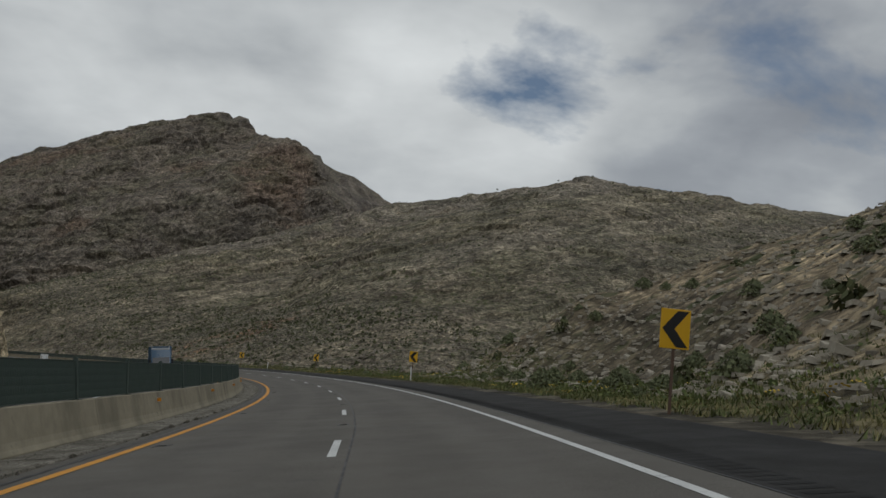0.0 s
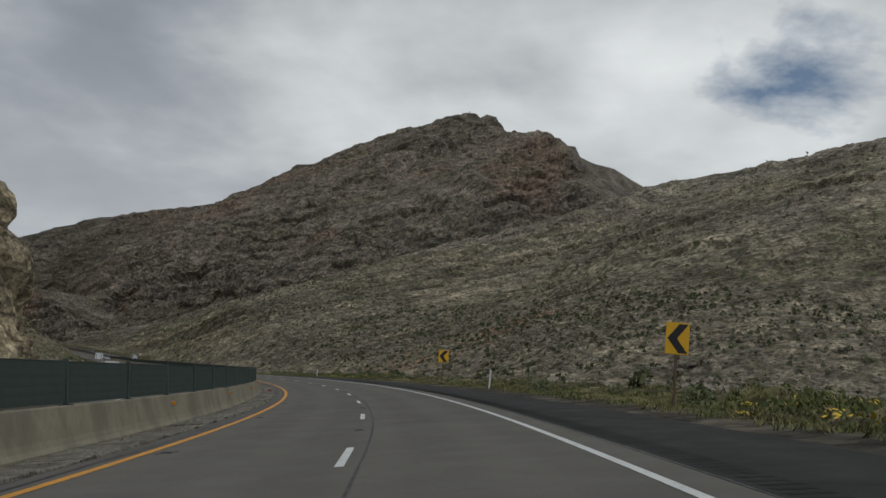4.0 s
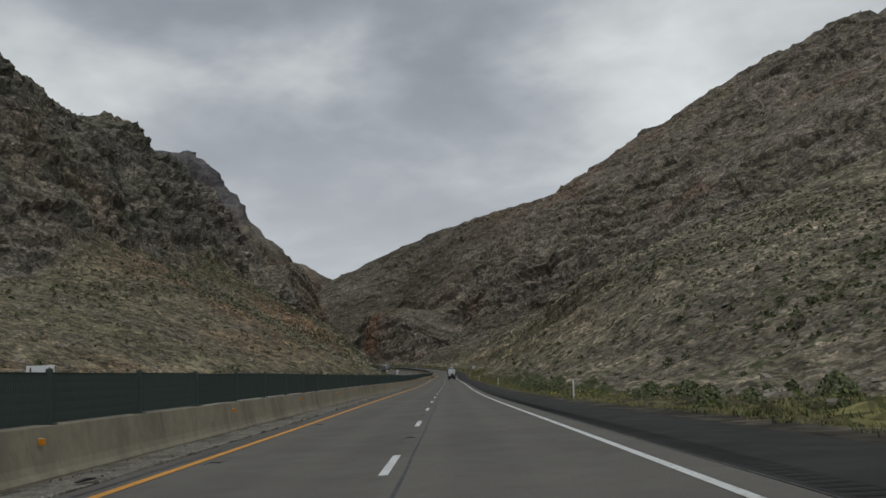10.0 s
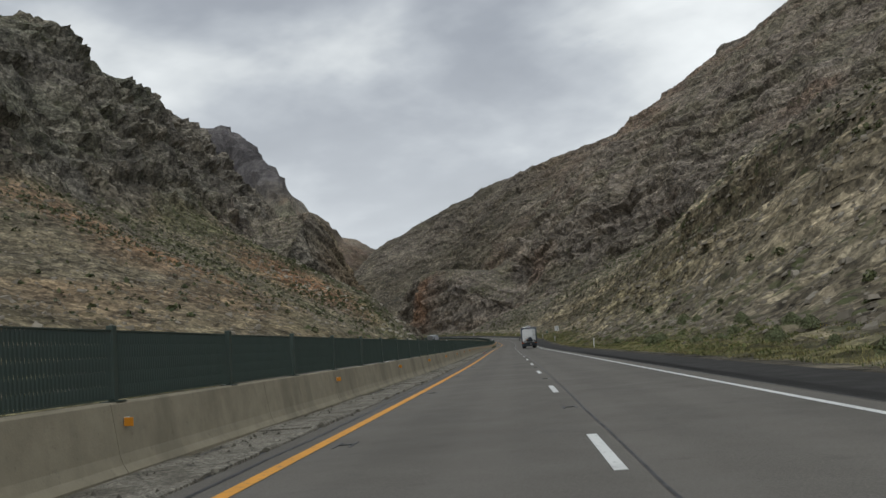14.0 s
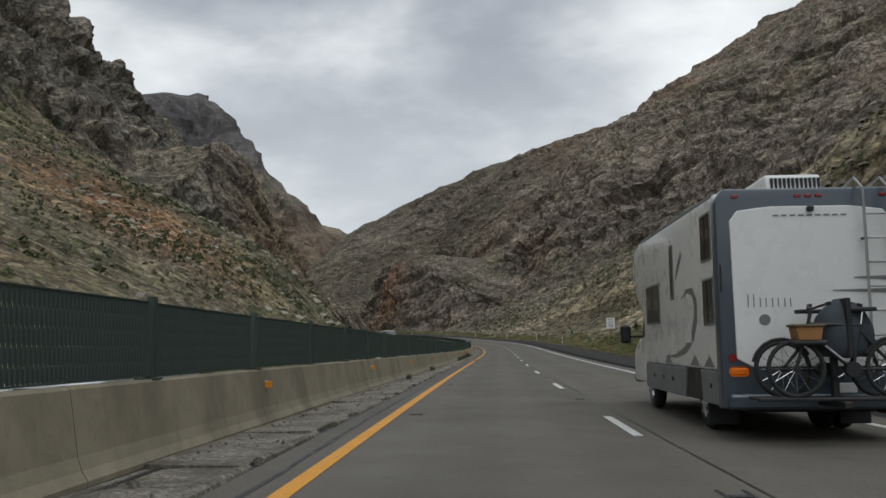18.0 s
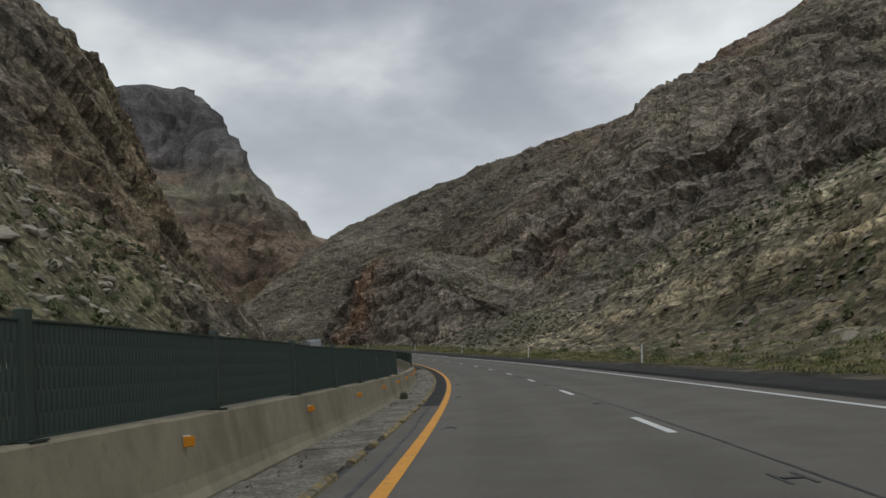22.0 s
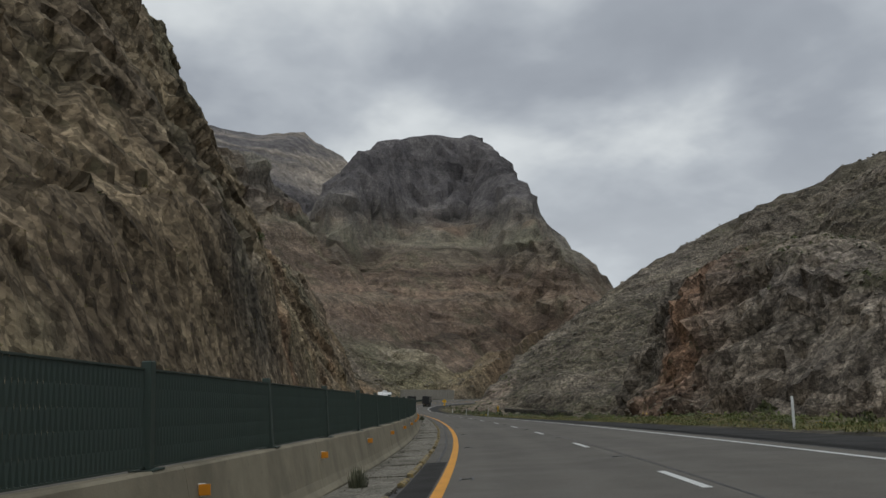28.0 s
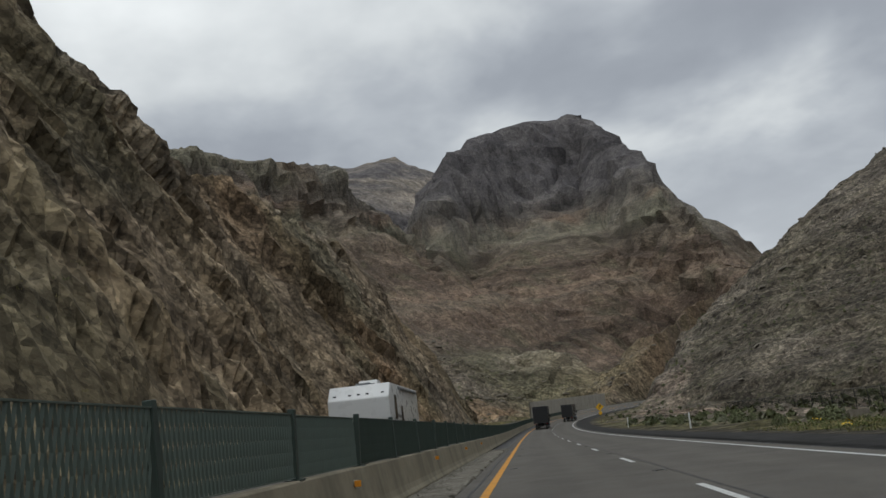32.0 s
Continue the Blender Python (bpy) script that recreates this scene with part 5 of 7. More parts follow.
# grit and crumbs washed into the gutter
rg = np.random.default_rng(8)
count = 9000
gs, gl = rg.uniform(-20, 960, count), np.where(rg.random(count) < 0.55, rg.normal(-5.24, 0.07, count), rg.uniform(-5.2, -4.2, count))
size = 0.008 + 0.035 * rg.random(count) ** 3
base = on_road(gs, gl, 0.028)
ang = rg.uniform(0, 6.28, count)
tips = [base + np.stack([np.cos(ang + k) * size, np.sin(ang + k) * size, -size * 0.4], 1) for k in (0, 2.1, 4.2)] + [base + np.stack([0 * size, 0 * size, size * 0.8], 1)]
grit_v = np.stack(tips, 1).reshape(-1, 3)
road_bits("gutter_grit", grit_v, [(4 * i + a, 4 * i + b, 4 * i + 3) for i in range(count) for a, b in ((0, 1), (1, 2), (2, 0))], GRIT, "dark grit and crumbled stone lying in the gutter", "stuff")

def rock_shape(seed, cuts=1):
    """An angular stone."""
    bm = bmesh.new()
    bmesh.ops.create_icosphere(bm, subdivisions=cuts, radius=0.5)
    r = random.Random(seed)
    for _ in range(5):
        d = Vector((r.uniform(-1, 1), r.uniform(-1, 1), r.uniform(-0.6, 1))).normalized()
        lim = r.uniform(0.26, 0.40)
        for v in bm.verts:
            k = v.co.dot(d) - lim
            if k > 0:
                v.co -= d * k
    for v in bm.verts:
        v.co.z *= 0.75
        v.co *= r.uniform(0.9, 1.08)
    bm.verts.index_update()
    tv = np.array([v.co[:] for v in bm.verts])
    tf = np.array([[v.index for v in f.verts] for f in bm.faces])
    bm.free()
    return tv, tf


def bush_shape(seed, leaves, spread=0.5, high=0.7, leaf=0.16):
    """A loose clump of small leaf blades round a few stems."""
    r = random.Random(seed)
    tv, tf = [], []
    for _ in range(leaves):
        a, u = r.uniform(0, 2 * math.pi), r.random() ** 0.5
        lift = r.random()
        rad = spread * u * math.sqrt(max(0.05, 1 - (lift * 0.92) ** 2))
        c = Vector((rad * math.cos(a), rad * math.sin(a), high * lift * (0.9 - 0.25 * u) + 0.03))
        n = Vector((math.cos(a) * u + r.uniform(-0.8, 0.8), math.sin(a) * u + r.uniform(-0.8, 0.8), r.uniform(-0.1, 1.0))).normalized()
        t = n.orthogonal().normalized()
        t = Matrix.Rotation(r.uniform(0, 6.28), 3, n) @ t
        b = n.cross(t)
        q = leaf * r.uniform(0.6, 1.4)
        i = len(tv)
        tv += [c - t * q - b * q * 0.45, c + t * q * 0.2 - b * q * 0.6, c + t * q + b * q * 0.3, c - t * q * 0.3 + b * q * 0.6]
        tf.append((i, i + 1, i + 2, i + 3))
    return np.array([v[:] for v in tv]), np.array(tf)


def tuft_shape(seed, blades, high=0.5):
    """A tuft of tapering grass blades."""
    r = random.Random(seed)
    tv, tf = [], []
    for _ in range(blades):
        a = r.uniform(0, 2 * math.pi)
        c = Vector((r.uniform(-0.28, 0.28), r.uniform(-0.28, 0.28), -0.02))
        out = Vector((math.cos(a), math.sin(a), 0)) * r.uniform(0.03, 0.26)
        side = Vector((-math.sin(a), math.cos(a), 0)) * r.uniform(0.012, 0.026)
        i = len(tv)
        tv += [c - side, c + side, c + out + Vector((0, 0, high * r.uniform(0.5, 1.15)))]
        tf.append((i, i + 1, i + 2))
    return np.array([v[:] for v in tv]), np.array(tf)


def slab_shape(seed):
    """A broken slab of bedded rock, open below where it lies in the soil."""
    r = random.Random(seed)
    low = [Vector((x * r.uniform(0.42, 0.62), y * r.uniform(0.3, 0.5), -0.25)) for x, y in ((-1, -1), (1, -1), (1, 1), (-1, 1))]
    tilt = Vector((r.uniform(-0.25, 0.25), r.uniform(-0.25, 0.25), 0))
    top = []
    for v in low:
        p = v * r.uniform(0.72, 0.98)
        top.append(Vector((p.x, p.y, r.uniform(0.22, 0.36) + p.dot(tilt))))
    tv = np.array([v[:] for v in low + top])
    tf = np.array([(4, 5, 6, 7), (0, 1, 5, 4), (1, 2, 6, 5), (2, 3, 7, 6), (3, 0, 4, 7)])
    return tv, tf

# ---- vehicles ----
GEL = paint("white_gelcoat", (0.66, 0.66, 0.64), 0.28, 0.06, coat=0.3)
SLATE = paint("slate_blue_paint", (0.050, 0.066, 0.082), 0.32, 0.1, coat=0.3)
GREY_BAND = paint("mid_grey_paint", (0.15, 0.16, 0.165), 0.4, 0.1)
STRIPE = paint("dark_grey_stripe", (0.16, 0.155, 0.15), 0.4, 0.05)
RED_LAMP = paint("red_lamp_lens", (0.20, 0.012, 0.012), 0.2, 0.1)
ORANGE_LAMP = paint("orange_lamp_lens", (0.72, 0.16, 0.01), 0.2, 0.05)
TRUCK_BLUE = paint("dark_blue_paint", (0.02, 0.06, 0.11), 0.3, 0.1, coat=0.4)
TRUCK_BLACK = paint("black_paint", (0.012, 0.014, 0.018), 0.25, 0.1, coat=0.4)
TRAILER_SIDE = paint("grey_trailer_panels", (0.36, 0.37, 0.38), 0.45, 0.2)
SILVER = paint("silver_car_paint", (0.46, 0.47, 0.48), 0.3, 0.05, 0.4, 0.4)
BASKET = paint("wicker_basket", (0.30, 0.15, 0.05), 0.8, 0.4)
COVER = paint("dark_bag_cloth", (0.03, 0.038, 0.048), 0.8, 0.3)
HEADLIGHT = Nodes("lit_headlamp")
HEADLIGHT.done((0.9, 0.85, 0.6), 0.2, Emission_Color=(1.0, 0.85, 0.45, 1), Emission_Strength=2.0)
HEADLIGHT = HEADLIGHT.mat


def wheel(parent, x, y, r=0.37, width=0.22, name="wheel", rim=CHROME):
    w = part(name, rod((x - width / 2 + 0.02, y, r), (x + width / 2 - 0.02, y, r), r * 0.56, sides=20), BLACK, parent)
    bm = ring(r * 0.79, r * 0.21, width, sides=26)
    bmesh.ops.translate(bm, vec=(x, y, r), verts=bm.verts)
    part("tyre", bm, RUBBER, w, smooth=True)
    bm = bmesh.new()
    face = x + math.copysign(width / 2 - 0.01, x)
    for k in range(8):
        a = math.pi * k / 4
        rod((face, y, r), (face, y + r * 0.52 * math.cos(a), r + r * 0.52 * math.sin(a)), 0.028, bm, 6)
    rod((face - 0.03, y, r), (face + 0.03, y, r), r * 0.22, bm, 14)
    part("rim", bm, rim, w)
    return w


def side_window(parent, x, y0, y1, z0, z1, tilt=0.0):
    """A dark pane in a pale frame on the flank at x."""
    out = math.copysign(1, x)
    shape = [(y0, z0), (y1, z0), (y1 + tilt, z1), (y0 + tilt, z1)]
    win = part("side_window", prism(shape, x - 0.01 * out, x + 0.014 * out, "x", bevel=0.012), GREY_BAND, parent)
    m = 0.035
    part("pane", prism([(y0 + m, z0 + m), (y1 - m, z0 + m), (y1 + tilt - m, z1 - m), (y0 + tilt + m, z1 - m)], x, x + 0.020 * out, "x"), GLASS, win)
    if y1 - y0 > 0.5:
        part("window_bar", box(x + 0.012 * out, x + 0.026 * out, (y0 + y1) / 2 - 0.012, (y0 + y1) / 2 + 0.012, z0 + m, z1 - m), BLACK, win)


def curve_band(points, widths, x, material, parent, name):
    """A painted swoosh on a flank."""
    bm = bmesh.new()
    out = math.copysign(1, x)
    rows_v = []
    n = len(points)
    for i, ((y, z), w) in enumerate(zip(points, widths)):
        y0, z0 = points[max(0, i - 1)]
        y1, z1 = points[min(n - 1, i + 1)]
        t = Vector((y1 - y0, z1 - z0)).normalized()
        rows_v.append([bm.verts.new((x + d * out, y - t.y * w * k, z + t.x * w * k)) for d, k in ((0.001, -1), (0.001, 1), (0.005, 1), (0.005, -1))])
    for a, b in zip(rows_v[:-1], rows_v[1:]):
        for j in range(4):
            bm.faces.new((a[j], b[j], b[(j + 1) % 4], a[(j + 1) % 4]))
    bmesh.ops.recalc_face_normals(bm, faces=bm.faces[:])
    return part(name, bm, material, parent)


def motorhome(m):
    rv = thing("motorhome", m, "white and slate-grey motorhome with a ladder and bicycle rack", "motorhome")
    w = 1.14
    # house: flank outline with the bunk over the cab
    flank = [(0.02, 0.86), (5.25, 0.86), (5.35, 1.75), (5.95, 2.05), (6.35, 2.45), (6.40, 2.75), (6.15, 3.02), (5.6, 3.14), (0.1, 3.14), (0.02, 3.05)]
    part("body", prism(flank, -w, w, "x", bevel=0.05), GEL, rv, "white fibreglass body", True)
    # lower skirt in three pieces round the rear wheels
    part("skirt", prism([(0.05, 0.42), (1.02, 0.42), (1.12, 0.86), (0.05, 0.86)], -w - 0.006, w + 0.006, "x", bevel=0.02), GREY_BAND, rv, "grey lower skirt")
    part("skirt", prism([(2.08, 0.42), (5.2, 0.42), (5.2, 0.86), (1.98, 0.86)], -w - 0.006, w + 0.006, "x", bevel=0.02), GREY_BAND, rv, "grey lower skirt")
    for y in (0.55, 2.9, 3.6, 4.4):
        for x in (-w - 0.012, w + 0.012):
            part("skirt_latch", rod((x - 0.01, y, 0.66), (x + 0.01, y, 0.66), 0.035), BLACK, rv)
    part("wheel_well", box(-w + 0.02, w - 0.02, 1.0, 2.1, 0.45, 0.95), BLACK, rv)
    part("chassis", box(-0.8, 0.8, 0.2, 6.8, 0.34, 0.5, 0.02), BLACK, rv)
    # rear cap
    cap = bmesh.new()
    rear = [(-1.17, 0.40), (1.17, 0.40), (1.17, 3.02), (1.06, 3.17), (-1.06, 3.17), (-1.17, 3.02)]
    prism(rear, -0.07, 0.16, "y", cap, 0.03)
    cap = part("rear_cap", cap, SLATE, rv, "slate-blue rear cap", True)
    face = [(-0.98, 1.02), (-0.80, 0.92), (0.80, 0.92), (0.98, 1.02), (1.0, 2.75), (0.90, 2.88), (0.5, 2.93), (-0.5, 2.93), (-0.90, 2.88), (-1.0, 2.75)]
    part("rear_panel", prism(face, -0.10, -0.05, "y", bevel=0.012), GEL, cap, "white rear wall panel")
    part("bumper", box(-1.1, 1.1, -0.16, 0.0, 0.40, 0.58, 0.03), SLATE, rv)
    for k in (-0.13, 0.0, 0.13, -0.92, 0.92):
        part("marker_lamp", box(k - 0.045, k + 0.045, -0.085, -0.06, 3.04, 3.09, 0.012), RED_LAMP, cap)
    for k in (-1, 1):
        part("tail_lamp", box(k * 0.96 - 0.12, k * 0.96 + 0.12, -0.095, -0.06, 0.80, 0.92, 0.03), ORANGE_LAMP, cap, "glowing orange tail lamp")
        part("side_lamp", rod((k * 1.03, -0.09, 1.03), (k * 1.03, -0.06, 1.03), 0.05, sides=14), RED_LAMP, cap)
        part("cap_vent", box(k * 1.13 - 0.012, k * 1.13 + 0.012, -0.078, 0.0, 1.85, 2.2, 0.008), BLACK, cap)
    # lettering of the maker, as plain bars
    for k in range(9):
        part("letter_bar", box(-0.46 + k * 0.105, -0.39 + k * 0.105, -0.106, -0.098, 2.80, 2.822), STRIPE, cap)
    for k in range(4):
        for a in (0.0, 0.07):
            part("letter_bar", box(-0.82 + k * 0.15 + a, -0.808 + k * 0.15 + a, -0.106, -0.098, 1.66, 1.82 - 0.05 * (k > 0)), STRIPE, cap)
    part("badge", rod((-0.62, -0.108, 1.50), (-0.62, -0.09, 1.50), 0.07, sides=16), GREY_BAND, cap)
    for z, length in ((1.98, 0.45), (1.82, 0.72)):
        part("rear_stripe", prism([(0.95, z), (0.95 - length, z + 0.03), (0.95 - length, z + 0.045), (0.95, z + 0.06)], -0.106, -0.098, "y"), STRIPE, cap)
    part("rear_camera", box(-0.04, 0.04, -0.16, -0.09, 2.86, 2.92, 0.01), BLACK, rv)
    part("plate_bar", box(0.12, 0.42, -0.185, -0.16, 0.60, 0.72, 0.006), SIGN_WHITE, rv, "blank white plate")
    # ladder
    ladder = part("ladder", pipe([(0.62, -0.22, 0.95), (0.62, -0.22, 3.12), (0.62, 0.02, 3.30), (0.62, 0.45, 3.22)], 0.018), GALVANISED, rv, "chrome roof ladder")
    part("ladder_rail", pipe([(0.94, -0.22, 0.95), (0.94, -0.22, 3.12), (0.94, 0.02, 3.30), (0.94, 0.45, 3.22)], 0.018), GALVANISED, ladder)
    for k in range(7):
        part("rung", rod((0.62, -0.22, 1.0 + k * 0.30), (0.94, -0.22, 1.0 + k * 0.30), 0.014), GALVANISED, ladder)
    for z in (1.35, 2.5):
        for x in (0.62, 0.94):
            part("stand_off", rod((x, -0.22, z), (x, -0.08, z), 0.015), BLACK, ladder)
    # roof
    unit = part("air_conditioner", prism([(0.25, 3.14), (1.25, 3.14), (1.20, 3.40), (0.32, 3.42)], -0.40, 0.32, "x", bevel=0.04), GEL, rv, "white roof air conditioner")
    for k in range(12):
        part("cooling_slot", box(-0.34 + k * 0.055, -0.31 + k * 0.055, 0.262, 0.30, 3.22, 3.36), BLACK, unit)
    part("roof_vent", prism([(2.3, 3.14), (2.95, 3.14), (2.85, 3.30), (2.35, 3.34)], -0.35, 0.25, "x", bevel=0.03), GEL, rv)
    for y in (4.15, 4.6):
        part("roof_pod", prism([(y, 3.12), (y + 0.40, 3.12), (y + 0.36, 3.27), (y + 0.2, 3.33), (y + 0.03, 3.25)], -0.75, -0.30, "x", bevel=0.04), GEL, rv, smooth=True)
    for x in (-w + 0.02, w - 0.02):
        part("awning_rail", box(x - 0.02, x + 0.02, 0.2, 5.4, 3.10, 3.16, 0.008), GREY_BAND, rv)
    # flanks
    for x in (-w, w):
        side_window(rv, x, 0.28, 0.82, 2.30, 2.95)
        side_window(rv, x, 0.26, 0.80, 1.45, 2.08)
        side_window(rv, x, 2.62, 2.86, 1.90, 2.78)
        side_window(rv, x, 3.75, 4.95, 1.55, 2.25)
        arc = [(1.35 + 0.15 * math.sin(q * 3.1) + 1.9 * q * q * 0.55, 2.02 - 0.98 * q) for q in np.linspace(0.0, 1.0, 14)]
        curve_band([(2.15, 1.88), (1.75, 1.98), (1.42, 1.95), (1.25, 1.78), (1.28, 1.55), (1.5, 1.32), (1.95, 1.12), (2.6, 1.02), (3.4, 1.0)],
                   [0.006, 0.03, 0.06, 0.085, 0.09, 0.08, 0.055, 0.03, 0.006], x, STRIPE, rv, "swoosh")
        out = math.copysign(1, x)
        for y in (0.35, 1.15, 2.95):
            part("triangle_mark", prism([(y, 0.90), (y + 0.55, 0.90), (y + 0.25, 1.05)], x, x + 0.005 * out, "x"), STRIPE, rv)
        curve_band([(2.05, 2.55), (2.35, 2.35), (2.5, 2.2)], [0.05, 0.05, 0.01], x, STRIPE, rv, "side_stripe")
        part("hatch", box(min(x, x + 0.012 * out), max(x, x + 0.012 * out), 1.55, 1.9, 1.22, 1.5, 0.004), GEL, rv)
        part("side_marker", box(min(x, x + 0.02 * out), max(x, x + 0.02 * out), 0.12, 0.2, 0.72, 0.9, 0.005), RED_LAMP, rv)
    # cab
    nose = [(5.2, 0.45), (7.32, 0.45), (7.36, 0.85), (7.25, 1.12), (6.55, 1.32), (6.0, 2.02), (5.2, 2.1)]
    cab = part("cab", prism(nose, -1.0, 1.0, "x", bevel=0.06), GEL, rv, "white van cab", True)
    part("windscreen", prism([(6.53, 1.35), (6.56, 1.37), (6.03, 2.0), (5.99, 1.99)], -0.88, 0.88, "x"), GLASS, cab)
    for x in (-1.0, 1.0):
        out = math.copysign(1, x)
        part("cab_window", prism([(5.45, 1.36), (6.35, 1.36), (5.92, 1.88), (5.45, 1.92)], x - 0.004 * out, x + 0.008 * out, "x"), GLASS, cab)
        arm = part("mirror", box(min(x, x + 0.34 * out), max(x, x + 0.34 * out), 6.15, 6.21, 1.33, 1.37), BLACK, rv, "black door mirror")
        part("mirror_head", box(min(x + 0.26 * out, x + 0.46 * out), max(x + 0.26 * out, x + 0.46 * out), 6.10, 6.24, 1.22, 1.58, 0.04), BLACK, arm)
        part("head_lamp", box(min(x * 0.62, x * 0.92), max(x * 0.62, x * 0.92), 7.22, 7.36, 0.82, 1.02, 0.03), SIGN_WHITE, cab)
    part("front_bumper", box(-1.0, 1.0, 7.2, 7.42, 0.42, 0.62, 0.04), GREY_BAND, rv)
    for x in (-0.88, 0.88):
        wheel(rv, x, 1.55)
        wheel(rv, x, 5.55)
        part("mud_flap", box(x - 0.2, x + 0.2, 1.02, 1.04, 0.12, 0.5), BLACK, rv)
    for x in (-0.62, 0.62):
        wheel(rv, x, 1.55, name="inner_wheel")
    # carrier behind
    rack = part("bike_rack", box(-0.05, 0.05, -0.95, 0.0, 0.46, 0.54, 0.01), BLACK, rv, "black hitch bicycle rack")
    part("upright", box(-0.04, 0.04, -0.62, -0.54, 0.5, 1.45, 0.01), BLACK, rack)
    for y in (-0.42, -0.75):
        part("tray", box(-0.95, 0.95, y - 0.05, y + 0.05, 0.54, 0.58, 0.01), BLACK, rack)
    part("tow_light", rod((0.30, -0.22, 0.52), (0.30, -0.18, 0.52), 0.05), RED_LAMP, rv)
    part("exhaust", rod((0.85, -0.25, 0.36), (0.85, 0.3, 0.36), 0.035), RUST, rv)
    return rv


def bicycle(m):
    bike = thing("bicycle", m, "dark bicycle strapped to the rack behind the motorhome", "bicycle", "bicycles on the rack")
    for y in (-0.56, 0.56):
        w = part("wheel", rod((-0.03, y, 0.34), (0.03, y, 0.34), 0.04), BLACK, bike)
        bm = ring(0.315, 0.028, sides=28, inner=6)
        bmesh.ops.translate(bm, vec=(0, y, 0.34), verts=bm.verts)
        part("tyre", bm, RUBBER, w, smooth=True)
        bm = bmesh.new()
        for k in range(12):
            a = math.pi * k / 6
            rod((0, y, 0.34), (0, y + 0.30 * math.cos(a), 0.34 + 0.30 * math.sin(a)), 0.004, bm, 4)
        part("spokes", bm, CHROME, w)
    bm = bmesh.new()
    head, seat_top, crank, rear, front = (0, 0.40, 0.86), (0, -0.20, 0.84), (0, -0.08, 0.33), (0, -0.56, 0.34), (0, 0.56, 0.34)
    for a, b in ((seat_top, head), (crank, (0, 0.42, 0.76)), (crank, seat_top), (rear, crank), (rear, (0, -0.18, 0.78)), (head, front), (head, (0, 0.36, 1.0))):
        rod(a, b, 0.02, bm, 8)
    part("frame", bm, BLACK, bike)
    part("down_tube_stripe", rod((0.004, 0.02, 0.43), (0.004, 0.30, 0.67), 0.0225), SILVER, bike)
    part("seat_post", rod(seat_top, (0, -0.23, 1.0), 0.014), CHROME, bike)
    part("saddle", prism([(-0.10, -0.36), (0.10, -0.36), (0.03, -0.06), (-0.03, -0.06)], 1.0, 1.05, "z", bevel=0.02), BLACK, bike)
    part("handlebar", pipe([(-0.28, 0.28, 1.08), (-0.1, 0.36, 1.04), (0.1, 0.36, 1.04), (0.28, 0.28, 1.08)], 0.014), BLACK, bike)
    for x in (-0.3, 0.3):
        part("grip", rod((x, 0.24, 1.09), (x * 0.92, 0.29, 1.08), 0.02), RUBBER, bike)
    ringg = part("crank", rod((-0.05, -0.08, 0.33), (0.05, -0.08, 0.33), 0.09, sides=16), BLACK, bike)
    part("crank_arm", rod((0.06, -0.08, 0.33), (0.06, 0.06, 0.24), 0.012), CHROME, ringg)
    part("pedal", box(0.07, 0.16, 0.03, 0.09, 0.225, 0.25), BLACK, ringg)
    part("mudguard", pipe([(0, -0.56 + 0.36 * math.cos(a), 0.34 + 0.36 * math.sin(a)) for a in np.linspace(0.5, 2.9, 8)], 0.02), BLACK, bike)
    return bike


RV_AT = road_pose(497.6, 2.1)
motorhome(RV_AT)
first_bike = bicycle(RV_AT @ pose(0.02, -0.42, 0.56, 0, 0, -90))
copy_thing(first_bike, RV_AT @ pose(0.06, -0.76, 0.57, 0, 0, 90))
bag = thing("covered_bag", RV_AT @ pose(0.12, -0.60, 1.05), "dark cloth bag strapped over the bicycles", "bag")
bm = bmesh.new()
bmesh.ops.create_icosphere(bm, subdivisions=3, radius=0.5)
for v in bm.verts:
    v.co = Vector((v.co.x * 0.72, v.co.y * 0.38, max(-0.25, v.co.z) * 0.9 + 0.22)) * (1 + 0.05 * noise.noise(v.co * 4))
part("cloth", bm, COVER, bag, smooth=True)
part("strap", box(-0.03, 0.03, -0.2, 0.2, -0.02, 0.68, 0.01), BLACK, bag)
crate = thing("basket", RV_AT @ pose(-0.36, -0.74, 1.24), "brown wicker basket on the bicycle carrier", "basket")
bm = prism([(-0.13, 0.0), (0.13, 0.0), (0.16, 0.17), (-0.16, 0.17)], -0.13, 0.13, "y", bevel=0.015)
part("weave", bm, BASKET, crate)
part("rim", pipe([(-0.165, -0.14, 0.17), (0.165, -0.14, 0.17), (0.165, 0.14, 0.17), (-0.165, 0.14, 0.17), (-0.165, -0.14, 0.17)], 0.015), TWIG, crate)
part("carrier", box(-0.20, 0.20, -0.14, 0.14, -0.06, 0.0, 0.02), BLACK, crate)


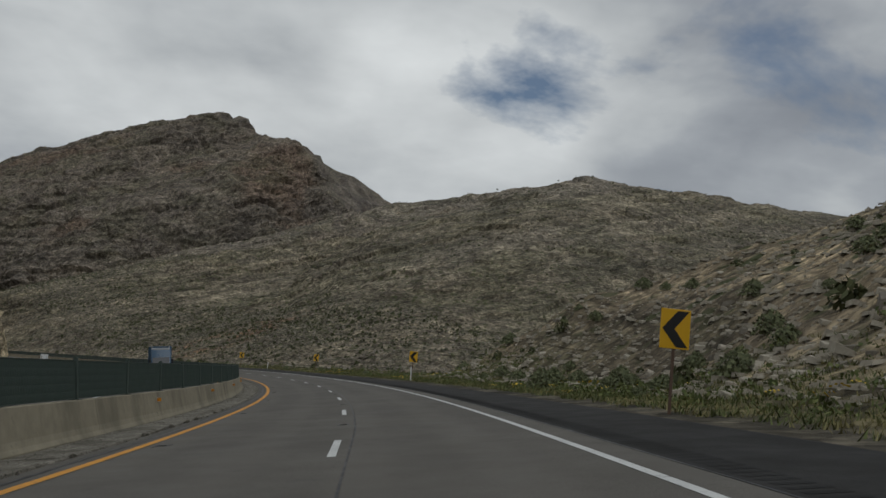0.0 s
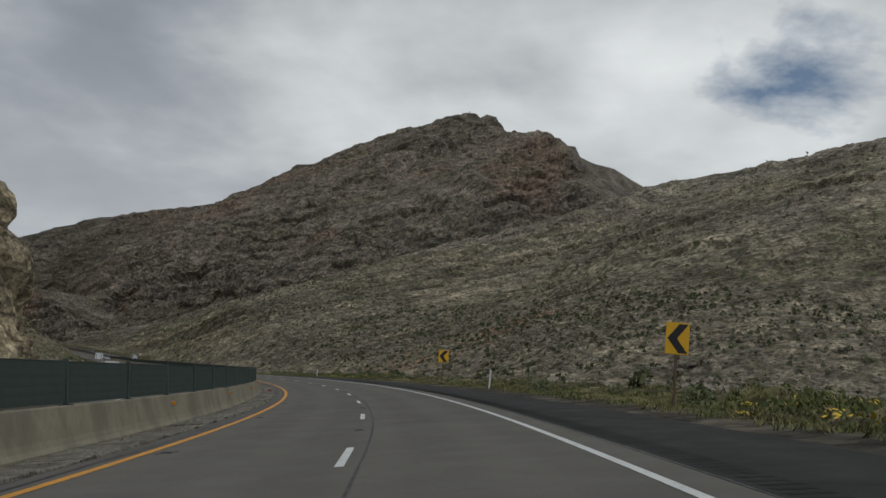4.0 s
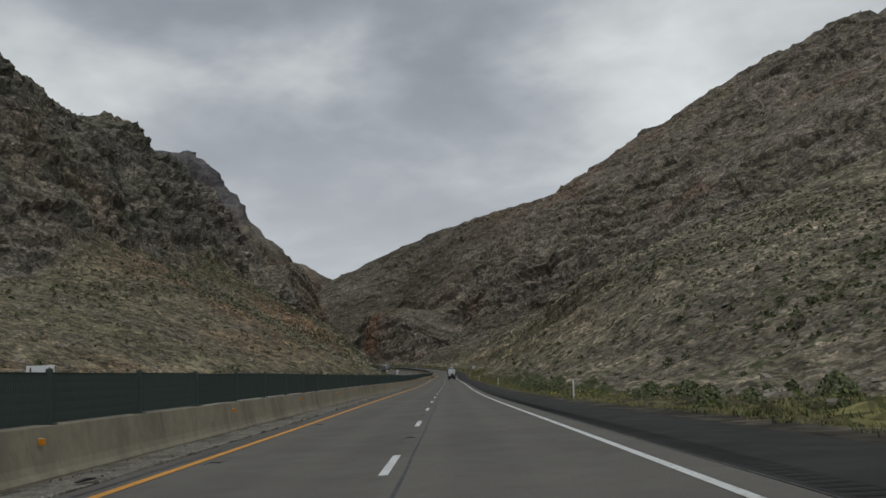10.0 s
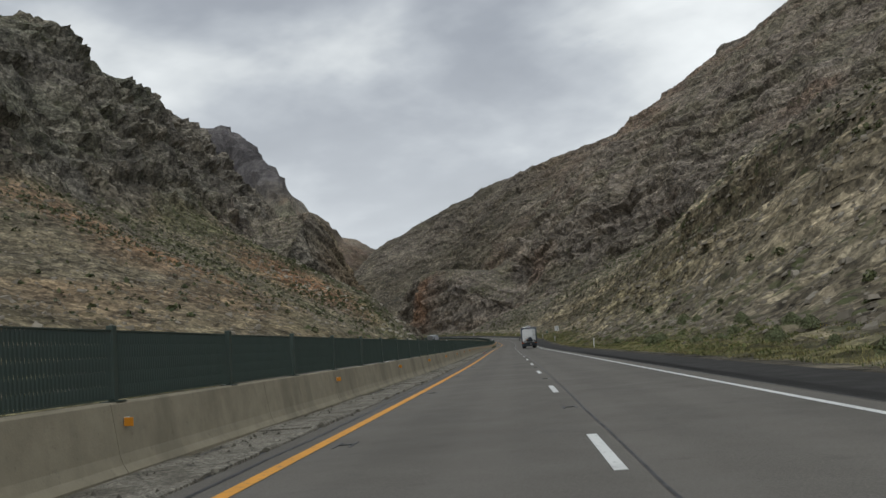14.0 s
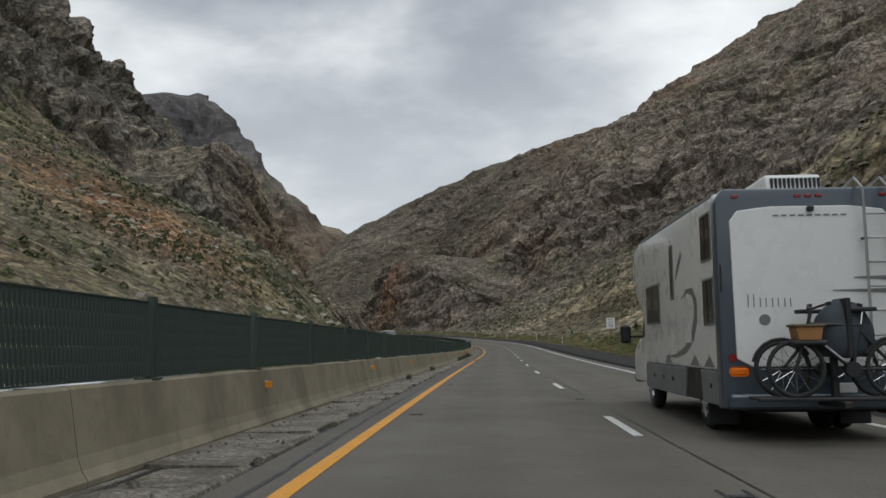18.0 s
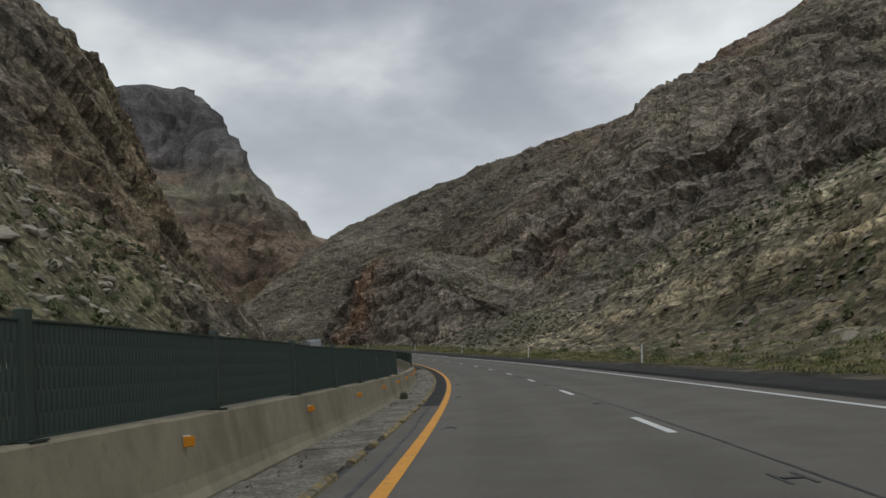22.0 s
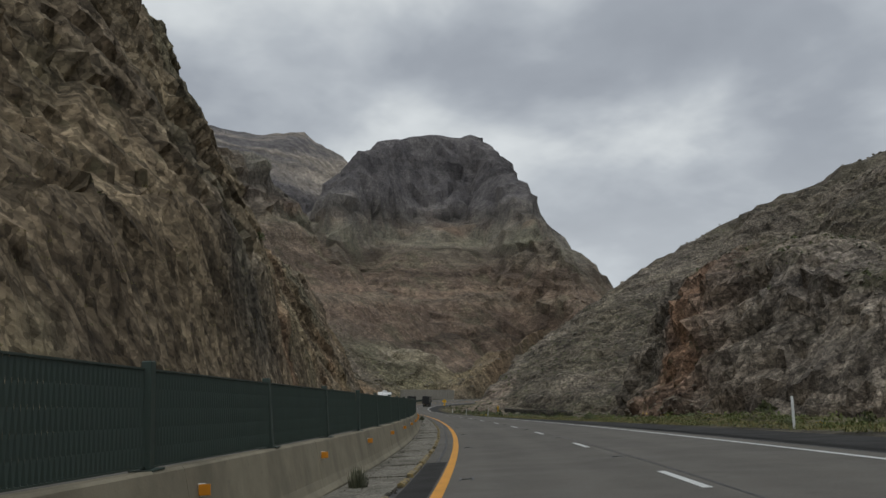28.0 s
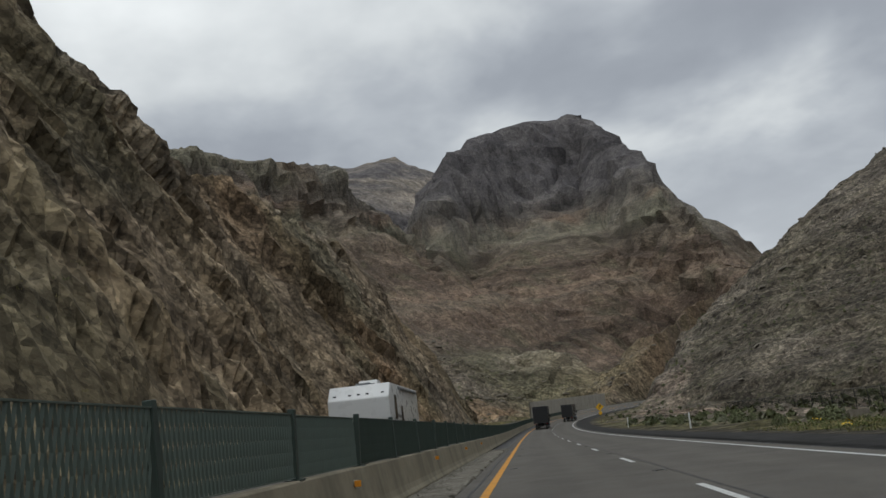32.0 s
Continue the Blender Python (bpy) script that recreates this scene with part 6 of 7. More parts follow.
def semi_truck(m, cab_mat, label, trailer_mat=TRAILER_SIDE, lit=True):
    """Lorry that faces -y."""
    t = thing("semi_truck", m, label, "truck", "lorries")
    cab = part("cab", prism([(0.0, 0.75), (0.0, 1.55), (0.25, 1.75), (1.35, 1.9), (1.75, 2.75), (2.3, 3.7), (3.6, 3.8), (3.6, 0.75)], -1.1, 1.1, "x", bevel=0.07), cab_mat, t, smooth=True)
    part("windscreen", prism([(1.33, 1.93), (1.30, 1.95), (1.70, 2.72), (1.75, 2.72)], -0.95, 0.95, "x"), GLASS, cab)
    part("roof_fairing", prism([(1.9, 2.9), (2.3, 3.72), (3.4, 3.85), (3.5, 3.0)], -1.0, 1.0, "x", bevel=0.05), GREY_BAND, cab, "pale grey roof fairing")
    grille = part("grille", box(-0.55, 0.55, -0.04, 0.05, 0.85, 1.60, 0.03), CHROME, cab)
    for k in range(6):
        part("grille_bar", box(-0.5, 0.5, -0.055, -0.03, 0.92 + k * 0.11, 0.97 + k * 0.11), BLACK, grille)
    part("bumper", box(-1.15, 1.15, -0.12, 0.25, 0.35, 0.80, 0.05), CHROME, t)
    for x in (-0.85, 0.85):
        part("headlamp", box(x - 0.16, x + 0.16, -0.05, 0.04, 0.95, 1.15, 0.03), HEADLIGHT if lit else SIGN_WHITE, cab)
        arm = part("mirror_arm", box(min(x, x * 1.5), max(x, x * 1.5), 1.5, 1.55, 2.05, 2.1), BLACK, cab)
        part("mirror_head", box(x * 1.5 - 0.12, x * 1.5 + 0.12, 1.45, 1.6, 1.85, 2.5, 0.03), BLACK, arm)
        part("stack", rod((x * 1.15, 3.75, 1.0), (x * 1.15, 3.75, 4.1), 0.08), CHROME, t)
        for y in (1.0, 4.6, 5.8, 13.2, 14.5):
            wheel(t, x * 1.12, y, 0.5, 0.28)
    part("chassis", box(-0.5, 0.5, 0.4, 15.5, 0.6, 1.05, 0.03), BLACK, t)
    tr = part("trailer", box(-1.28, 1.28, 4.1, 16.6, 1.15, 4.05, 0.04), trailer_mat, t, "long box trailer")
    for k in range(12):
        for x in (-1.285, 1.285):
            part("trailer_rib", box(x - 0.012, x + 0.012, 4.6 + k, 4.66 + k, 1.2, 4.0), trailer_mat, tr)
    part("rear_frame", box(-1.29, 1.29, 16.55, 16.64, 1.12, 4.07, 0.02), BLACK, tr)
    for x in (-1.1, 1.1):
        part("tail_light", box(x - 0.12, x + 0.12, 16.64, 16.68, 1.0, 1.12, 0.01), RED_LAMP, t)
    part("underride_bar", box(-1.1, 1.1, 16.4, 16.5, 0.5, 0.62, 0.02), BLACK, t)
    return t


semi_truck(road_pose(765.0, -12.7), TRUCK_BLACK, "black semi truck with lit headlamps pulling a grey box trailer")
semi_truck(road_pose(104.0, -12.7), TRUCK_BLUE, "dark blue semi truck in the oncoming lane behind the screen", TRUCK_BLUE)
semi_truck(road_pose(1068.0 + 16.6, -1.83, 0, 180), TRUCK_BLACK, "dark box truck driving away down the road", TRUCK_BLACK, False)
semi_truck(road_pose(1122.0 + 16.6, 1.83, 0, 180), TRUCK_BLUE, "dark blue semi truck with a black box trailer", TRUCK_BLACK, False)


def travel_trailer(m):
    t = thing("travel_trailer", m, "white travel trailer with roof air conditioner in the oncoming lanes", "trailer")
    body = part("body", prism([(0.35, 0.9), (0.05, 2.2), (0.0, 3.0), (0.5, 3.55), (8.5, 3.55), (8.6, 0.75), (2.6, 0.75), (2.3, 1.55), (0.6, 1.6)], -1.22, 1.22, "x", bevel=0.06), GEL, t, smooth=True)
    for x in (-1.22, 1.22):
        side_window(body, x, 1.2, 1.8, 2.1, 3.1)
        side_window(body, x, 2.9, 3.4, 2.0, 2.7)
        curve_band([(0.4, 1.9), (1.6, 2.3), (3.2, 2.2), (5.2, 1.7)], [0.01, 0.07, 0.06, 0.01], x, STRIPE, body, "side_swoosh")
        for y in (5.2, 6.1):
            wheel(t, x * 0.92, y, 0.36, 0.2)
    for x in (-0.95, -0.35, 0.0, 0.35, 0.95):
        part("clearance_lamp", box(x - 0.06, x + 0.06, 0.12, 0.2, 3.15, 3.2, 0.01), BLACK, body)
    ac = part("air_conditioner", prism([(2.2, 3.52), (3.3, 3.52), (3.2, 3.83), (2.5, 3.86)], -0.4, 0.4, "x", bevel=0.06), GEL, t)
    part("vent_slot", box(-0.3, 0.3, 2.28, 2.34, 3.58, 3.7), BLACK, ac)
    part("roof_pod", box(-0.3, 0.3, 1.2, 1.9, 3.55, 3.68, 0.03), GREY_BAND, t)
    part("awning", rod((1.25, 2.4, 3.4), (1.25, 7.8, 3.4), 0.07), GREY_BAND, t)
    return t


travel_trailer(road_pose(946.0, -9.1))


def car(m, label, high, suv=True):
    """Car that faces -y."""
    c = thing("car", m, label, "car", "cars in the oncoming lanes")
    k = high / 1.75
    if suv:
        lower = [(0.0, 0.42), (0.05, 0.95), (0.25, 1.08), (1.35, 1.15), (4.85, 1.15), (4.95, 0.9), (4.95, 0.42)]
        cabin = [(1.25, 1.12), (1.95, 1.72), (4.1, 1.75), (4.75, 1.15)]
    else:
        lower = [(0.0, 0.35), (0.05, 0.68), (0.35, 0.80), (1.35, 0.92), (4.6, 0.95), (4.75, 0.7), (4.75, 0.35)]
        cabin = [(1.25, 0.90), (2.15, 1.42), (3.4, 1.42), (4.3, 0.94)]
    part("body", prism(lower, -0.92, 0.92, "x", bevel=0.07), SILVER, c, smooth=True)
    top = part("roof", prism(cabin, -0.76, 0.76, "x", bevel=0.06), SILVER, c, smooth=True)
    (y0, z0), (y1, z1), (y2, z2), (y3, z3) = cabin
    part("windscreen", prism([(y0 + 0.08, z0 + 0.05), (y0 + 0.05, z0 + 0.06), (y1 - 0.03, z1 - 0.06), (y1, z1 - 0.08)], -0.68, 0.68, "x"), GLASS, top)
    for x in (-0.765, 0.765):
        mid = (y1 + y2) / 2 + 0.1
        for a, b in ((y1 + 0.02, mid - 0.05), (mid + 0.05, y2 + 0.02)):
            lean = -0.42 if a < mid - 0.1 and a == y1 + 0.02 else 0.0
            part("side_window", prism([(a + lean, z0 + 0.06), (b, z0 + 0.06), (b, z1 - 0.10), (a, z1 - 0.10)], x - 0.008, x + 0.008, "x"), GLASS, top)
        part("mirror", box(min(x, x * 1.36), max(x, x * 1.36), y0 + 0.45, y0 + 0.58, z0, z0 + 0.16, 0.03), SILVER, c)
        part("headlamp", box(x * 0.95 - 0.14, x * 0.95 + 0.14, -0.02, 0.12, lower[1][1] - 0.22, lower[1][1] - 0.05, 0.03), SIGN_WHITE, c)
        for y in (0.95, 3.85):
            wheel(c, x * 1.06, y, 0.37 if suv else 0.33, 0.22)
    part("grille", box(-0.5, 0.5, -0.03, 0.06, 0.55, lower[1][1] - 0.08, 0.02), BLACK, c)
    part("bumper", box(-0.9, 0.9, -0.06, 0.2, 0.30, 0.52, 0.05), BLACK, c)
    for x in (-0.6, 0.6):
        part("roof_rail", box(x - 0.02, x + 0.02, y1 + 0.1, y2 - 0.1, z1 + 0.02, z1 + 0.05), BLACK, top)
    return c


car(road_pose(544.0, -9.1), "silver sport utility car behind the dark screen", 1.8, True)
car(road_pose(500.0, -9.1), "silver sedan behind the dark screen", 1.45, False)


# ---- signs and posts ----
def delineator(m):
    d = thing("delineator_post", m, "white plastic delineator post in the verge grass", "post", "delineators along the road")
    part("blade", box(-0.05, 0.05, -0.012, 0.012, -0.3, 1.15, 0.008), POST_WHITE, d)
    part("reflector", box(-0.035, 0.035, -0.016, -0.011, 0.92, 1.08), SIGN_WHITE, d)
    return d


def verge_pose(s, lat, turn=0.0):
    """Upright on the ground beside the road."""
    x, y, _ = on_road(s, lat)
    z = ground(np.array([x]), np.array([y]))[0][0]
    return pose(x, y, z, 0, 0, math.degrees(np.interp(s, ROAD_S, ROAD_PSI)) + turn)


one = None
for s in (69.5, 147, 226.5, 306.5, 388.5, 466, 548.5, 619.7, 660.5, 702.3, 742.5, 779.5, 822.5, 936.5, 975, 1015):
    m = verge_pose(s, 8.5) @ pose(0, 0, 0, rnd.uniform(-3, 3), rnd.uniform(-3, 3), 0)
    one = delineator(m) if one is None else copy_thing(one, m)
for s in (660, 700, 745, 790):
    copy_thing(one, verge_pose(s, -19.3, 180))


def post_of(parent, x, high, r=0.035):
    bm = box(x - r, x + r, 0.005, 0.045, -0.4, high, 0.004)
    return part("post", bm, RUST, parent)


def chevron(m):
    c = thing("chevron_sign", m, "yellow sign with one bold black chevron on a steel post", "road sign", "chevrons round the bend")
    post_of(c, 0.0, 2.45)
    plate = part("plate", box(-0.38, 0.38, -0.012, 0.004, 1.55, 2.50, 0.006), SIGN_YELLOW, c)
    part("chevron_mark", prism([(0.34, 2.46), (0.04, 2.46), (-0.33, 2.025), (0.04, 1.59), (0.34, 1.59), (-0.02, 2.025)], -0.016, -0.012, "y"), BLACK, plate, "black chevron")
    return c


one_sign = None
for s, lat, turn in ((17.5, 7.7, 4), (72.5, 9.2, 6), (121, 9.2, 7), (168.5, 9.9, 8)):
    m = verge_pose(s, lat, turn)
    m = m @ Matrix.Diagonal((1.2, 1.0, 1.12, 1)) if s > 160 else m
    one_sign = chevron(m) if one_sign is None else copy_thing(one_sign, m)


def lettering(text, size, m, material, parent, name="lettering"):
    """Writing as thin solid letters."""
    cu = bpy.data.curves.new(name, "FONT")
    cu.body, cu.size, cu.extrude, cu.align_x, cu.align_y = text, size, 0.002, "CENTER", "CENTER"
    tmp = bpy.data.objects.new(name, cu)
    scene.collection.objects.link(tmp)
    bpy.context.view_layer.update()
    me = bpy.data.meshes.new_from_object(tmp.evaluated_get(bpy.context.evaluated_depsgraph_get()))
    bpy.data.objects.remove(tmp)
    me.materials.clear()
    me.materials.append(material)
    ob = new(name, me)
    ob.parent = parent
    ob.matrix_basis = m
    return ob


limit = thing("speed_limit_sign", verge_pose(580.5, 10.6), "white rectangular speed limit sign on a post in the verge", "road sign")
post_of(limit, 0.0, 3.0)
plate = part("plate", box(-0.46, 0.46, -0.012, 0.004, 1.85, 3.0, 0.008), SIGN_WHITE, limit)
for text, size, z in (("SPEED", 0.22, 2.80), ("LIMIT", 0.22, 2.56), ("55", 0.52, 2.17)):
    lettering(text, size, pose(0, -0.016, z, 90), BLACK, plate)
mile = thing("mile_marker", verge_pose(617.5, 9.8), "small green mile marker with white numerals", "road sign")
post_of(mile, 0.0, 1.9)
plate = part("plate", box(-0.15, 0.15, -0.012, 0.004, 1.15, 1.9, 0.006), SIGN_GREEN, mile)
for text, size, z in (("MILE", 0.10, 1.81), ("1", 0.30, 1.58), ("5", 0.30, 1.30)):
    lettering(text, size, pose(0, -0.016, z, 90), SIGN_WHITE, plate)
bend = thing("curve_warning_sign", verge_pose(1075, 9.0), "yellow diamond curve warning sign with a speed plate", "road sign")
post_of(bend, 0.0, 2.6)
plate = part("plate", prism([(0, 2.3), (0.75, 3.05), (0, 3.8), (-0.75, 3.05)], -0.012, 0.004, "y"), SIGN_YELLOW, bend)
part("arrow", prism([(-0.16, 2.7), (-0.04, 2.7), (-0.04, 3.0), (0.16, 3.2), (0.28, 3.08), (0.28, 3.42), (-0.06, 3.42), (0.06, 3.3), (-0.16, 3.08)], -0.016, -0.012, "y"), BLACK, plate)
part("speed_plate", box(-0.3, 0.3, -0.012, 0.004, 1.65, 2.2, 0.006), SIGN_YELLOW, bend)
marker = thing("object_marker", verge_pose(946, 11.5), "yellow hazard marker with black diagonal stripes", "road sign")
post_of(marker, 0.0, 1.9)
plate = part("plate", box(-0.16, 0.16, -0.012, 0.004, 1.0, 1.95, 0.005), SIGN_YELLOW, marker)
for k in range(4):
    z = 1.02 + k * 0.23
    part("stripe", prism([(-0.15, z), (0.15, z + 0.12), (0.15, z + 0.22), (-0.15, z + 0.10)], -0.016, -0.012, "y"), BLACK, plate)
rear_sign = thing("sign_from_behind", verge_pose(684, -20.3, 0), "bare aluminium back of a diamond road sign on two posts", "road sign")
for x in (-0.62, 0.62):
    post_of(rear_sign, x, 3.1)
part("plate", prism([(0, 2.05), (0.85, 2.9), (0, 3.75), (-0.85, 2.9)], 0.045, 0.06, "y"), SIGN_BACK, rear_sign)
part("lower_plate", box(-0.7, 0.7, 0.045, 0.06, 1.45, 2.0, 0.006), SIGN_BACK, rear_sign)
for s, lat in ((205, -20.4), (300, -20.6)):
    board = thing("sign_from_behind", verge_pose(s, lat), "grey back of a road sign beside the oncoming lanes", "road sign", "sign backs")
    for x in (-0.5, 0.5):
        post_of(board, x, 2.6)
    part("plate", box(-0.75, 0.75, 0.045, 0.06, 1.4, 2.7, 0.01), SIGN_BACK, board)

# mesh fence on the slope and the retaining wall at the far bend
fence = thing("mesh_fence", Matrix.Identity(4), "black mesh fence along the foot of the slope", "fence")
for k in range(32):
    s = 950 + k * 3.0
    p = part("fence_post", rod((0, 0, -0.3), (0, 0, 2.1 if k == 0 else 1.75), 0.04 if k % 4 == 0 else 0.03), BLACK, fence)
    p.matrix_basis = verge_pose(s, 26.0)
    a, b = (Vector(verge_pose(q, 26.0).translation) for q in (s, s + 3.0))
    for z in (0.1, 1.7):
        part("fence_wire", rod(a + Vector((0, 0, z)), b + Vector((0, 0, z)), 0.022, sides=4), BLACK, fence)
    bm = bmesh.new()
    for q in range(24):
        u, v = a.lerp(b, q / 24), a.lerp(b, min(1.0, q / 24 + 0.25))
        rod(u + Vector((0, 0, 0.1)), v + Vector((0, 0, 1.7)), 0.006, bm, 3)
        rod(v + Vector((0, 0, 0.1)), u + Vector((0, 0, 1.7)), 0.006, bm, 3)
    part("fence_mesh", bm, BLACK, fence)
strip("retaining_wall", [-19.8, -19.75, -19.4, -19.35], concrete("wall_concrete", (0.40, 0.37, 0.31), 0.5), "pale concrete retaining wall at the far bend", [-0.5, 5.2, 5.2, -0.5], 1195, 1282)

# ---- litter and weeds at the barrier ----
retread = thing("torn_tyre_strip", road_pose(525.5, -4.4, 0.03, 60), "torn black strip of tyre tread on the asphalt", "debris", "litter by the barrier")
part("tread", prism([(-0.2, 0), (0.2, 0.01), (0.22, 0.03), (0.05, 0.05), (-0.18, 0.02)], -0.035, 0.035, "y"), RUBBER, retread)
copy_thing(retread, road_pose(558.0, -3.55, 0.02, 20))
copy_thing(retread, road_pose(268.0, -4.6, 0.03, 75))
RED_CLOTH = paint("red_cloth", (0.24, 0.02, 0.02), 0.8, 0.3)
for s, lat, turn in ((161.5, -4.75, 10), (476.0, -4.3, 40)):
    rag = thing("red_rag", road_pose(s, lat, 0.02, turn) @ Matrix.Diagonal((0.6, 0.6, 0.6, 1)), "crumpled red cloth lying by the barrier", "debris", "litter by the barrier")
    bm = bmesh.new()
    bmesh.ops.create_icosphere(bm, subdivisions=2, radius=0.28)
    for v in bm.verts:
        v.co = Vector((v.co.x * 1.1, v.co.y * 0.7, max(0, v.co.z) * 0.6)) + Vector(noise.noise_vector(v.co * 6)) * 0.05
    part("cloth", bm, RED_CLOTH, rag)
plants = []
for q in range(3):
    tv, tf = tuft_shape(40 + q, 320, 0.8)
    me = bpy.data.meshes.new("leaves")
    me.from_pydata([tuple(v) for v in tv], [], [tuple(f) for f in tf])
    me.materials.append(SAGE)
    plants.append(me)
for s, size in ((570.5, 0.62), (579.5, 0.75), (563, 0.5), (588, 0.35), (637, 0.4), (725.6, 0.6), (733, 0.55), (748, 0.5), (791, 0.35), (868, 0.55), (806, 0.45), (519, 0.3), (531, 0.35)):
    b = thing("weed", road_pose(s, -5.22 + rnd.uniform(0, 0.15), 0.0, rnd.uniform(0, 360)) @ Matrix.Diagonal((size, size, size, 1)), "grey-green weed growing from the gutter joint", "plant", "weeds by the barrier")
    leaves = new("leaves", plants[rnd.randrange(3)])
    leaves.parent = b
    part("stem", pipe([(0, 0, -0.02), (0.05, 0.02, 0.3), (0.02, 0.1, 0.6)], 0.012), TWIG, b)


# ---- heap, slab and bushes beside the road ----
def on_ground(x, y, turn=0.0, lift=0.0):
    z = float(ground(np.array([x]), np.array([y]))[0][0])
    return pose(x, y, z + lift, 0, 0, turn)


heap = thing("gravel_heap", on_ground(37.0, 188.0, 30), "smooth heap of pale grey gravel at the foot of the hill", "gravel heap")
bm = bmesh.new()
bmesh.ops.create_grid(bm, x_segments=40, y_segments=28, size=1.0)
for v in bm.verts:
    x, y = v.co.x * 11, v.co.y * 7
    d = math.hypot(v.co.x, v.co.y)
    v.co = Vector((x, y, 3.4 * max(0.0, 1 - d ** 1.6) - 0.5 + 0.15 * noise.noise(Vector((x, y, 3)) * 0.6)))
part("gravel", bm, GRAVEL, heap, smooth=True)

slab = thing("rock_slab", on_ground(-418, 672, 49, 0.4) @ pose(0, 0, 0, -24, 0, 0), "long pale tilted slab of bare rock on the slope", "rock")
bm = prism([(-0.5, -0.4), (0.5, -0.4), (0.42, 0.35), (-0.38, 0.28)], -9, 9, "y", bevel=0.06)
for v in bm.verts:
    v.co += Vector((noise.noise(v.co * 0.5), 0, noise.noise(v.co * 0.4 + Vector((3, 1, 2))))) * 0.3
part("stone", bm, PALE_STONE, slab)


def bush(m):
    b = thing("bush", m, "round olive-green desert bush in the verge grass", "bush", "bushes on the verge")
    r = random.Random(77)
    bm = bmesh.new()
    for k in range(14):
        a, u = r.uniform(0, 6.28), r.uniform(0.1, 0.45)
        rod((0, 0, -0.05), (u * math.cos(a), u * math.sin(a), r.uniform(0.35, 0.7)), 0.012, bm, 4, 0.004)
    part("branchwork", bm, TWIG, b)
    tv, tf = bush_shape(41, 560, 0.55, 0.85, 0.055)
    me = bpy.data.meshes.new("foliage")
    me.from_pydata([tuple(v) for v in tv], [], [tuple(int(i) for i in q) for q in tf])
    me.materials.append(SAGE_GREEN)
    o = new("foliage", me)
    o.parent = b
    return b


one_bush = None
r_b = random.Random(31)
spots = [(s + r_b.uniform(-5, 5), r_b.uniform(9.6, 14.5), r_b.uniform(0.55, 1.15)) for s in range(14, 1010, 11)]
spots += [(39.4, 10.1, 1.5), (42, 11.5, 1.5), (52, 12.4, 1.4), (48, 13.5, 1.5), (45, 14.0, 1.4), (33, 11.5, 1.2), (30, 12.5, 1.3), (58, 13, 1.3), (36, 13.0, 1.5)]
spots += [(s + r_b.uniform(-3, 3), r_b.uniform(11, 17), r_b.uniform(0.9, 1.6)) for s in range(930, 1060, 7)]
spots += [(s + r_b.uniform(-3, 3), r_b.uniform(11, 19), r_b.uniform(0.9, 1.7)) for s in range(200, 470, 5)]
spots += [(r_b.uniform(16, 80), r_b.uniform(14, 44), r_b.uniform(0.7, 1.9)) for _ in range(42)]
spots += [(r_b.uniform(640, 742), r_b.uniform(-62, -22), r_b.uniform(0.8, 1.9)) for _ in range(46)]
spots += [(347, 9.6, 1.5), (352, 11.5, 1.3), (336, 9.8, 1.7), (331, 10.6, 1.8)]
spots += [(s + r_b.uniform(-5, 5), r_b.uniform(-30, -21), r_b.uniform(0.7, 1.3)) for s in range(230, 720, 8)]
for s, lat, size in spots:
    p = on_road(s, lat)
    m = on_ground(float(p[0]), float(p[1]), r_b.uniform(0, 360))
    if one_bush is None:
        one_bush = bush(m)
    else:
        copy_thing(one_bush, m @ Matrix.Diagonal((size, size, size * r_b.uniform(0.75, 1.0), 1)))

# ---- rocks and plants ----
GD = GROUND_DATA
rng = np.random.default_rng(11)


def pick(density, count, seed):
    """Random places on the ground: density per square metre, up to count of them."""
    r = np.random.default_rng(seed)
    area = GD["cell"] ** 2
    w = np.clip(density, 0, None) * area
    w[GD["eye"] > 900] = 0
    n = int(min(count, w.sum(), np.count_nonzero(w) // 2))
    return r.choice(len(w), n, replace=False, p=w / w.sum()) if n else np.array([], int)


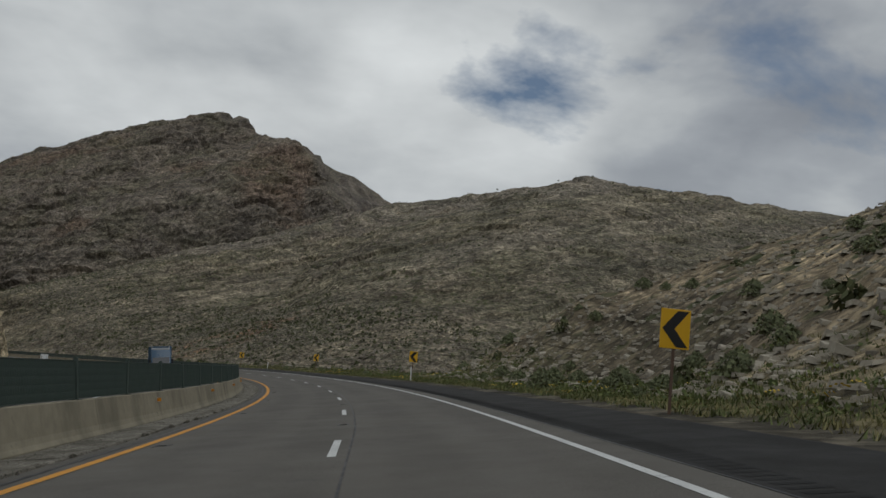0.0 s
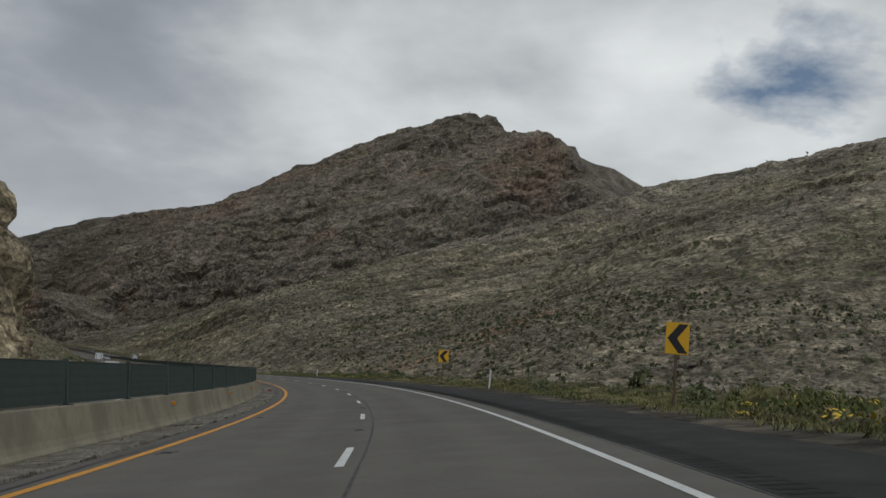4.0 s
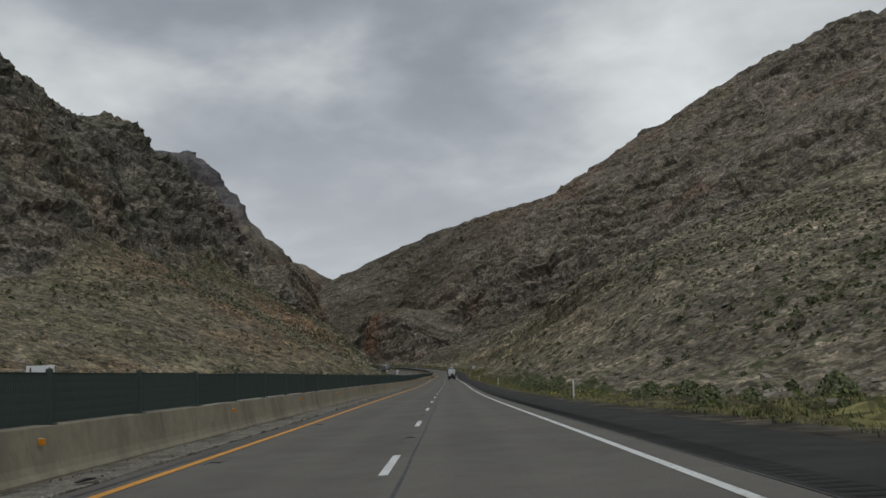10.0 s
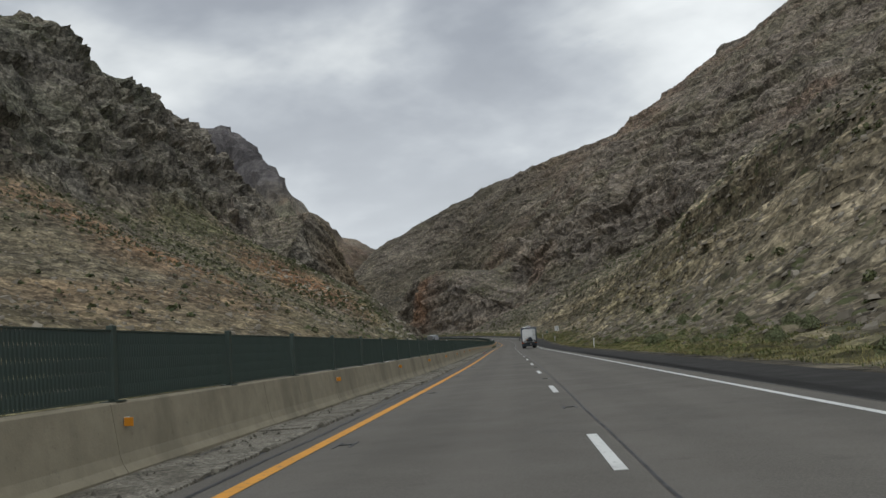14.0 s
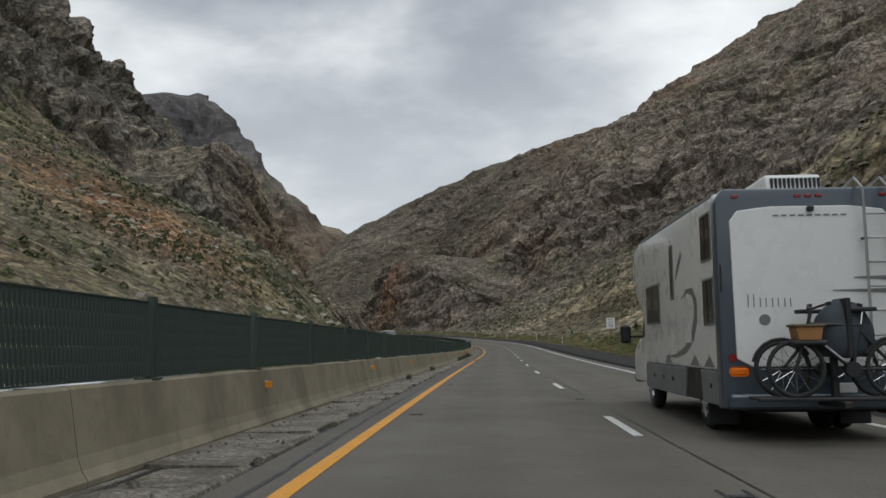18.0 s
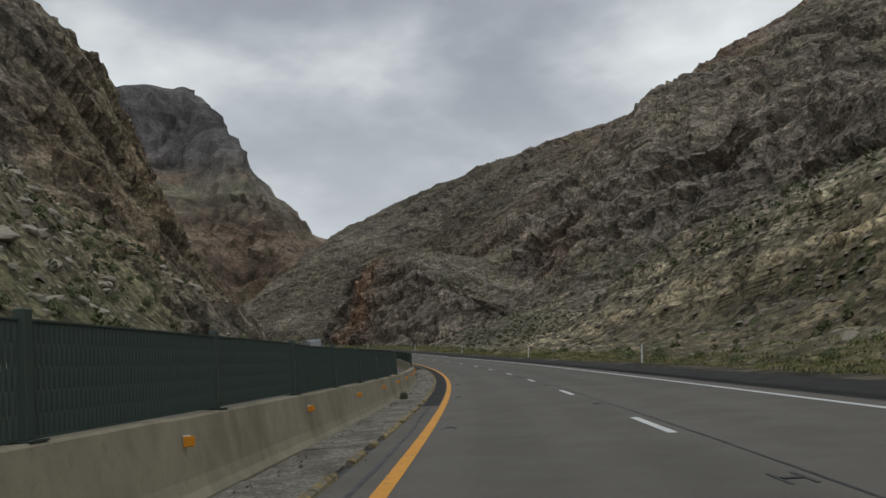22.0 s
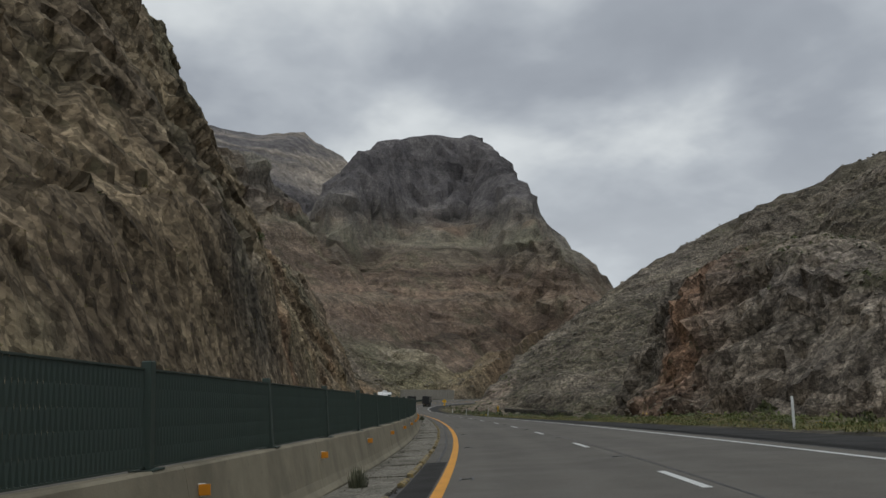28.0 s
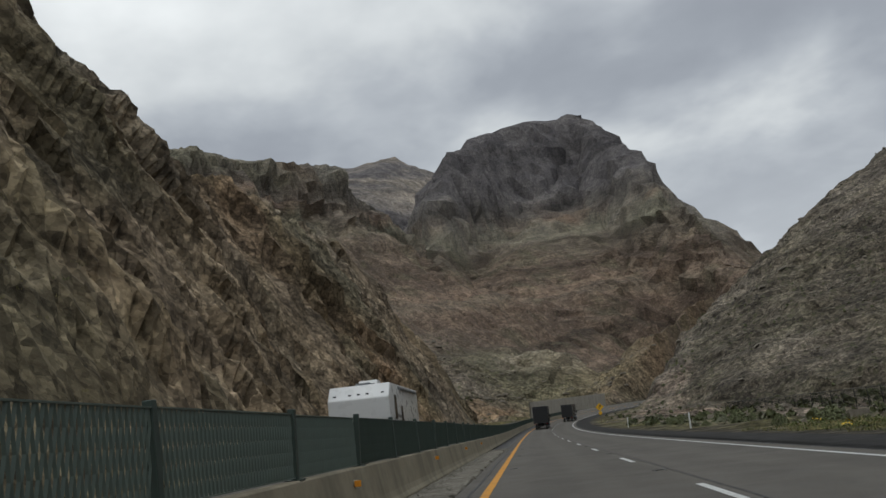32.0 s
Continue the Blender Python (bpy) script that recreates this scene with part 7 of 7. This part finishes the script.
def scatter(name, templates, idx, size, material, label, seed, sink=0.1, flat=1.0, jitter=0.6, tilt=0.0, beds=False):
    """Many small shapes joined into one mesh."""
    r = np.random.default_rng(seed)
    verts, faces, base = [], [], 0
    which = r.integers(0, len(templates), len(idx))
    for k, (tv, tf) in enumerate(templates):
        sel = which == k
        sub = idx[sel]
        n = len(sub)
        if not n:
            continue
        sc = size[sel]
        a = r.normal(1.94, 0.3, n) if beds else r.uniform(0, 2 * np.pi, n)
        ca, sa = np.cos(a), np.sin(a)
        sx, sy, sz = (sc * r.uniform(1 - 0.3 * jitter, 1 + 0.45 * jitter, n) for _ in range(3))
        v = tv[None] * np.stack([sx, sy, sz * flat], 1)[:, None]
        lean = r.uniform(-tilt, tilt, (n, 2))
        v[..., 2] += v[..., 0] * lean[:, :1] + v[..., 1] * lean[:, 1:]
        x = v[..., 0] * ca[:, None] - v[..., 1] * sa[:, None]
        y = v[..., 0] * sa[:, None] + v[..., 1] * ca[:, None]
        if beds:
            v[..., 2] += 0.26 * x + 0.10 * y
        o = GD["pts"][sub]
        eye_cell = GD["cell"][sub]
        dx, dy = r.uniform(-0.35, 0.35, n) * eye_cell, r.uniform(-0.35, 0.35, n) * eye_cell
        nn = GD["nrm"][sub]
        dz = -(nn[:, 0] * dx + nn[:, 1] * dy) / np.maximum(nn[:, 2], 0.3)
        p = np.stack([x + (o[:, 0] + dx)[:, None], y + (o[:, 1] + dy)[:, None], v[..., 2] + (o[:, 2] + dz - sink * sc)[:, None]], -1)
        verts.append(p.reshape(-1, 3))
        m = tv.shape[0]
        faces.append((tf[None] + base + np.arange(n)[:, None, None] * m).reshape(-1, tf.shape[1]))
        base += n * m
    v, f = np.concatenate(verts), np.concatenate(faces)
    me = bpy.data.meshes.new(name)
    me.vertices.add(len(v))
    me.vertices.foreach_set("co", v.astype(np.float32).ravel())
    me.loops.add(f.size)
    me.loops.foreach_set("vertex_index", f.astype(np.int32).ravel())
    me.polygons.add(len(f))
    me.polygons.foreach_set("loop_start", (np.arange(len(f)) * f.shape[1]).astype(np.int32))
    me.update(calc_edges=True)
    me.polygons.foreach_set("use_smooth", np.zeros(len(f), bool))
    me.materials.append(material)
    return tagged(new(name, me), label, kind="stuff")


far, steep, eye_d, lat_d, s_d, cov = (GD[k] for k in ("far", "steep", "eye", "lat", "s", "cover"))
open_slope = np.clip(1.7 - steep, 0.12, 1) * (far > 2.5)
clump = np.clip(0.4 + 1.6 * fractal(GD["pts"][:, 0], GD["pts"][:, 1], GD["pts"][:, 2], 16.0, 3), 0, 1.4)
stony = np.clip(0.35 + 1.7 * fractal(GD["pts"][:, 0], GD["pts"][:, 1], GD["pts"][:, 2], 21.0, 3), 0.02, 1.5)

rocks_lo, rocks_hi = [rock_shape(q, 1) for q in range(6)], [rock_shape(q + 20, 2) for q in range(5)]
slabs_lo = [slab_shape(q) for q in range(9)]
long_slabs = [(v * np.array((1.7, 0.9, 0.9)), f) for v, f in slabs_lo]
seen = ((lat_d > 8) & (lat_d < 95) & (s_d > 85) & (s_d < 1050)) | ((lat_d < -19) & (lat_d > -105) & (s_d > 215) & (s_d < 735))
idx = pick((eye_d > 14) * (eye_d < 170) * (far > 6) * seen * (lat_d > 0) * np.clip(1.9 - steep, 0.1, 1) * (0.55 + 0.8 * stony) * (1 - 0.6 * GD["talus"]) * 0.7, 56000, 1)
scatter("slope_rocks", long_slabs, idx, 0.24 + 0.7 * rng.random(len(idx)) ** 4 + eye_d[idx] * 0.0011, BOULDER, "pale broken limestone slabs strewn over the slopes", 2, 0.10, 0.8, 0.9, 0.2, True)
idx = pick((lat_d < -22) * (lat_d > -110) * (s_d > 215) * (s_d < 735) * (eye_d < 130) * np.clip(1.8 - steep, 0.1, 1) * (0.3 + stony) * 0.5, 9000, 61)
scatter("fan_stones", slabs_lo, idx, 0.2 + 0.7 * rng.random(len(idx)) ** 4 + eye_d[idx] * 0.0014, BOULDER, "pale stones strewn over the fan of rubble", 62, 0.05, 0.9, 0.9, 0.4)
idx = pick((eye_d > 170) * (eye_d < 480) * open_slope * stony * 0.12, 14000, 21)
scatter("distant_rocks", long_slabs, idx, 0.4 + 1.2 * rng.random(len(idx)) ** 2.5 + eye_d[idx] * 0.0012, BOULDER, "pale limestone blocks on the higher slopes", 22, 0.1, 0.8, 0.8, 0.2, True)
idx = pick((eye_d <= 60) * (far > 1.5) * open_slope * stony * 0.10, 700, 33)
scatter("roadside_boulders", rocks_hi, idx, 0.3 + 0.7 * rng.random(len(idx)) ** 2, BOULDER, "pale boulders on the bank beside the road", 34, 0.14)
idx = np.concatenate([pick((eye_d <= 70) * (far > 3.5) * (lat_d > 0) * open_slope * stony * 3.0, 9000, q) for q in (3, 103)])
scatter("roadside_rocks", slabs_lo, idx, 0.14 + 0.6 * rng.random(len(idx)) ** 3, BOULDER, "loose pale stones on the bank beside the road", 4, 0.1, 0.8, 0.9, 0.2, True)
bank_area = (s_d < 85) * (s_d > -20) * (lat_d > 11) * (lat_d < 70) * (eye_d < 90) * 6.0 * np.clip(0.25 + 1.5 * stony, 0, 1)
idx = np.concatenate([pick(bank_area, 7000, q) for q in (35, 37, 38, 39)])
scatter("bank_rubble", slabs_lo, idx, 0.13 + 0.42 * rng.random(len(idx)) ** 3, PALE_RUBBLE, "broken pale limestone rubble covering the bank", 36, -0.1, 0.7, 0.9, 0.25)
idx = pick((far > 0.1) * (far < 7) * (eye_d < 60) * 1.2, 4000, 5)
scatter("gravel", rocks_lo, idx, 0.03 + 0.10 * rng.random(len(idx)) ** 2, BOULDER, "gravel along the edge of the asphalt", 6, 0.1)

shrub_lo, shrub_hi = [bush_shape(q, 12, 0.5, 0.62, 0.25) for q in range(6)], [bush_shape(q + 9, 70, 0.5, 0.75, 0.12) for q in range(4)]
green = np.clip(cov, 0.05, 1) * open_slope
idx = pick((eye_d > 40) * (eye_d < 400) * green * (0.15 + clump) * np.where((eye_d < 170) & seen, 0.5, 0.06), 19000, 7)
scatter("scrub", shrub_lo, idx, 0.4 + 0.9 * rng.random(len(idx)) ** 2 + eye_d[idx] * 0.0012, SCRUB, "low dark green desert scrub dotted over the slopes", 8, 0.05)
idx = pick((eye_d > 40) * (eye_d < 360) * green * (1.4 - clump) * np.where((eye_d < 170) & seen, 0.4, 0.04), 12000, 17)
scatter("sagebrush", shrub_lo, idx, 0.35 + 0.7 * rng.random(len(idx)) ** 2 + eye_d[idx] * 0.0011, SAGE, "grey-green sagebrush dotted over the slopes", 18, 0.05)
idx = pick((eye_d <= 48) * (far > 3) * green * (0.2 + clump) * 0.16, 500, 9)
scatter("roadside_scrub", shrub_hi, idx, 0.5 + 1.0 * rng.random(len(idx)) ** 1.5, SCRUB, "green scrub on the bank beside the road", 10, 0.04)
tufts = [tuft_shape(q, 13, 0.19) for q in range(5)]
band = np.clip(1.5 - np.abs(far - 3.2) / 4.0, 0, 1) * (far > 0.1) * (eye_d < 60) * np.where(lat_d > 0, 1.0, 0.12)
idx = np.concatenate([pick(band * (0.5 + clump) * 8.0, 12000, q) for q in (11, 111, 112)])
scatter("dry_grass", tufts, idx, 0.5 + 0.5 * rng.random(len(idx)), GRASS, "dry yellow grass on the verge", 12, 0.02)
idx = np.concatenate([pick(band * (0.2 + clump) * np.where(s_d < 285, 4.0, 1.2), 8000, q) for q in (13, 113)])
scatter("green_grass", tufts, idx, 0.6 + 0.6 * rng.random(len(idx)), GREEN_GRASS, "green weeds and grass on the verge", 14, 0.02)
head = np.array([(-0.04, -0.035, 0.0), (0.04, -0.035, 0.0), (0.04, 0.035, 0.045), (-0.04, 0.035, 0.045)])
flowers = []
for q in range(3):
    r_f = np.random.default_rng(90 + q)
    at = np.stack([r_f.uniform(-0.3, 0.3, 6), r_f.uniform(-0.3, 0.3, 6), r_f.uniform(0.22, 0.36, 6)], 1)
    flowers.append(((at[:, None] + head[None]).reshape(-1, 3), np.arange(24).reshape(6, 4)))
idx = pick(band * (lat_d > 0) * np.clip(clump - 0.5, 0, 1) * (s_d < 420) * np.where(s_d < 300, 1.5, 0.5) + band * (lat_d > 0) * np.clip(clump - 0.7, 0, 1) * np.where(s_d < 300, 0.6, 0.12), 6000, 15)
scatter("yellow_flowers", flowers, idx, 0.5 + 0.4 * rng.random(len(idx)), FLOWER, "small yellow flowers among the verge grass", 16, 0.0)
weeds = [bush_shape(q + 60, 20, 0.5, 0.42, 0.075) for q in range(5)]
idx = pick((lat_d > 0) * (far > 1.2) * (far < 9) * (eye_d < 60) * np.clip(clump * 1.3 - 0.2, 0, 1) * np.where(s_d < 285, 1.1, 0.25) + (lat_d < 0) * (far > 1.5) * (far < 9) * (s_d < 730) * clump * 0.3, 6500, 19)
scatter("verge_weeds", weeds, idx, 0.5 + 0.55 * rng.random(len(idx)), WEED_GREEN, "leafy green weeds growing thickly on the verge", 20, 0.03)
idx = pick((GD["wall"] > 0.5) * (eye_d < 110) * (far > 4) * np.clip(clump - 0.35, 0, 1) * np.where(steep < 1.6, 0.12, 0.03), 420, 51)
scatter("cliff_bushes", shrub_hi, idx, 0.7 + 1.1 * rng.random(len(idx)) ** 1.5, SCRUB, "dark green bushes clinging to ledges of the rock wall", 52, 0.1)
blocks_at = (lat_d < -21) * (lat_d > -75) * (s_d > 615) * (s_d < 738) * (far > 3)
idx = pick(blocks_at * stony ** 1.5 * 0.6, 800, 71)
scatter("talus_blocks", [(v * np.array((1.5, 1.0, 0.9)), f) for v, f in rocks_hi], idx, 0.35 + 1.5 * rng.random(len(idx)) ** 3, PALE_RUBBLE, "pale fallen limestone blocks on the green slope", 72, 0.12, 0.9, 0.9, 0.2)
idx = pick(blocks_at * clump * 0.6, 900, 73)
scatter("talus_scrub", shrub_hi, idx, 0.35 + 1.0 * rng.random(len(idx)) ** 1.5, SCRUB, "green scrub growing among the fallen blocks", 74, 0.05)
